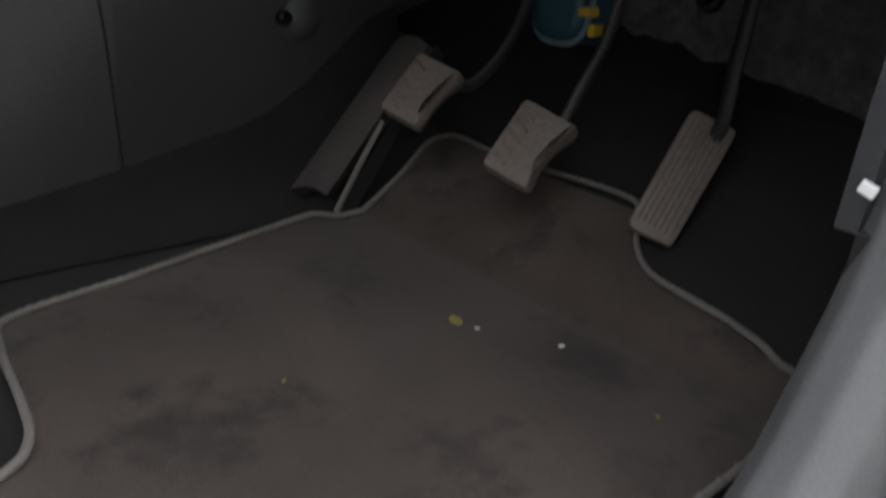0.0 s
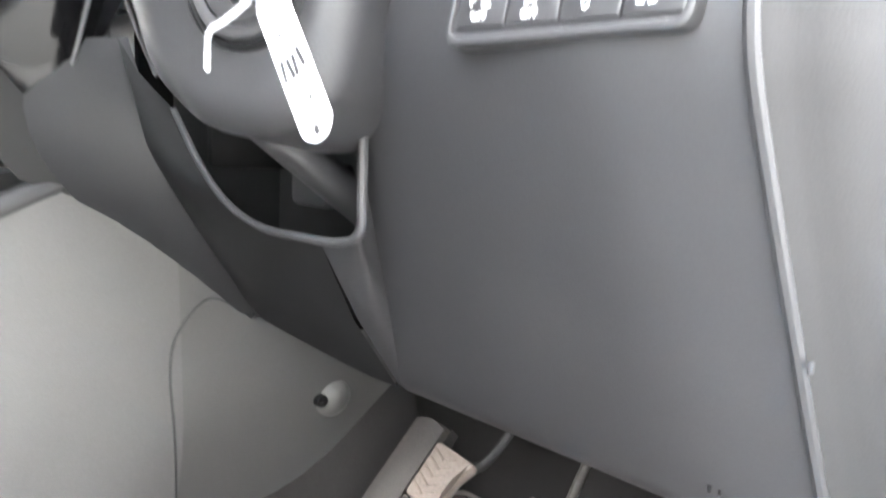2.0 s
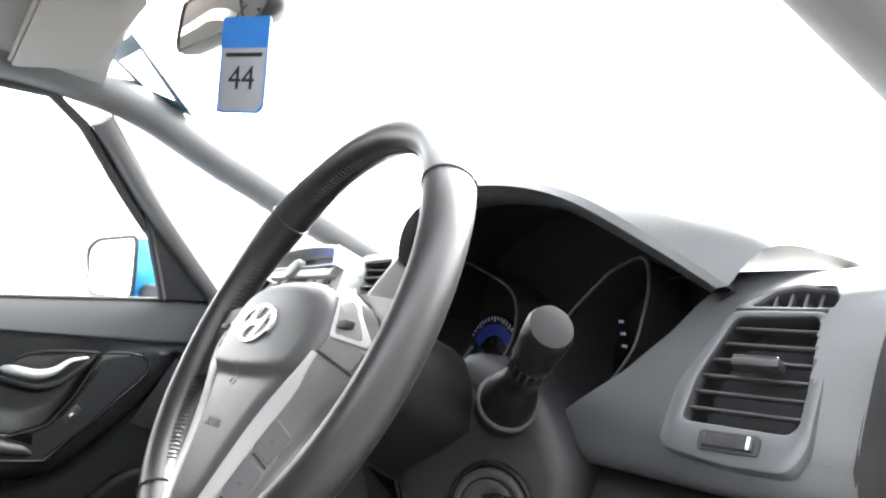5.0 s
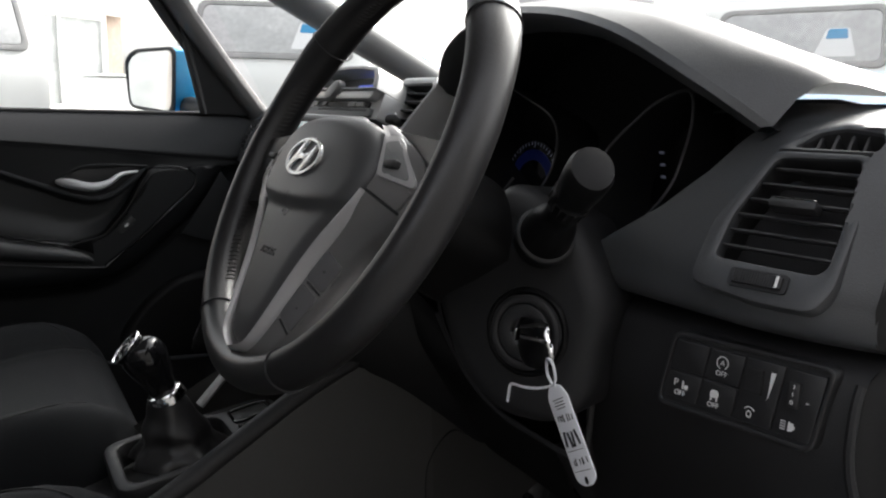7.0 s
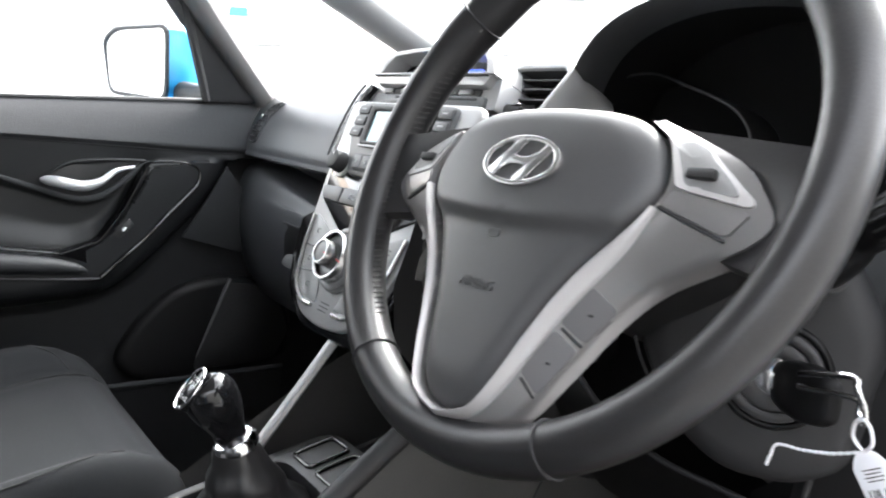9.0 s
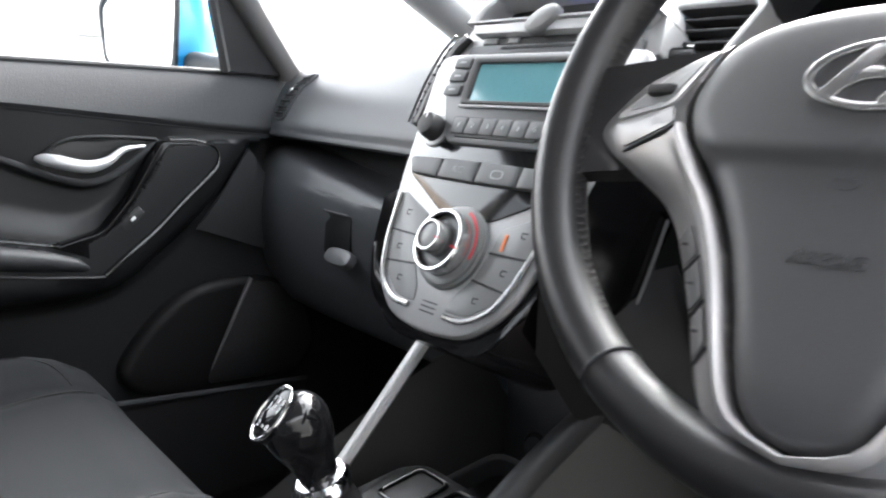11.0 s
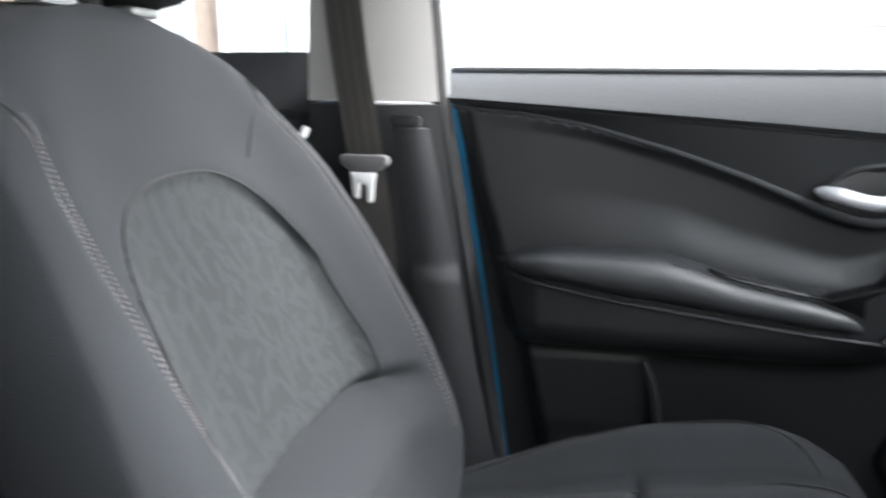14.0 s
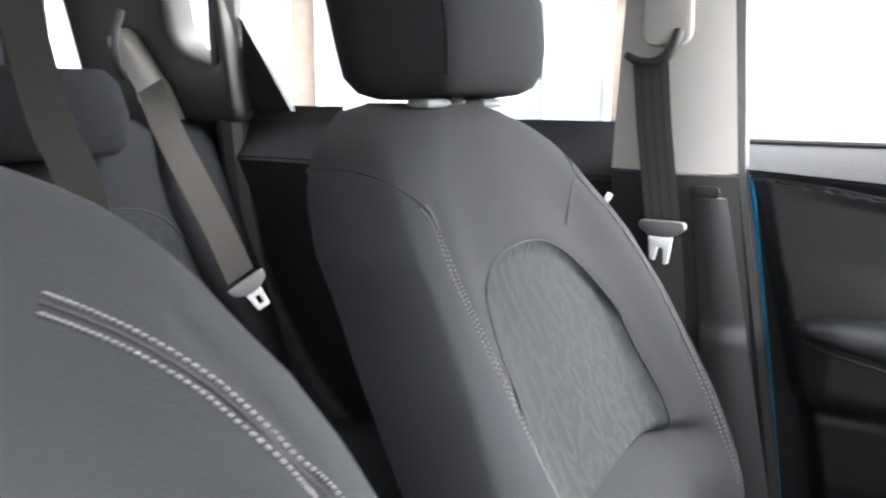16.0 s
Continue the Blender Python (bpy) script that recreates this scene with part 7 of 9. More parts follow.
def build_seat(cx, y0=0.0, set_back=0.0):
    side_in = -1 if cx > 0 else 1

    def trim(dx, z):
        """The side towards the tunnel is slimmer than the door side."""
        d, full = dx * side_in, table(z, [(0.70, 0.240), (0.85, 0.222), (0.95, 0.205), (1.00, 0.185), (1.03, 0.160), (1.06, 0.1)])
        return dx if d < full else side_in * (full + (d - full) * 0.4)
    seat = thing("front_seat", (cx, -0.35 + y0, 0.30), "dark grey cloth front seat with pale double stitching", "car seat", "front seats")
    zs = [0.56, 0.58, 0.60] + [0.62 + 0.006 * k for k in range(57)] + [0.962 + 0.007 * k for k in range(11)] + [1.038, 1.043, 1.047, 1.050, 1.053, 1.056, 1.0585, 1.061, 1.0625, 1.064]
    rings = []
    for z in zs:
        hw = table(z, HALF_W)
        front = []
        for k in range(121):
            e = math.sin(math.pi / 2 * lerp(-1, 1, k / 120) ** 1)
            y, _ = back_face(e * hw, z, side_in)
            front.append((cx + trim(e * hw, z), y + y0, z))
        depth = table(z, [(0.56, 0.07), (0.8, 0.075), (0.95, 0.06), (1.064, 0.035)])
        yb = smooth_table(z, FACE_Y) - depth
        back = [(cx + trim(hw * math.cos(a) * (0.84 if math.cos(a) * side_in < 0 else 0.78), z), yb + y0 - 0.02 * math.sin(a), z - 0.004) for a in (math.pi * k / 12 for k in range(1, 12))]
        rings.append(front + back)
    shell = part("backrest", loft(rings), M_fabric, seat, sharp=70)

    # insert cloth with its leaf pattern, laid in the dish
    def ins(u, v):
        d = lerp(-1, 1, u) * (insert_half(0.80) - 0.003)
        z = lerp(0.7110, arch_top(d) - 0.002, v)
        d *= (insert_half(z) - 0.003) / (insert_half(0.80) - 0.003)
        dx = d + mid_at(z) * side_in
        y, zz = back_face(dx, z, side_in)
        return (cx + trim(dx, z), y + y0 + 0.0016, zz)
    part("insert", sheet(ins, 72, 56), M_insert, shell, "patterned grey insert cloth", sharp=70)
    rim = [Vector(ins(0.0, k / 40)) for k in range(41)] + [Vector(ins(k / 40, 1.0)) for k in range(1, 40)] + [Vector(ins(1.0, 1 - k / 40)) for k in range(41)]
    part("insert_welt", tube(rim, 0.0011, 6), M_seam, shell, "dark welt round the insert")

    def on(dx, z, lift=0.0006):
        y, zz = back_face(dx, z, side_in)
        return Vector((cx + trim(dx, z), y + y0 + lift, zz))
    for s in (-1, 1):
        inner = s == side_in
        low = [(stitch_line(z), z) for z in (0.936, 0.905, 0.867, 0.82, 0.787, 0.755, 0.72, 0.69, 0.66, 0.63)]
        if cx > 0 and inner:  # this seat's seam sweeps further in over the shoulder
            down = [on(s * d, z) for d, z in [(0.113, 0.999), (0.125, 0.991), (0.140, 0.979), (0.156, 0.962), (0.168, 0.943), (0.179, 0.922), (0.184, 0.910), (0.188, 0.88), (0.188, 0.84), (0.186, 0.79), (0.182, 0.74)]]
            first = 0
        elif inner:
            down = [on(s * d, z) for d, z in [(0.222, 1.006), (0.214, 1.012), (0.204, 1.012), (0.192, 1.007), (0.181, 0.998), (0.174, 0.986), (0.172, 0.970)]] + [on(s * (d + mid_at(z)), z) for d, z in low]
            first = 25
        else:
            down = [on(s * d, z) for d, z in [(0.146, 0.992), (0.150, 0.980), (0.163, 0.960), (0.176, 0.935), (0.184, 0.905), (0.188, 0.87), (0.190, 0.82), (0.189, 0.77), (0.184, 0.70), (0.178, 0.64)]]
            first = 4
        line = catmull(down, 5)
        part("bolster_seam", tube(line, 0.0007, 6), M_seam, shell, "dark bolster seam")
        outer = [on(s * d, z) for d, z in [(0.162, 1.036), (0.196, 1.016), (0.212, 0.989), (0.219, 0.954), (0.222, 0.917), (0.221, 0.861), (0.215, 0.813), (0.206, 0.75), (0.198, 0.68)]]
        if not inner:
            part("side_seam", tube(catmull(outer, 5), 0.0006, 6), M_seam, shell, "dark side seam")
        yoke = [(0.160, 1.030), (0.150, 1.005), (0.146, 0.990), (0.124, 0.968), (0.098, 0.936)]
        if not inner:
            part("yoke_seam", tube(catmull([on(s * d, z) for d, z in yoke], 5), 0.0009, 6), M_seam, shell, "dark yoke seam")
        # paired pale stitches either side of the bolster seam
        n, thick = (72, 0.0008) if cx > 0 else (110, 0.0006)
        flat = [Vector((p.x - cx, p.z)) for p in line]
        for off in (-0.0036, 0.0036):
            bm = bmesh.new()
            for k in range(n):
                ends = []
                for f in (k + 0.16, k + 0.42, k + 0.68):
                    i = lerp(first, len(line) - 2, f / n)
                    a, b = flat[int(i)], flat[int(i) + 1]
                    d = (b - a).normalized()
                    q = a.lerp(b, i % 1) + Vector((-d.y, d.x)) * off
                    ends.append(Vector((cx + q.x, back_face(q.x, q.y, side_in)[0] + y0 + 0.0009, q.y)))
                tube(ends, thick, 5, bm=bm)
            tagged(part("stitching", bm, M_stitch, shell, "pale grey double stitching"), kind="stuff")
    # side airbag label on the outer bolster
    part("label_tab", box((0.003, 0.008, 0.018), (0, 0, 0), 0.001, pose(cx - 0.246, -0.660 + y0, 0.948, -28, 0, 10), 1), M_print, seat, "small pale label tab") if cx < 0 else None
    # cushion
    def cush(dx, y):
        hw = table(y, [(-0.56, 0.22), (-0.45, 0.245), (-0.30, 0.262), (-0.16, 0.262), (-0.10, 0.25), (-0.066, 0.23), (-0.05, 0.21)])
        e = min(1.0, abs(dx) / hw)
        mid = table(y, [(-0.56, 0.550), (-0.45, 0.572), (-0.36, 0.590), (-0.27, 0.606), (-0.18, 0.622), (-0.12, 0.626), (-0.085, 0.618), (-0.062, 0.600), (-0.048, 0.572)])
        z = mid + table(y, [(-0.56, 0.010), (-0.45, 0.022), (-0.36, 0.038), (-0.27, 0.046), (-0.15, 0.038), (-0.08, 0.016), (-0.048, 0.0)]) * math.exp(-((e - 0.82) / 0.17) ** 2) - 0.075 * max(0.0, (e - 0.82) / 0.18) ** 2.2
        z -= 0.006 * math.exp(-((abs(dx) - 0.158) / 0.006) ** 2)
        z -= 0.010 * math.exp(-((y + 0.284) / 0.006) ** 2) * smooth(0.17, 0.15, abs(dx))
        return z, hw
    rows = []
    ys = [-0.56, -0.52, -0.47, -0.42, -0.38, -0.35, -0.32, -0.305, -0.298, -0.292, -0.287, -0.284, -0.281, -0.276, -0.270, -0.262, -0.25, -0.23, -0.21, -0.19, -0.17, -0.15, -0.135, -0.12, -0.11, -0.10, -0.092, -0.085, -0.078, -0.072, -0.066, -0.060, -0.055, -0.051, -0.049]
    for y in ys:
        z0, hw = cush(0, y)
        front = []
        for k in range(91):
            e = math.sin(math.pi / 2 * lerp(-1, 1, k / 90))
            z, _ = cush(e * hw, y)
            front.append((cx + e * hw, y + y0 - set_back, z))
        under = [(cx + hw * math.cos(a) * 0.97, y + y0 - set_back - 0.004, table(y, [(-0.5, 0.40), (-0.12, 0.42), (-0.05, 0.47)])) for a in (math.pi * k / 8 for k in range(1, 8))]
        rows.append(front + under)
    cu = part("cushion", loft(rows), M_fabric, seat, sharp=70)
    def ont(dx, y, lift=0.001):
        z, _ = cush(dx, y)
        return Vector((cx + dx, y + y0 - set_back, z + lift))
    for s in (-1, 1):
        line = catmull([ont(s * d, y) for d, y in [(0.158, -0.54), (0.158, -0.40), (0.158, -0.28), (0.158, -0.18), (0.158, -0.12), (0.158, -0.085), (0.156, -0.062)]], 6)
        part("cushion_seam", tube(line, 0.0011, 6), M_seam, cu, "dark cushion seam")
        crest = catmull([ont(s * d, y) for d, y in [(0.178, -0.50), (0.200, -0.40), (0.214, -0.31), (0.222, -0.24), (0.216, -0.175), (0.196, -0.130), (0.165, -0.110)]], 6)
        part("crest_seam", tube(crest, 0.0008, 6), M_seam, cu, "dark seam along the side roll")
    part("cushion_seam", tube([ont(lerp(-0.155, 0.155, k / 20), -0.284, 0.0) for k in range(21)], 0.0012, 6), M_seam, cu, "dark cross seam")
    # base, runner and recliner cover
    part("base", box((0.42, 0.42, 0.12), (cx, -0.33 + y0, 0.37), 0.02), M_softblk, seat, "black seat base")
    for s in (-1, 1):
        part("side_cover", box((0.035, 0.40, 0.10), (cx + s * 0.235, -0.34 + y0, 0.455), 0.014), M_hard, seat, "black plastic side cover")
    # head restraint, flat front with a centre crease
    hx = cx - 0.008 * side_in
    rings = []
    for z, w, d, y in [(1.070, 0.225, 0.070, -0.746), (1.076, 0.256, 0.100, -0.746), (1.090, 0.276, 0.118, -0.748), (1.12, 0.288, 0.126, -0.750), (1.16, 0.292, 0.130, -0.757), (1.21, 0.282, 0.124, -0.766), (1.245, 0.250, 0.096, -0.773), (1.263, 0.21, 0.068, -0.777), (1.27, 0.14, 0.035, -0.779)]:
        half = [(0.0, 0.50), (0.20, 0.49), (0.33, 0.465), (0.372, 0.43), (0.388, 0.39), (0.40, 0.34), (0.44, 0.12), (0.475, -0.10), (0.49, -0.25), (0.46, -0.38), (0.36, -0.47), (0.17, -0.50)]
        out = half + [(0.0, -0.50)] + [(-a, b) for a, b in half[:0:-1]]
        rings.append([(hx + a * w, y + y0 + b * d, z + 0.10 * b * d) for a, b in out])
    hr = part("head_restraint", loft(rings), M_fabric, seat, sharp=75)
    for k in (-1, 1):
        part("head_seam", tube([(hx + k * 0.382 * w, y + y0 + 0.415 * d, z) for z, w, d, y in [(1.090, 0.276, 0.118, -0.748), (1.12, 0.288, 0.126, -0.750), (1.16, 0.292, 0.130, -0.757), (1.21, 0.282, 0.124, -0.766)]], 0.0011, 6), M_seam, hr, "dark seam down the head restraint")
    for s in (-1, 1):
        part("post", tube([(hx + s * 0.058, -0.75 + y0, 1.02), (hx + s * 0.058, -0.752 + y0, 1.10)], 0.006, 10), M_softblk, seat, "dark head restraint post")
        part("post_guide", box((0.046, 0.026, 0.009), (hx + s * 0.058, -0.744 + y0, 1.064), 0.005), M_grey, seat, "grey post guide")
    part("release_button", box((0.022, 0.02, 0.020), (hx, -0.752 + y0, 1.064), 0.004), M_softblk, seat)
    return seat


M_seam = surface("dark_seam_thread", (0.0055, 0.0056, 0.0062), 0.95, bump=0.0)


def leaf_cloth():
    """Cloth woven with slim leaves lying every way, a shade lighter than the ground and slightly raised."""
    m = surface("leaf_pattern_cloth", (0.0098, 0.0108, 0.0117), 0.9, grain=1100, bump=0.0, vary=0.15, spec=0.12, sheen=0.02)
    n, l = m.node_tree.nodes, m.node_tree.links
    b = n["Principled BSDF"]

    def calc(op, a, c=None, d=None):
        q = n.new("ShaderNodeMath")
        q.operation = op
        for k, v in enumerate((a, c, d)):
            if v is None:
                continue
            if isinstance(v, (int, float)):
                q.inputs[k].default_value = v
            else:
                l.new(v, q.inputs[k])
        return q.outputs[0]
    tc = n.new("ShaderNodeTexCoord")
    layers = []
    for turn, scale, shift in ((0.0, 40.0, 0.0), (1.1, 46.0, 3.7)):
        mp = n.new("ShaderNodeMapping")
        mp.inputs["Scale"].default_value = (1, 0.0, 1)
        mp.inputs["Location"].default_value = (shift, 0, shift * 0.7)
        l.new(tc.outputs["Object"], mp.inputs["Vector"])
        vor = n.new("ShaderNodeTexVoronoi")
        vor.inputs["Scale"].default_value, vor.inputs["Randomness"].default_value = scale, 0.75
        l.new(mp.outputs[0], vor.inputs["Vector"])
        off = n.new("ShaderNodeVectorMath")
        off.operation = "SUBTRACT"
        l.new(mp.outputs[0], off.inputs[0])
        l.new(vor.outputs["Position"], off.inputs[1])
        xyz, rgb = n.new("ShaderNodeSeparateXYZ"), n.new("ShaderNodeSeparateColor")
        l.new(off.outputs[0], xyz.inputs[0])
        l.new(vor.outputs["Color"], rgb.inputs[0])
        a = calc("MULTIPLY_ADD", rgb.outputs[0], 2.6, turn)
        ca, sa = calc("COSINE", a), calc("SINE", a)
        u = calc("ADD", calc("MULTIPLY", xyz.outputs[0], ca), calc("MULTIPLY", xyz.outputs[2], sa))
        v = calc("SUBTRACT", calc("MULTIPLY", xyz.outputs[2], ca), calc("MULTIPLY", xyz.outputs[0], sa))
        r = calc("ADD", calc("POWER", calc("ABSOLUTE", calc("DIVIDE", u, 0.0160)), 1.6), calc("POWER", calc("ABSOLUTE", calc("DIVIDE", v, 0.0045)), 1.4))
        ramp = n.new("ShaderNodeMapRange")
        ramp.inputs[1].default_value, ramp.inputs[2].default_value, ramp.inputs[3].default_value, ramp.inputs[4].default_value = 0.45, 1.35, 1.0, 0.0
        l.new(r, ramp.inputs[0])
        layers.append(ramp.outputs[0])
    leaf = calc("MAXIMUM", *layers)
    base = b.inputs["Base Color"].links[0].from_socket
    mix = n.new("ShaderNodeMix")
    mix.data_type = "RGBA"
    mix.inputs[7].default_value = (0.0175, 0.0190, 0.0205, 1)
    l.new(calc("MULTIPLY", leaf, 0.45), mix.inputs[0])
    l.new(base, mix.inputs[6])
    l.new(mix.outputs[2], b.inputs["Base Color"])
    weave = n.new("ShaderNodeTexNoise")
    weave.inputs["Scale"].default_value = 1200
    l.new(tc.outputs["Object"], weave.inputs["Vector"])
    bp = n.new("ShaderNodeBump")
    bp.inputs["Strength"].default_value, bp.inputs["Distance"].default_value = 0.4, 0.0010
    l.new(calc("MULTIPLY_ADD", weave.outputs[0], 0.3, leaf), bp.inputs["Height"])
    l.new(bp.outputs[0], b.inputs["Normal"])
    return m


M_insert = leaf_cloth()
build_seat(-0.325)
build_seat(0.328, 0.062, 0.10)


# ---- seat belts ----
def webbing(points, width, turn, name, parent, label, material=None):
    """A flat belt along points; turn gives its width's direction."""
    line = catmull(points, 8)
    t = Vector(turn).normalized()
    bm = loft([[p - t * width / 2, p - t * width / 4, p + t * width / 4, p + t * width / 2] for p in line], False, False)
    bmesh.ops.solidify(bm, geom=bm.faces[:], thickness=0.0016)
    return part(name, bm, material or M_belt, parent, label)


def build_front_belt():
    belt = thing("seat_belt", (-0.58, -0.60, 1.12), "grey-brown front seat belt hanging on the middle pillar", "seat belt", "seat belts")
    web = webbing([(-0.582, -0.618, 1.114), (-0.586, -0.611, 1.04), (-0.589, -0.600, 0.96), (-0.592, -0.592, 0.90), (-0.602, -0.583, 0.80), (-0.615, -0.575, 0.62)], 0.043, (0.06, 1, 0), "webbing", belt, "ribbed grey-brown webbing")
    for k in (-1, 0, 1):
        webbing([(-0.5808, -0.618 + 0.0115 * k, 1.110), (-0.5848, -0.611 + 0.0115 * k, 1.04), (-0.5878, -0.600 + 0.0115 * k, 0.96), (-0.5908, -0.592 + 0.0115 * k, 0.90)], 0.004, (0.06, 1, 0), "woven_line", web, "darker woven line", M_beltdark)
    # top guide
    g = catmull([(-0.578, -0.646, 1.121), (-0.574, -0.632, 1.114), (-0.572, -0.613, 1.112), (-0.572, -0.598, 1.119), (-0.574, -0.589, 1.134), (-0.580, -0.586, 1.147)], 5)
    part("top_guide", tube(g, [lerp(0.005, 0.008, i / (len(g) - 1)) for i in range(len(g))], 12, flat=0.9), M_softblk, belt, "black plastic belt guide")
    m = frame_at((-0.578, -0.592, 0.917), (0.06, 1, 0), (0, -0.06, 1))
    part("tongue_grip", plate(rounded([(-0.027, 0.009), (0.027, 0.009), (0.029, 0.000), (0.012, -0.011), (-0.012, -0.011), (-0.029, 0.000)], 0.006), 0.012, m @ pose(0, 0, 0.006), 0.003), M_btn, belt, "dark grey tongue grip")
    fork = rounded([(-0.015, -0.010), (0.015, -0.010), (0.013, -0.020), (0.011, -0.042), (0.005, -0.044), (0.004, -0.024), (-0.002, -0.022), (-0.006, -0.040), (-0.012, -0.038), (-0.013, -0.020)], 0.002)
    part("tongue", plate(fork, 0.003, m @ pose(0, 0, 0.006), 0.0008), M_print, belt, "bright forked belt tongue")
    # height adjuster slot in the pillar trim
    part("adjuster", plate(rounded([(-0.03, -0.06), (0.03, -0.06), (0.026, 0.06), (-0.026, 0.06)], 0.02), 0.012, frame_at((-0.573, -0.600, 1.19), (0, 1, 0), (0.06, 0, 1)), 0.006), M_pillar, belt, "pale grey belt height adjuster")


M_beltdark = surface("dark_belt_weave", (0.07, 0.065, 0.06), 0.7, grain=1500, bump=0.5)
build_front_belt()


# ---- rear bench, belts and rear cabin ----
def build_rear():
    bench = thing("rear_bench", (-0.1, -1.25, 0.35), "dark grey cloth rear bench with patterned insert", "rear seat")
    def face(u, v):
        x = lerp(-0.655, 0.655, u)
        z = lerp(0.54, 1.030, v)
        s = abs((x + 0.385) / 0.25) if x < 0 else abs((x - 0.385) / 0.25)
        return (x, -1.205 - 0.42 * (z - 0.56) + 0.03 * math.exp(-((s - 0.85) / 0.2) ** 2) - 0.05 * smooth(0.95, 1.0, v), z + 0.01 * math.sin(math.pi * u))
    part("rear_backrest", sheet(face, 60, 24, 0.09), M_fabric, bench, sharp=70)
    def rins(u, v):
        z = lerp(0.62, 0.905, v)
        w = 0.125 * (1 - 0.97 * max(0, (v - 0.72) / 0.28) ** 3) ** 0.5
        x = -0.392 + lerp(-w, w, u)
        return (x, face((x + 0.655) / 1.31, (z - 0.54) / 0.49)[1] + 0.004, z)
    part("rear_insert", sheet(rins, 12, 16), M_insert, bench, "patterned grey insert cloth")
    arch = catmull([Vector(rins(0.0, 0.3)), Vector(rins(0.0, 0.7)), Vector(rins(0.06, 0.93)), Vector(rins(0.5, 1.0)), Vector(rins(0.94, 0.93)), Vector(rins(1.0, 0.7)), Vector(rins(1.0, 0.3))], 6)
    part("insert_seam", tube(arch, 0.0022, 6), M_seam, bench, "dark seam round the insert")
    part("panel_seam", tube(catmull([(x, face((x + 0.655) / 1.31, (z - 0.54) / 0.49)[1] + 0.001, z) for x, z in [(-0.505, 0.908), (-0.535, 0.94), (-0.570, 0.979)]], 5), 0.0016, 6), M_seam, bench, "dark panel seam")
    part("rear_cushion", sheet(lambda u, v: (lerp(-0.60, 0.60, u), lerp(-0.82, -1.20, v), 0.56 - 0.02 * v + 0.02 * math.sin(math.pi * v) - 0.06 * smooth(0.12, 0.0, v)), 30, 14, 0.12), M_fabric, bench, sharp=70)
    for cx in (-0.31, 0.31):
        rings = []
        for z, w, d in [(0.984, 0.20, 0.06), (0.997, 0.24, 0.085), (1.042, 0.26, 0.095), (1.087, 0.25, 0.085), (1.105, 0.22, 0.055)]:
            rings.append([(cx + px, -1.36 + py - 0.2 * (z - 1.0), z) for px, py in superellipse(w, d, 3.6, 32)])
        rest = thing("rear_head_restraint", (cx, -1.36, 1.0), "dark grey rear head restraint on the bench", "head restraint", "rear head restraints")
        part("pad", loft(rings), M_fabric, rest, sharp=70)
    # hanging rear belts with tongues
    b1 = thing("rear_seat_belt", (-0.45, -1.25, 1.05), "grey-beige rear seat belt across the bench", "seat belt", "seat belts")
    webbing([(-0.555, -1.43, 1.085), (-0.540, -1.39, 1.035), (-0.528, -1.335, 0.970), (-0.533, -1.275, 0.872), (-0.540, -1.235, 0.790)], 0.047, (-0.70, 0.48, 0.52), "webbing", b1, "grey-beige webbing")
    m = frame_at((-0.546, -1.225, 0.777), (-0.70, 0.48, 0.52), (0.12, -0.35, 0.9))
    part("tongue_grip", plate(rounded([(-0.033, 0.010), (0.033, 0.010), (0.030, -0.004), (0.012, -0.014), (-0.012, -0.014), (-0.030, -0.004)], 0.006), 0.010, m @ pose(0, 0, 0.006), 0.003), M_grey, b1, "grey tongue grip")
    part("tongue", frame_plate(rounded([(-0.014, -0.010), (0.014, -0.010), (0.011, -0.044), (-0.011, -0.044)], 0.003), rounded([(-0.004, -0.022), (0.004, -0.022), (0.004, -0.036), (-0.004, -0.036)], 0.002), 0.003, m, 0.0006), M_print, b1, "bright belt tongue")
    b2 = thing("rear_seat_belt", (-0.25, -1.2, 1.2), "grey-beige centre rear belt hanging from the roof", "seat belt", "seat belts")
    webbing([(-0.262, -1.34, 1.42), (-0.248, -1.30, 1.19), (-0.242, -1.27, 1.10), (-0.235, -1.235, 1.03), (-0.233, -1.19, 0.955), (-0.23, -1.13, 0.75)], 0.05, (-0.78, 0.60, 0.14), "webbing", b2, "grey-beige webbing")
    # rear side: door trim, pillar, tailgate
    rear = thing("rear_cabin_trim", (-0.6, -1.2, 0.6), "dark rear door and pillar trim of the cabin", "trim panel", kind="structure")
    for s in (-1, 1):
        part("rear_door_top", sheet(lambda u, v, s=s: (s * lerp(0.668, 0.628, v), lerp(-0.66, -1.34, u), lerp(1.040, 0.965, v)), 12, 6), M_doorpanel, rear, "dark grey rear door top")
        part("rear_door_panel", sheet(lambda u, v, s=s: (s * lerp(0.630, 0.655, min(1, v * 6)), lerp(-0.64, -1.34, u), lerp(0.972, 0.36, v)), 8, 18), M_hard, rear)
        part("rear_shell", sheet(lambda u, v, s=s: (s * 0.705, lerp(-0.62, -1.75, u), lerp(1.04, 0.25, v)), 8, 6), M_blue, rear, "blue painted rear shell")
        part("rear_frame", tube(catmull([(s * 0.655, -1.10, 0.50), (s * 0.655, -1.20, 0.60), (s * 0.655, -1.28, 0.72), (s * 0.652, -1.325, 0.86), (s * 0.645, -1.338, 1.05), (s * 0.618, -1.318, 1.22), (s * 0.585, -1.28, 1.41)], 5), 0.028, 10), M_softblk, rear, "black rear door frame and seal")
        # quarter panel round a small rounded window, dark trim below it
        qo = rounded([(-1.30, 1.02), (-1.30, 1.43), (-1.70, 1.43), (-1.66, 1.02)], 0.03, 6)
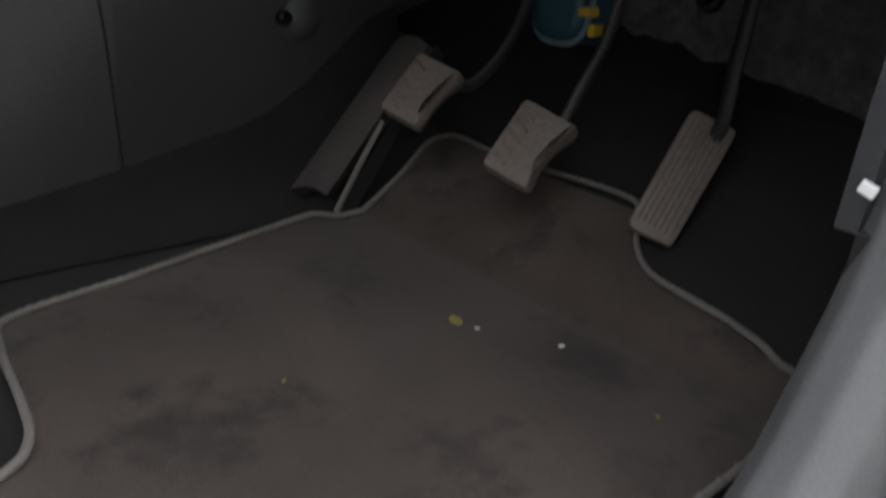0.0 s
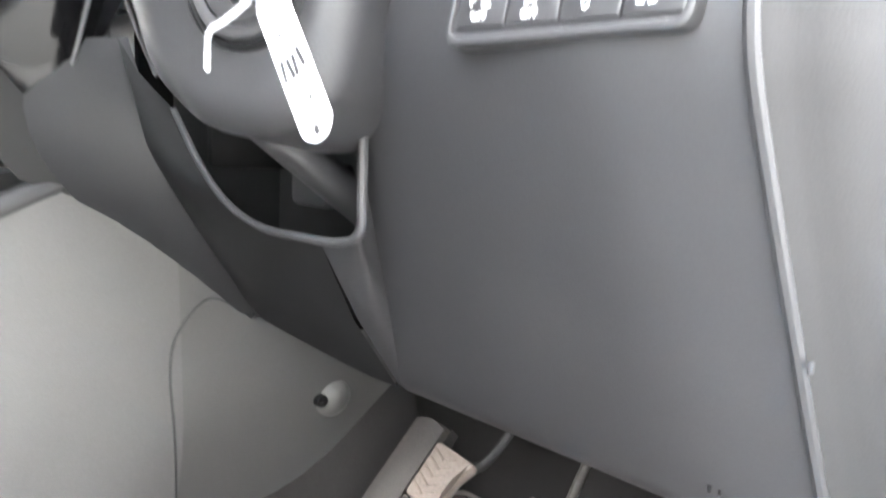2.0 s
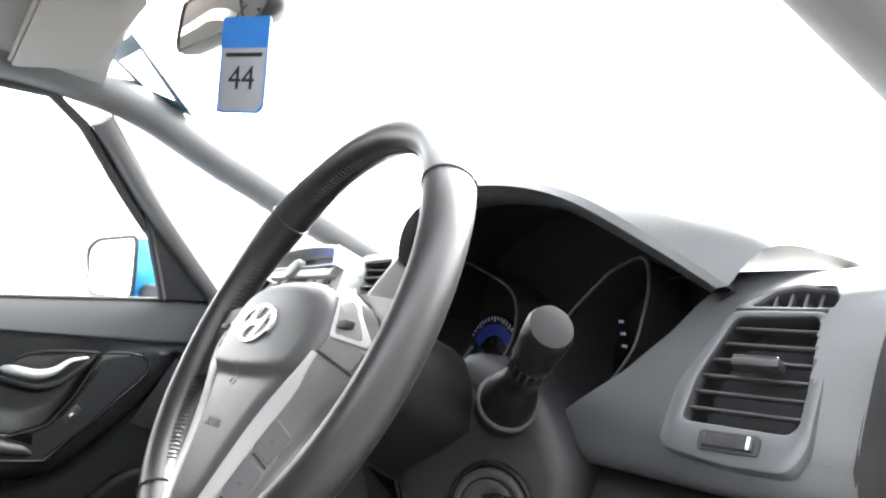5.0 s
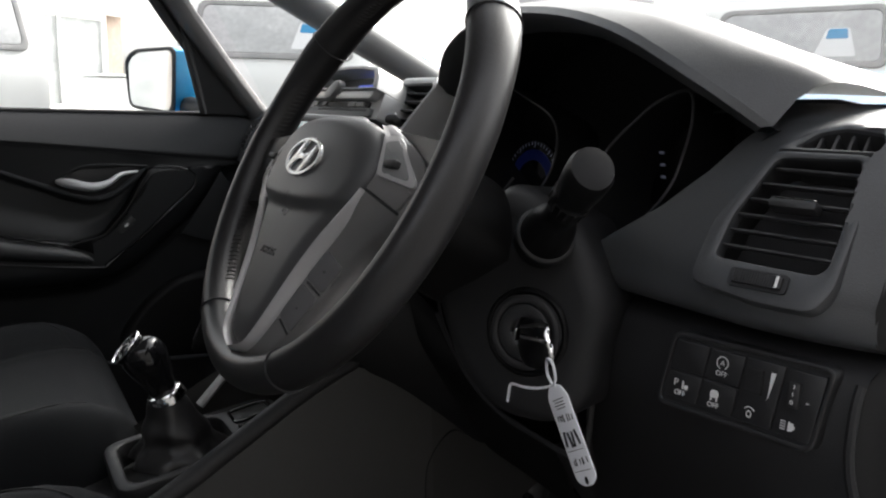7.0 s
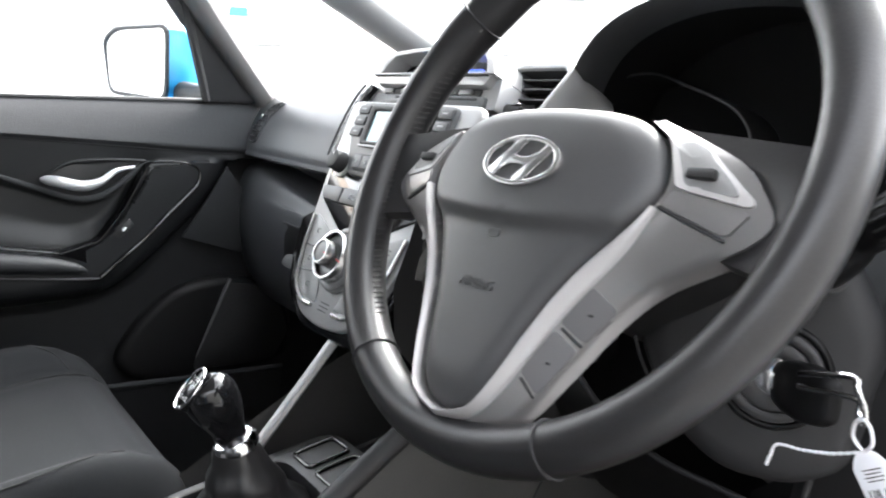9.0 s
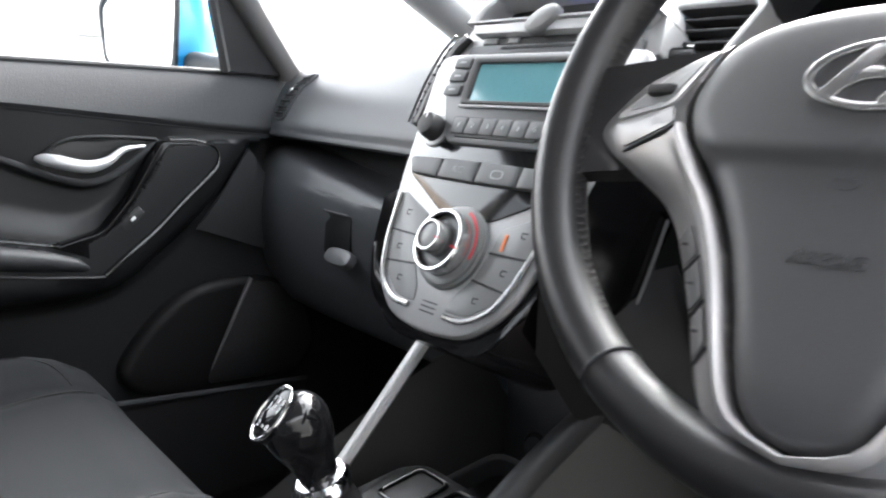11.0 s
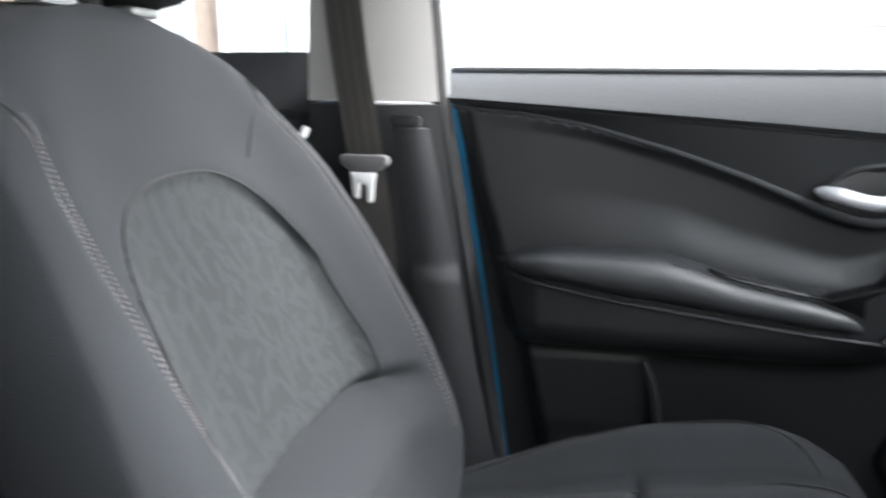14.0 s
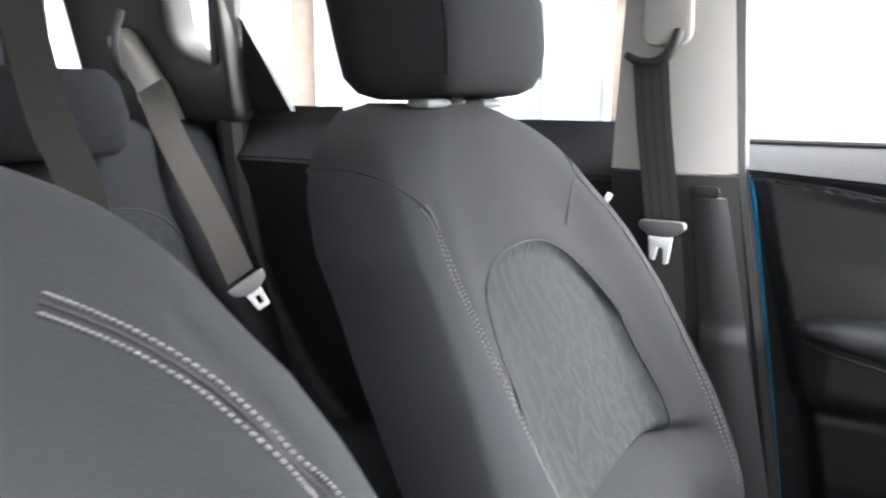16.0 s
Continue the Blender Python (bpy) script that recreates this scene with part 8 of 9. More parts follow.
        qi = rounded([(-1.318, 1.108), (-1.318, 1.36), (-1.424, 1.36), (-1.420, 1.142)], 0.045, 6)
        qm = Matrix(((0, s * -0.17, -s, s * 0.79), (1, 0, 0, 0), (0, 1, -0.17, 0), (0, 0, 0, 1)))
        part("quarter_panel", frame_plate(qo, qi, 0.06, qm, 0.02), M_pillarshade, rear, "quarter panel round a small window, shade in its grey", sharp=60)
        part("rear_side_panel", sheet(lambda u, v, s=s: (s * lerp(0.662, 0.668, v), lerp(-1.12, -1.78, u), lerp(1.055, 0.24, v)), 8, 8), M_softblk, rear, "dark side panel beside the bench", sharp=60)
        part("belt_shroud", tube(catmull([(s * 0.60, -1.44, 1.02), (s * 0.59, -1.47, 1.09), (s * 0.575, -1.52, 1.17)], 5), [0.03] * 5 + [0.026] * 5 + [0.02], 12), M_pillar, rear, "pale grey belt shroud")
        part("door_corner", plate([(-0.02, 0.0), (0.075, 0.0), (0.0, 0.155)], 0.01, frame_at((s * 0.652, -1.290, 1.045), (0, 1, 0), (-s * 0.22, 0, 1)), 0.003), M_softblk, rear, "black rear window corner")
        part("rear_side_glass", sheet(lambda u, v, s=s: (s * lerp(0.68, 0.60, v), lerp(-0.66, -1.24, u), lerp(1.04, 1.41, v)), 4, 4), M_tinted, rear)
        part("quarter_glass", sheet(lambda u, v, s=s: (s * lerp(0.67, 0.61, v), lerp(-1.30, -1.75, u), lerp(1.06, 1.40, v)), 4, 4), M_tinted, rear)
    part("tailgate_trim", sheet(lambda u, v: (lerp(-0.62, 0.62, u), lerp(-1.80, -1.74, v), lerp(0.3, 1.05, v)), 8, 6), M_softblk, rear, "dark tailgate trim")
    for s in (-1, 1):
        part("tailgate_frame", tube(catmull([(s * 0.58, -1.78, 1.0), (s * 0.55, -1.75, 1.2), (s * 0.50, -1.70, 1.42)], 5), 0.05, 10), M_softblk, rear, "dark tailgate frame")
    part("rear_glass", sheet(lambda u, v: (lerp(-0.58, 0.58, u) * lerp(1, 0.9, v), lerp(-1.76, -1.66, v), lerp(1.03, 1.43, v)), 6, 4), M_tinted, rear)
    part("grab_hook", tube(catmull([(-0.53, -1.46, 1.20), (-0.50, -1.44, 1.16), (-0.50, -1.44, 1.12), (-0.53, -1.46, 1.10)], 5), 0.007, 8), M_softblk, rear, "black coat hook")


M_tinted = window_glass("tinted_rear_glass", (0.36, 0.375, 0.38))
# darkened copy of the pillar trim, with the rear cabin's shade in its colour
M_pillarshade = surface("shaded_grey_pillar_trim", (0.036, 0.033, 0.031), 0.6, grain=900, bump=0.15, vary=0.08)
build_rear()


# ---- passenger door ----
door = thing("passenger_door", (-0.70, -0.12, 0.40), "closed passenger door with black trim and silver handle", "car door")
BREAK = [(-0.52, 0.986), (-0.39, 0.977), (-0.26, 0.967), (-0.13, 0.957), (0.0, 0.945), (0.10, 0.936), (0.17, 0.930), (0.30, 0.922)]
WELT = [(-0.52, 0.978), (-0.43, 0.970), (-0.352, 0.957), (-0.255, 0.930), (-0.19, 0.908), (-0.126, 0.883), (-0.083, 0.865), (-0.049, 0.856), (-0.018, 0.861), (0.005, 0.876), (0.030, 0.897), (0.057, 0.916), (0.30, 0.93)]
PAD_TOP = [(-0.50, 0.80), (-0.44, 0.803), (-0.39, 0.815), (-0.25, 0.816), (-0.185, 0.795), (-0.107, 0.782), (-0.068, 0.778), (-0.02, 0.800), (0.012, 0.842), (0.038, 0.885), (0.057, 0.91), (0.30, 0.92)]
BODY_LOW = [(-0.50, 0.700), (-0.43, 0.698), (-0.25, 0.695), (-0.10, 0.695), (-0.035, 0.700), (0.012, 0.720), (0.070, 0.768), (0.110, 0.802), (0.142, 0.834), (0.185, 0.885), (0.20, 0.915), (0.25, 1.00)]
REAR = [(0.34, -0.355), (0.40, -0.372), (0.556, -0.402), (0.676, -0.428), (0.79, -0.460), (0.893, -0.486), (1.02, -0.515)]


def soft(y, pairs, r=0.014):
    """A rounded version of the straight-lined table."""
    return (table(y - r, pairs) + 2 * table(y, pairs) + table(y + r, pairs)) / 4


def body_x(y):
    """The proud body of the trim under and ahead of the arm rest."""
    return table(y, [(-0.50, -0.643), (-0.458, -0.641), (-0.435, -0.626), (-0.40, -0.607), (-0.30, -0.602), (-0.10, -0.600), (-0.03, -0.606), (0.13, -0.630), (0.20, -0.640), (0.40, -0.640)])


def door_x(y, z):
    """How far the trim stands into the cabin at a place on the door."""
    br, we, pad, low = soft(y, BREAK), soft(y, WELT), soft(y, PAD_TOP), soft(y, BODY_LOW, 0.02)
    slope = (soft(y + 0.01, BODY_LOW, 0.02) - soft(y - 0.01, BODY_LOW, 0.02)) / 0.02
    d = (z - low) / math.sqrt(1 + slope * slope)
    if z > we:  # falls back a little from the upper trim to the welt
        x = lerp(-0.650, -0.641, min(1.0, (z - we) / max(0.004, br - we)))
        front = smooth(0.02, 0.10, y)
        return lerp(x, -0.641, front)
    if z > pad:  # hollow between the welt and the arm rest, closed by a curve at the rear
        k = (z - pad) / max(0.004, we - pad)
        rear = smooth(-0.505 + 0.5 * (0.97 - z) * 0.27, -0.275 + 0.5 * (0.97 - z) * 0.27, y)
        ahead = smooth(0.06, 0.0, y)
        deep = (0.014 * smooth(0.0, 0.5, k) - 0.008 * smooth(0.88, 1.0, k)) * ahead
        return lerp(-0.642, -0.640 - deep, rear)
    inner = -0.664 + 0.006 * smooth(0.60, 0.50, z)
    # a lighter panel stands a little proud in the pocket, behind its rib
    inner += 0.005 * smooth(-0.255, -0.272, y) * smooth(0.575, 0.60, z) * smooth(0.690, 0.676, z)
    # round the proud body under into the pocket
    if d > 0.0:
        return lerp(inner + 0.004, body_x(y), math.sqrt(max(0.0, 1 - (1 - min(1.0, d / 0.042)) ** 2)))
    return inner + 0.004 * smooth(-0.02, 0.0, d)


def build_door():
    def top(u, v):
        y = lerp(-0.515, 0.292, u)
        b = soft(y, BREAK)
        z = lerp(1.018, b, v)
        return (lerp(-0.684, -0.630, v ** 0.70) - 0.010 * smooth(0.88, 1.0, v) ** 2, y, z)
    part("upper_trim", sheet(top, 40, 22), M_doortop, door, "grained dark grey upper door trim", sharp=60)
    part("trim_joint", tube([(-0.643, y, soft(y, BREAK) - 0.001) for y in [lerp(-0.513, 0.29, k / 40) for k in range(41)]], 0.003, 6), M_ink, door, "dark joint under the upper trim")
    part("window_seal", tube([(-0.681, -0.515, 1.019), (-0.681, 0.16, 1.017), (-0.683, 0.27, 1.014)], 0.0045, 8), M_softblk, door, "black rubber window seal")

    def panel(u, v):
        z = lerp(0.988, 0.34, v)
        y = lerp(table(z, REAR), lerp(0.30, 0.42, smooth(0.90, 0.84, z)), u)
        z = min(z, soft(y, BREAK) + 0.002)
        turn = 0.022 * smooth(0.022, 0.0, u * 0.8)  # the rear edge rolls back towards the shut face
        return (door_x(y, z) - turn, y, z)
    part("door_panel", sheet(panel, 190, 190), M_doorpanel, door, "plain dark grey door panel", sharp=60)
    # raised welt sweeping down and round the handle cup
    w = [(-0.648 + 0.004 * smooth(-0.2, 0.0, y), y, soft(y, WELT) + 0.001) for y in [lerp(-0.505, 0.055, k / 80) for k in range(81)]]
    # the lighter trim colour paints the highlight that runs along the welt
    part("welt", tube(w, [lerp(0.0030, 0.0058, smooth(0.3, 0.9, k / 80)) for k in range(81)], 10), M_doortop, door, "raised edge sweeping down to the handle cup", sharp=70)
    part("inner_shell", sheet(lambda u, v: (-0.722, lerp(table(lerp(1.0, 0.30, v), REAR) + 0.012, 0.40, u), lerp(1.0, 0.30, v)), 6, 8, -0.03), M_blue, door, "blue painted door shell")
    g = part("window_pane", sheet(lambda u, v: (lerp(-0.69, -0.60, v), lerp(-0.52, lerp(0.25, -0.02, v), u), lerp(1.0, 1.40, v)), 8, 6), M_glass, door)
    g.visible_shadow = False
    # padded arm rest, blunt at the rear and drawn to a point where it meets the switch trim
    tops = [(-0.440, 0.803), (-0.425, 0.813), (-0.390, 0.8195), (-0.322, 0.8215), (-0.262, 0.820), (-0.222, 0.809), (-0.185, 0.797), (-0.107, 0.783), (-0.068, 0.769), (-0.046, 0.752), (-0.034, 0.741)]
    lows = [(-0.440, 0.797), (-0.418, 0.789), (-0.321, 0.772), (-0.183, 0.755), (-0.115, 0.747), (-0.034, 0.7385)]
    rings = []
    for k in range(49):
        y = lerp(-0.440, -0.034, (1 - math.cos(math.pi * k / 48)) / 2)
        zt, zb = soft(y, tops, 0.004), soft(y, lows, 0.004)
        w = table(y, [(-0.44, 0.018), (-0.425, 0.046), (-0.39, 0.062), (-0.30, 0.070), (-0.12, 0.068), (-0.07, 0.060), (-0.034, 0.040)])
        rings.append([(-0.655 + w * (0.10 if math.cos(a) < -0.1 else 1.0) * math.copysign(abs(math.cos(a)) ** 0.55, math.cos(a)), y, (zt + zb) / 2 + (zt - zb) / 2 * math.copysign(abs(math.sin(a)) ** 0.75, math.sin(a))) for a in (2 * math.pi * j / 32 for j in range(32))])
    arm = part("armrest", loft(rings), M_armrest, door, "padded black armrest", sharp=70)
    part("pad_joint", tube([(body_x(y) + 0.003, y, soft(y, lows, 0.004) - 0.003) for y in [lerp(-0.43, -0.036, k / 30) for k in range(31)]], 0.0022, 6), M_ink, arm, "dark joint below the pad")
    part("grip_lip", tube(catmull([(-0.606, -0.215, 0.808), (-0.602, -0.185, 0.799), (-0.600, -0.107, 0.785), (-0.606, -0.075, 0.777)], 5), 0.0024, 8), M_gloss, door, "gloss edge of the pull grip")
    # gloss switch trim running down to the arm rest, its plane following the body
    fm = frame_at((-0.633, 0.13, 0.0), (-0.155, 1, 0), (0, 0, 1))

    def on_trim(y, z, lift=0.0):
        return fm @ Vector(((y - 0.13) * 1.012, z, lift))
    sw = [((y - 0.13) * 1.012, z) for y, z in rounded([(0.052, 0.917), (0.102, 0.914), (0.133, 0.902), (0.133, 0.884), (0.118, 0.867), (0.078, 0.833), (0.036, 0.796), (-0.002, 0.768), (-0.036, 0.741), (-0.064, 0.767), (-0.100, 0.781), (-0.034, 0.797), (0.006, 0.842), (0.034, 0.888)], 0.010)]
    trim = part("switch_trim", plate(sw, 0.022, fm @ pose(0, 0, 0.0005), 0.003), M_piano, door, "gloss black switch trim")
    edge = catmull([on_trim(y, z, 0.003) for y, z in [(0.060, 0.919), (0.104, 0.917), (0.134, 0.904), (0.1355, 0.884), (0.120, 0.866), (0.079, 0.831), (0.037, 0.793), (-0.001, 0.765), (-0.036, 0.738)]], 6)
    part("trim_edge", tube(edge, [lerp(0.0022, 0.0055, smooth(0.25, 0.45, k / (len(edge) - 1))) for k in range(len(edge))], 10, flat=0.7), M_gloss, trim, "gloss bevelled edge")
    part("window_switch", box((0.006, 0.036, 0.014), (0, 0, 0), 0.0025, Matrix.Translation(on_trim(0.004, 0.812, 0.002)) @ pose(0, 0, 0, 42)), M_softblk, trim, "black window switch")
    part("switch_light", box((0.002, 0.008, 0.004), (0, 0, 0), 0.0008, Matrix.Translation(on_trim(0.004, 0.812, 0.006)) @ pose(0, 0, 0, 42), 1), M_print, trim, "small pale mark")
    # handle cup and silver pull
    cup = rounded([(-0.106, 0.889), (-0.080, 0.910), (-0.050, 0.919), (0.048, 0.918), (0.028, 0.896), (0.004, 0.876), (-0.018, 0.864), (-0.049, 0.859), (-0.083, 0.869)], 0.012)
    part("handle_cup", plate(cup, 0.004, Matrix(((0, 0, 1, -0.6445), (1, 0, 0, 0), (0, 1, 0, 0), (0, 0, 0, 1))), 0.001), M_cup, door, "dark handle cup")
    part("cup_brow", tube(catmull([(-0.641, y, z) for y, z in [(-0.106, 0.890), (-0.080, 0.911), (-0.050, 0.920), (0.0, 0.921), (0.050, 0.918)]], 5), 0.0028, 8), M_doorpanel, door, "rounded brow over the handle cup")
    mid = [(-0.108, 0.8935), (-0.086, 0.890), (-0.050, 0.8825), (-0.022, 0.889), (0.002, 0.9045), (0.033, 0.909)]
    h = catmull([(-0.637 + 0.014 * math.sin(math.pi * k / 5), y, z) for k, (y, z) in enumerate(mid)], 7)
    hw = [table(k / (len(h) - 1), [(0.0, 0.0025), (0.10, 0.0075), (0.22, 0.0090), (0.45, 0.0085), (0.65, 0.0060), (0.85, 0.0036), (1.0, 0.0020)]) for k in range(len(h))]
    part("handle", tube(h, hw, 14, flat=0.85, up=(1, 0, 0)), M_pull, door, "silver inner door handle", sharp=70)
    # front panel towards the dash, speaker pod with its mesh and ridge
    # lighter than the door panel: light from ahead is put into its colour
    part("front_panel", sheet(lambda u, v: (lerp(-0.652, -0.640, v) + 0.006 * math.sin(math.pi * v), lerp(lerp(0.112, 0.190, v), lerp(0.275, 0.262, v), u), lerp(lerp(0.784, 0.727, u), lerp(0.905, 0.80, u), v)), 12, 10, -0.006), M_doortop, door, "plain front panel of the door trim", sharp=60)
    ym = Matrix(((0, 0, 1, 0), (1, 0, 0, 0), (0, 1, 0, 0), (0, 0, 0, 1)))
    pod = [(p.x, p.y) for p in catmull([(-0.008, 0.572, 0), (0.022, 0.635, 0), (0.088, 0.690, 0), (0.160, 0.706, 0), (0.235, 0.698, 0), (0.292, 0.660, 0), (0.312, 0.590, 0), (0.27, 0.535, 0), (0.06, 0.530, 0)], 6, closed=True)]
    part("speaker_pod", plate(pod, 0.03, Matrix.Translation((-0.640, 0, 0)) @ ym, 0.016, 5), M_barrel, door, "rounded black speaker pod", sharp=60)
    grille = rounded([(0.184, 0.700), (0.128, 0.575), (0.118, 0.545), (0.268, 0.538), (0.302, 0.590), (0.284, 0.655), (0.235, 0.692)], 0.012)
    mesh = part("speaker_grille", plate(grille, 0.012, Matrix.Translation((-0.634, 0, 0)) @ ym, 0.004), M_speaker, door, "black speaker grille")
    part("speaker_edge", tube([(-0.631, 0.188, 0.706), (-0.629, 0.158, 0.645), (-0.630, 0.122, 0.570)], [0.0036, 0.0026, 0.0012], 8), M_btn, mesh, "thin grey ridge beside the speaker")
    part("pocket_rib", tube(catmull([(-0.650, -0.275, 0.684), (-0.648, -0.262, 0.655), (-0.650, -0.254, 0.60), (-0.654, -0.250, 0.54)], 5), 0.005, 8), M_hard, door, "moulded pocket rib")
    part("pocket_wall", sheet(lambda u, v: (lerp(-0.618, -0.640, v) + 0.01 * math.sin(math.pi * u), lerp(-0.40, 0.28, u), lerp(0.548 - 0.016 * u, 0.36, v)), 20, 6), M_hard, door, "black door pocket wall")
    part("pocket_lip", tube([(-0.618, -0.40, 0.556), (-0.609, -0.1, 0.555), (-0.609, 0.10, 0.543), (-0.618, 0.28, 0.530)], 0.005, 8), M_doortop, door, "pocket top edge")
    # black corner triangle by the mirror
    part("corner_cover", plate(rounded([(0.120, 1.20), (0.168, 1.017), (0.275, 1.014)], 0.006), 0.012, Matrix(((0, 0.10, 1, -0.676), (1, 0, 0, 0), (0, 1, 0, 0), (0, 0, 0, 1))) @ pose(0, 0, -0.09), 0.003), M_hard, door, "black mirror corner cover")
    part("corner_bar", tube([(-0.668, 0.166, 1.018), (-0.645, 0.122, 1.19)], 0.008, 8), M_softblk, door, "black frame bar")


M_armrest = surface("soft_black_armrest_vinyl", (0.021, 0.0222, 0.0243), 0.5, grain=900, bump=0.25, vary=0.12, kind="leather")
M_cup = surface("matt_black_cup_plastic", (0.012, 0.012, 0.013), 0.45, grain=900, bump=0.1, vary=0.1)
M_pull = surface("silver_handle_paint", (0.62, 0.63, 0.65), 0.34, metal=0.55, grain=1500, bump=0.02, vary=0.04)
build_door()


def build_mirror():
    mir = thing("door_mirror", (-0.85, 0.16, 1.02), "blue door mirror with black surround outside the window", "door mirror")
    m = frame_at((-0.86, 0.105, 1.083), (0.93, 0.36, 0.0), (0, 0, 1))
    out = rounded([(-0.100, 0.045), (-0.085, -0.060), (0.085, -0.072), (0.095, 0.068), (-0.06, 0.066)], 0.022)
    part("shell", loft([[m @ Vector((x * g, y * g, z)) for x, y in out] for g, z in ((1.0, 0.0), (1.03, -0.03), (0.95, -0.08), (0.70, -0.115), (0.3, -0.125))]), M_blue, mir, "glossy blue shell", sharp=60)
    part("surround", frame_plate([(x * 1.0, y * 1.0) for x, y in out], [(x * 0.90, y * 0.88) for x, y in out], 0.02, m @ pose(0, 0, 0.006), 0.004), M_hard, mir, "black surround")
    part("glass", plate([(x * 0.90, y * 0.88) for x, y in out], 0.003, m @ pose(0, 0, 0.0035, -2, 0, 0)), M_mirror, mir, "mirror glass")
    part("foot", tube([(-0.80, 0.16, 1.03), (-0.72, 0.20, 1.02)], 0.022, 12), M_hard, mir, "black mirror foot")


build_mirror()


# ---- outside: tarmac, caravans, parked cars, sales building ----
M_tarmac = surface("worn_tarmac", (0.10, 0.10, 0.098), 0.9, grain=120, bump=0.6, vary=0.3, stain=0.5)
M_vanwhite = surface("white_caravan_skin", (0.78, 0.78, 0.76), 0.4, grain=30, bump=0.05, vary=0.05, stain=1.5)
# tinted glass painted mid grey, with the haze and bloom in its colour
M_vanhaze = surface("hazed_tinted_window", (0.46, 0.46, 0.46), 0.12, grain=20, bump=0.0, vary=0.2)
M_vangrey = surface("grey_caravan_panel", (0.28, 0.275, 0.27), 0.4, grain=60, bump=0.05)
M_brick = surface("orange_brick", (0.50, 0.40, 0.33), 0.9, grain=14, bump=0.4, vary=0.25, stain=3)
M_tyre = surface("tyre_rubber", (0.02, 0.02, 0.02), 0.85, grain=80, bump=0.4)
M_grass = surface("grass_bank", (0.08, 0.13, 0.035), 0.95, grain=40, bump=1.0, vary=0.5, stain=2)
tagged(part("ground", sheet(lambda u, v: (lerp(-600, 600, u), lerp(-600, 600, v), 0.0), 24, 24), M_tarmac), "grey tarmac car park", "ground", kind="structure")


def build_caravan(at, heading, width=2.25, length=5.6, height=2.58, dark_brow=False, pane=1.0):
    van = thing("caravan", (0, 0, 0), "white touring caravan with tinted front window", "caravan", "parked caravans")
    # local: front face at y = 0 looking to -y
    prof = [(0.30, 0.45), (0.10, 0.75), (0.02, 1.25), (0.10, 1.60), (0.30, 2.15), (0.62, 2.45), (1.0, height), (length - 0.4, height), (length, 2.3), (length, 0.45)]
    line = [(p.x, p.y) for p in catmull([(y, z, 0) for y, z in prof], 4)]
    rings = []
    for x, g in ((-width / 2, 0.90), (-width / 2 + 0.03, 0.97), (-width / 2 + 0.12, 1.0), (width / 2 - 0.12, 1.0), (width / 2 - 0.03, 0.97), (width / 2, 0.90)):
        c = (length / 2, 1.5)
        rings.append([(x, c[0] + (y - c[0]) * lerp(1, g, 0.35), c[1] + (z - c[1]) * lerp(1, g, 0.5)) for y, z in line])
    part("body", loft(rings), M_vanwhite, van, "white panelled body")
    slope = frame_at((0, 0.175, 1.86), (1, 0, 0), (0, 0.20, 0.55))
    win = part("front_window", plate(rounded([(-0.86 * pane, -0.28), (0.86 * pane, -0.28), (0.80 * pane, 0.30), (-0.80 * pane, 0.30)], 0.10), 0.04, slope @ pose(0, 0, 0.02), 0.02), M_vanhaze, van, "tinted front window, haze lightening its colour")
    part("window_rim", frame_plate(rounded([(-0.93 * pane, -0.34), (0.93 * pane, -0.34), (0.86 * pane, 0.36), (-0.86 * pane, 0.36)], 0.12), rounded([(-0.86 * pane, -0.28), (0.86 * pane, -0.28), (0.80 * pane, 0.30), (-0.80 * pane, 0.30)], 0.10), 0.03, slope @ pose(0, 0, 0.02), 0.008), M_vangrey, van)
    if not dark_brow:
        part("notice", plate(rounded([(0.20, -0.22), (0.62, -0.22), (0.52, 0.10), (0.30, 0.10)], 0.03), 0.004, slope @ pose(0, 0, 0.026)), M_print, win, "pale notice in the window")
        part("notice_patch", plate(rounded([(0.30, -0.02), (0.52, -0.02), (0.50, 0.09), (0.32, 0.09)], 0.02), 0.003, slope @ pose(0, 0, 0.029)), M_blue, win, "blue patch")
    if dark_brow:
        brow = frame_at((0, 0.46, 2.33), (1, 0, 0), (0, 0.42, 0.34))
        part("brow_panel", plate(rounded([(-0.95, -0.20), (0.95, -0.20), (0.90, 0.22), (-0.90, 0.22)], 0.08), 0.05, brow @ pose(0, 0, 0.05), 0.03), M_vangrey, van, "dark grey upper front panel")
        part("brow_sign", box((0.42, 0.10, 0.01), (0.0, -0.12, 0.055), 0.004, brow, 1), M_print, van, "plain white sign bar")
    part("gas_locker", box((1.2, 0.30, 0.42), (0, 0.12, 0.72), 0.08), M_vanwhite, van)
    part("hitch", tube([(0, 0.2, 0.5), (0, -0.9, 0.45)], 0.05, 8), M_vangrey, van, "grey hitch bar")
    for s in (-1, 1):
        part("side_window", box((0.02, 1.3, 0.55), (s * (width / 2 - 0.005), 1.6, 1.75), 0.008), M_vanhaze, van, "tinted side window, haze lightening its colour")
        part("wheel", disc(0.32, 0.2, frame_at((s * (width / 2 - 0.02), 3.0, 0.32), (0, s * 1, 0), (0, 0, 1)), 28, 0.03), M_tyre, van, "black tyre")
        part("front_lamp", disc(0.06, 0.03, frame_at((s * 0.95, 0.08, 0.85), (1, 0, 0), (0, 0, 1)), 20, 0.01), M_print, van)
    van.matrix_world = pose(at[0], at[1], 0, 0, 0, heading)
    return van


van = build_caravan((-4.1, 7.0), 0)


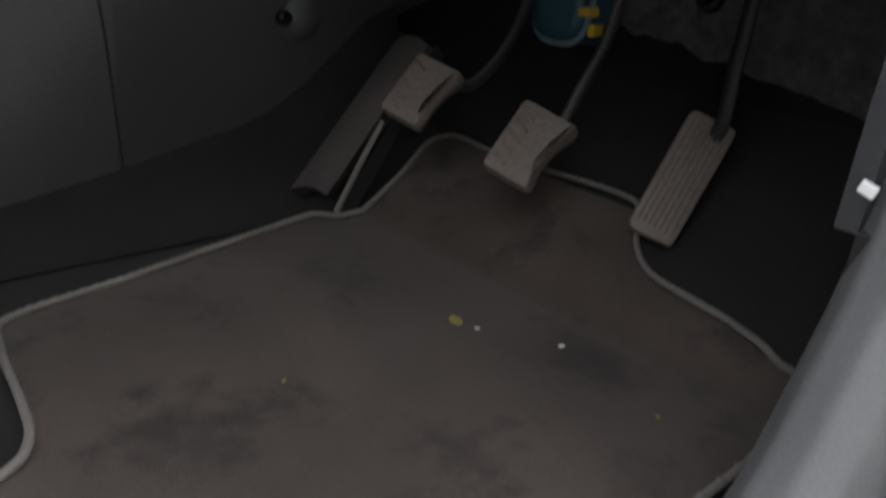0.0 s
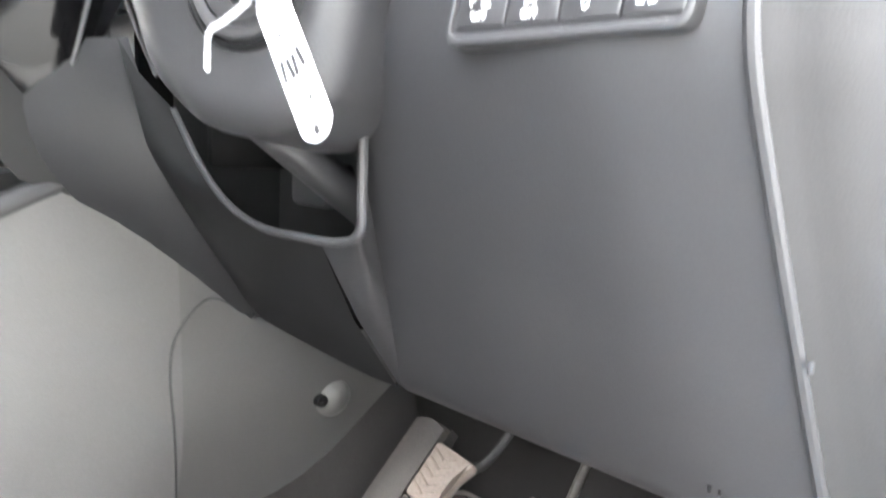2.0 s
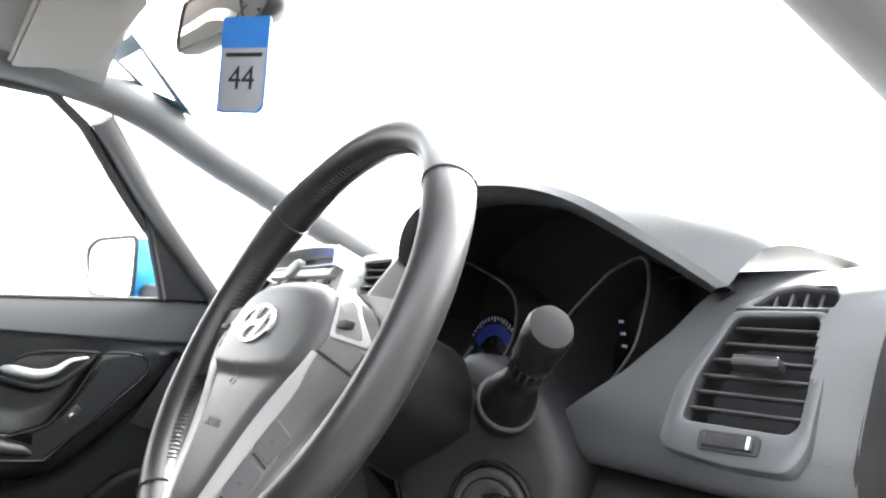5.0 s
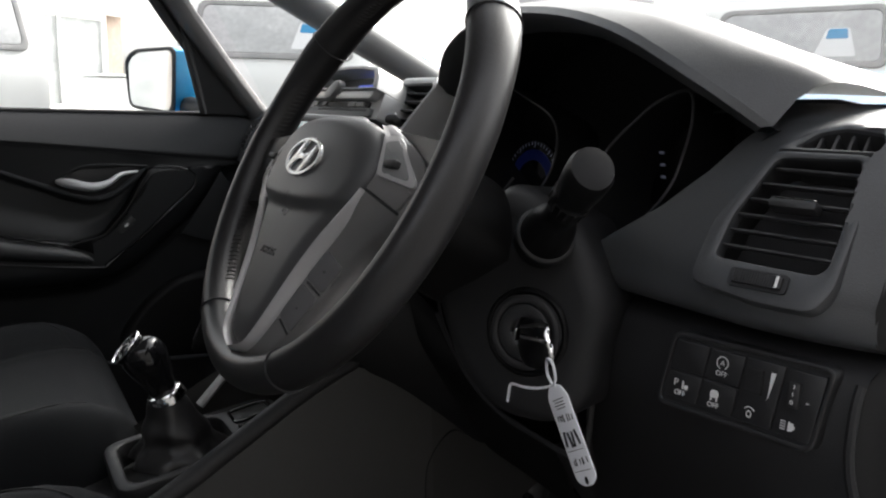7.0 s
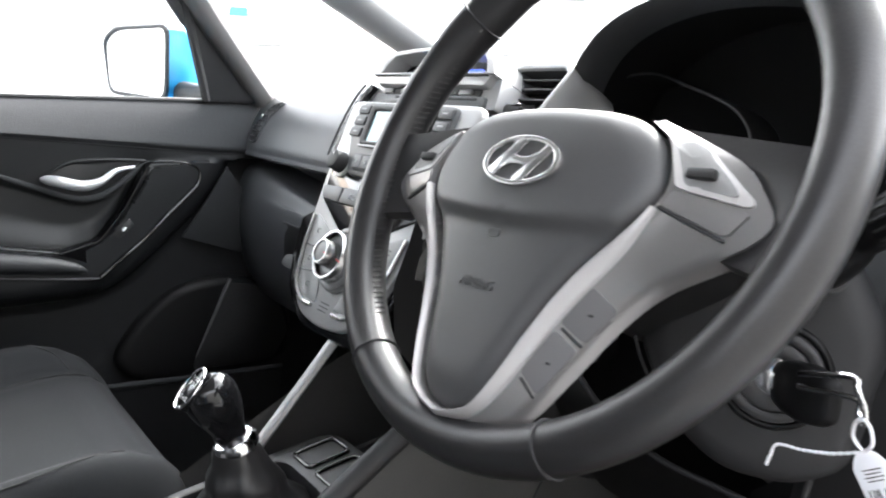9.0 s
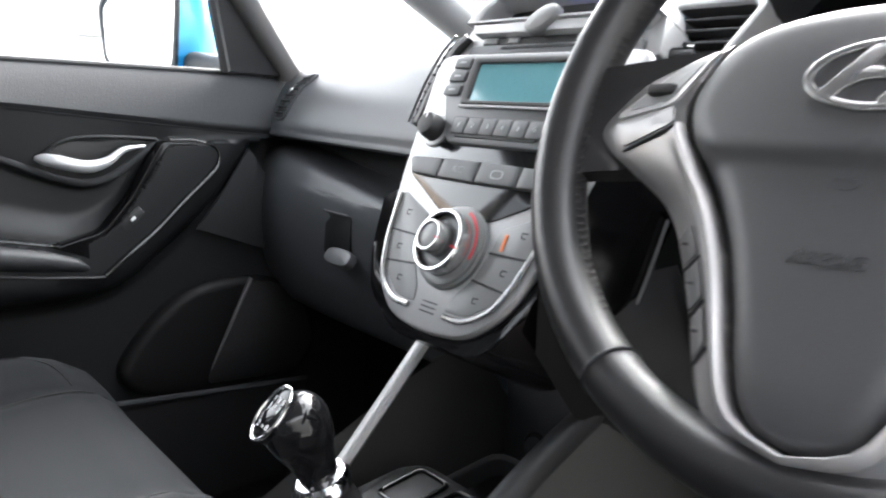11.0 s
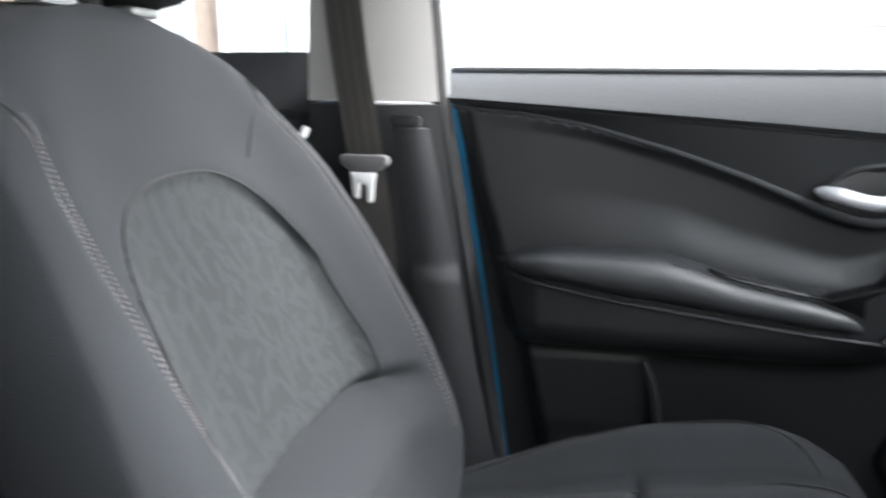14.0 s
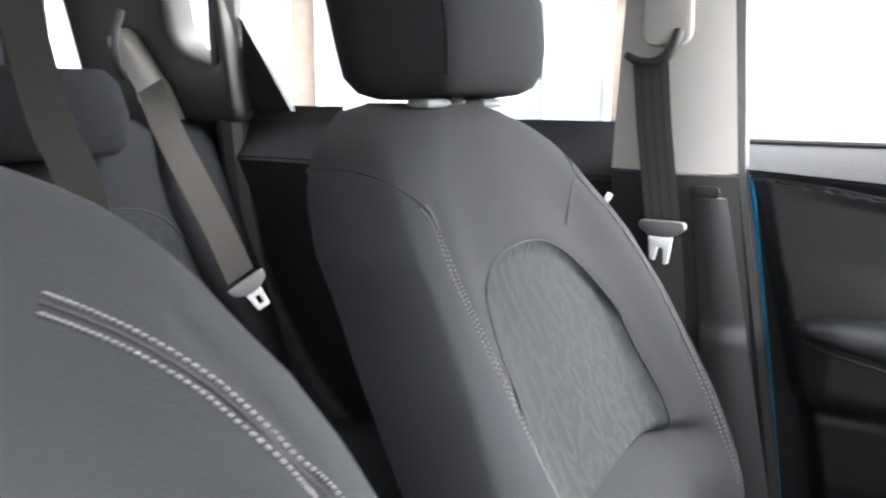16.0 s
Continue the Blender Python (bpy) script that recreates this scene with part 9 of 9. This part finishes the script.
def facing(at):
    """The heading at which a caravan's front looks at the car."""
    d = Vector((at[0], at[1], 0)) - Vector((0.5, -0.2, 0))
    return math.degrees(math.atan2(-d.x, d.y))


van.matrix_world = pose(-4.75, 7.35, 0, 0, 0, facing((-4.75, 7.35)) - 12)
brow = build_caravan((-6.7, 5.9), facing((-6.7, 5.9)) - 8, dark_brow=True)
for x, y, turn in ((-8.1, 2.75, -6),):
    copy_thing(van, pose(x, y, 0, 0, 0, facing((x, y)) + turn))
build_caravan((1.8, 10.2), facing((1.8, 10.2)) - 10, pane=0.62)
build_caravan((-1.6, 9.4), facing((-1.6, 9.4)) - 14, height=2.75, dark_brow=True)
copy_thing(brow, pose(-9.0, -0.55, 0, 0, 0, facing((-9.0, -0.55)) + 8))


def build_car(at, heading, paint, label):
    car = thing("parked_car", (0, 0, 0), label, "car", "parked cars")
    rings = []
    for x, g in ((-0.88, 0.82), (-0.84, 0.95), (-0.6, 1.0), (0.6, 1.0), (0.84, 0.95), (0.88, 0.82)):
        rings.append([(x, y, 0.55 + (z - 0.55) * g) for y, z in [(0.0, 0.35), (0.02, 0.72), (0.9, 0.95), (3.9, 0.98), (4.2, 0.7), (4.2, 0.35)]])
    part("body", loft(rings), paint, car)
    rings = []
    for x, g in ((-0.72, 0.9), (-0.66, 1.0), (0.66, 1.0), (0.72, 0.9)):
        rings.append([(x, y, 0.95 + (z - 0.95) * g) for y, z in [(0.95, 0.93), (1.6, 1.42), (3.2, 1.45), (3.85, 0.96)]])
    part("cabin", loft(rings), M_vanhaze, car, "cabin glass, haze lightening its colour")
    part("roof", box((1.25, 1.6, 0.04), (0, 2.4, 1.46), 0.015), paint, car)
    for s in (-1, 1):
        for y in (0.8, 3.4):
            part("wheel", disc(0.31, 0.2, frame_at((s * 0.88, y, 0.31), (0, s, 0), (0, 0, 1)), 26, 0.03), M_tyre, car, "black tyre")
    car.matrix_world = pose(at[0], at[1], 0, 0, 0, heading)
    return car


build_car((-13.0, 1.2), 60, M_vanwhite, "white parked car among the caravans")


def build_office():
    office = thing("sales_building", (-12, -9, 0), "orange brick sales building with white framed glazing", "building")
    m = frame_at((-11.5, -8.0, 0), (-0.55, 0.83, 0), (0, 0, 1))
    part("wall", box((26, 0.3, 4.2), (0, 0, 0), 0.0, m @ pose(0, 2.1, -0.3, 90)), M_brick, office, "orange brick wall")
    part("fascia_board", box((26.2, 0.5, 0.10), (0, 3.1, 0.0), 0.01, m), M_vanwhite, office, "white fascia board")
    for k in range(9):
        x = -11.2 + 2.8 * k
        w = part("window", plate(rect(x - 1.1, 0.35, x + 1.1, 2.75, 0.02), 0.05, m @ pose(0, 0, 0.02)), M_officeglass, office, "wide dark shop window")
        part("frame", frame_plate(rect(x - 1.2, 0.25, x + 1.2, 2.85, 0.02), rect(x - 1.06, 0.4, x + 1.06, 2.7, 0.02), 0.08, m @ pose(0, 0, 0.06), 0.01), M_vanwhite, w, "white window frame")
        part("mullion", box((0.08, 2.4, 0.06), (x, 1.55, 0.04), 0.01, m), M_vanwhite, w)
    return office


M_officeglass = surface("shop_window_glass", (0.50, 0.52, 0.52), 0.15, grain=3, bump=0.0, vary=0.5, stain=0.8)
build_office()
tagged(part("grass_bank", sheet(lambda u, v: (lerp(-40, 30, u), lerp(22, 40, v), 0.05 + 1.9 * math.sin(math.pi * v)), 30, 10), M_grass), "green grass bank beyond the car park", "grass", kind="structure")
# unseen wall, added to cut the sky light through the driver's opening
M_shadewall = surface("grey_shading_wall", (0.14, 0.14, 0.135), 0.9, grain=60, bump=0.4, vary=0.2, stain=1.2)
tagged(part("shading_wall_east", box((0.25, 7.0, 2.1), (2.15, -2.6, 1.05), 0.02), M_shadewall), "plain grey unseen wall added to shade the open side of the car", "wall", kind="structure")


# ---- roof details: interior mirror with its hanging tag, sun visor, tinted screen corner ----
def build_interior_mirror():
    mir = thing("interior_mirror", (0.04, 0.06, 1.39), "dark grey interior mirror hanging below the headlining", "mirror")
    m = frame_at((0.045, 0.048, 1.352), (0.97, 0.06, -0.10), (0.02, 0.05, 1))
    out = rounded([(-0.185, -0.022), (-0.165, -0.034), (0.165, -0.034), (0.185, -0.020), (0.175, 0.034), (-0.175, 0.034)], 0.016)
    out = [(x * 0.82, y) for x, y in out]
    part("shell", loft([[m @ Vector((x * g, y * g, z)) for x, y in out] for g, z in ((1.0, 0.0), (1.02, -0.008), (0.95, -0.022), (0.7, -0.032), (0.3, -0.036))]), M_trimgrey, mir, "dark grey mirror shell", sharp=60)
    part("rim", frame_plate(out, [(x * 0.95, y * 0.86) for x, y in out], 0.008, m @ pose(0, 0, 0.003), 0.003), M_hard, mir, "black rim")
    part("glass", plate([(x * 0.95, y * 0.86) for x, y in out], 0.002, m @ pose(0, 0, 0.0005)), M_mirror, mir, "mirror glass")
    part("stem", tube([m @ Vector((0, 0.0, -0.03)), (0.03, 0.10, 1.40), (0.02, 0.13, 1.425)], 0.010, 10), M_hard, mir, "black stem")


build_interior_mirror()


def build_hanging_tag():
    tag = thing("hanging_tag", (0.12, 0.04, 1.26), "white and blue card tag numbered 44 hanging from the mirror", "tag")
    m = frame_at((0.152, 0.042, 1.257), (0.83, 0.55, -0.10), (0.10, 0.0, 1))
    out = rounded([(-0.029, -0.049), (0.024, -0.049), (0.031, -0.042), (0.031, 0.05), (-0.029, 0.05)], 0.004)
    card = part("card", plate(out, 0.0012, m, 0.0003), M_card, tag, "white card")
    part("blue_top", plate(rect(-0.0285, 0.018, 0.0305, 0.0495, 0.001), 0.0006, m @ pose(0, 0, 0.0006)), M_sky_blue, card, "bright blue heading")
    part("blue_edge", frame_plate(out, [(x * 0.93, y * 0.955) for x, y in out], 0.0006, m @ pose(0, 0, 0.0007)), M_sky_blue, card)
    part("print_bar", box((0.046, 0.004, 0.0003), (0.001, 0.011, 0.0003), 0, m), M_ink, card)
    words("44", 0.034, m @ pose(0.0, -0.014, 0.0004), M_ink, card, "tag_number", 0.0002)
    part("strap", tube([m @ Vector((-0.012, 0.05, 0)), m @ Vector((-0.012, 0.066, -0.012)), m @ Vector((-0.006, 0.066, 0.004)), m @ Vector((-0.004, 0.05, 0.001))], 0.0016, 6), M_softblk, tag, "black strap over the mirror")


M_card = surface("pale_grey_card", (0.36, 0.38, 0.42), 0.6, grain=400, bump=0.02, vary=0.05)
M_sky_blue = surface("bright_blue_card", (0.03, 0.20, 0.62), 0.5, grain=300, bump=0.02, vary=0.05)
build_hanging_tag()


def build_visor():
    visor = thing("sun_visor", (-0.30, -0.06, 1.40), "grey-brown folded sun visor under the headlining", "sun visor")
    m = frame_at((-0.295, -0.062, 1.402), (1, 0.02, -0.02), (0, 1, 0.12))
    part("flap", plate(rounded([(-0.215, -0.062), (0.20, -0.062), (0.215, 0.045), (0.19, 0.058), (-0.205, 0.058)], 0.018), 0.020, m @ pose(0, 0, 0.010), 0.008), M_visor, visor, "padded grey-brown flap")
    part("piping", tube([m @ Vector((x, -0.064, -0.002)) for x in (-0.20, 0.0, 0.19)], 0.003, 8), M_pillar, visor, "pale piping")
    part("pivot", tube([m @ Vector((-0.20, 0.05, 0.0)), m @ Vector((-0.235, 0.05, 0.015))], 0.008, 8), M_pillar, visor)


M_visor = surface("grey_brown_vinyl", (0.25, 0.225, 0.21), 0.7, grain=800, bump=0.2, vary=0.08)
build_visor()

corner = thing("screen_sticker", (-0.50, 0.10, 1.40), "dark teal edged corner tint on the windscreen", "sticker")
cm = frame_at((-0.50, 0.10, 1.3985), (1, 0, 0), (0, 0.93, -0.44))
edge_out = [(0.145, -0.08), (-0.06, 0.095), (-0.085, 0.01), (-0.01, -0.09)]
edge_in = [(0.100, -0.055), (-0.030, 0.045), (-0.058, -0.002), (-0.004, -0.068)]
part("tint", frame_plate(edge_out, edge_in, 0.0008, cm), M_teal, corner)
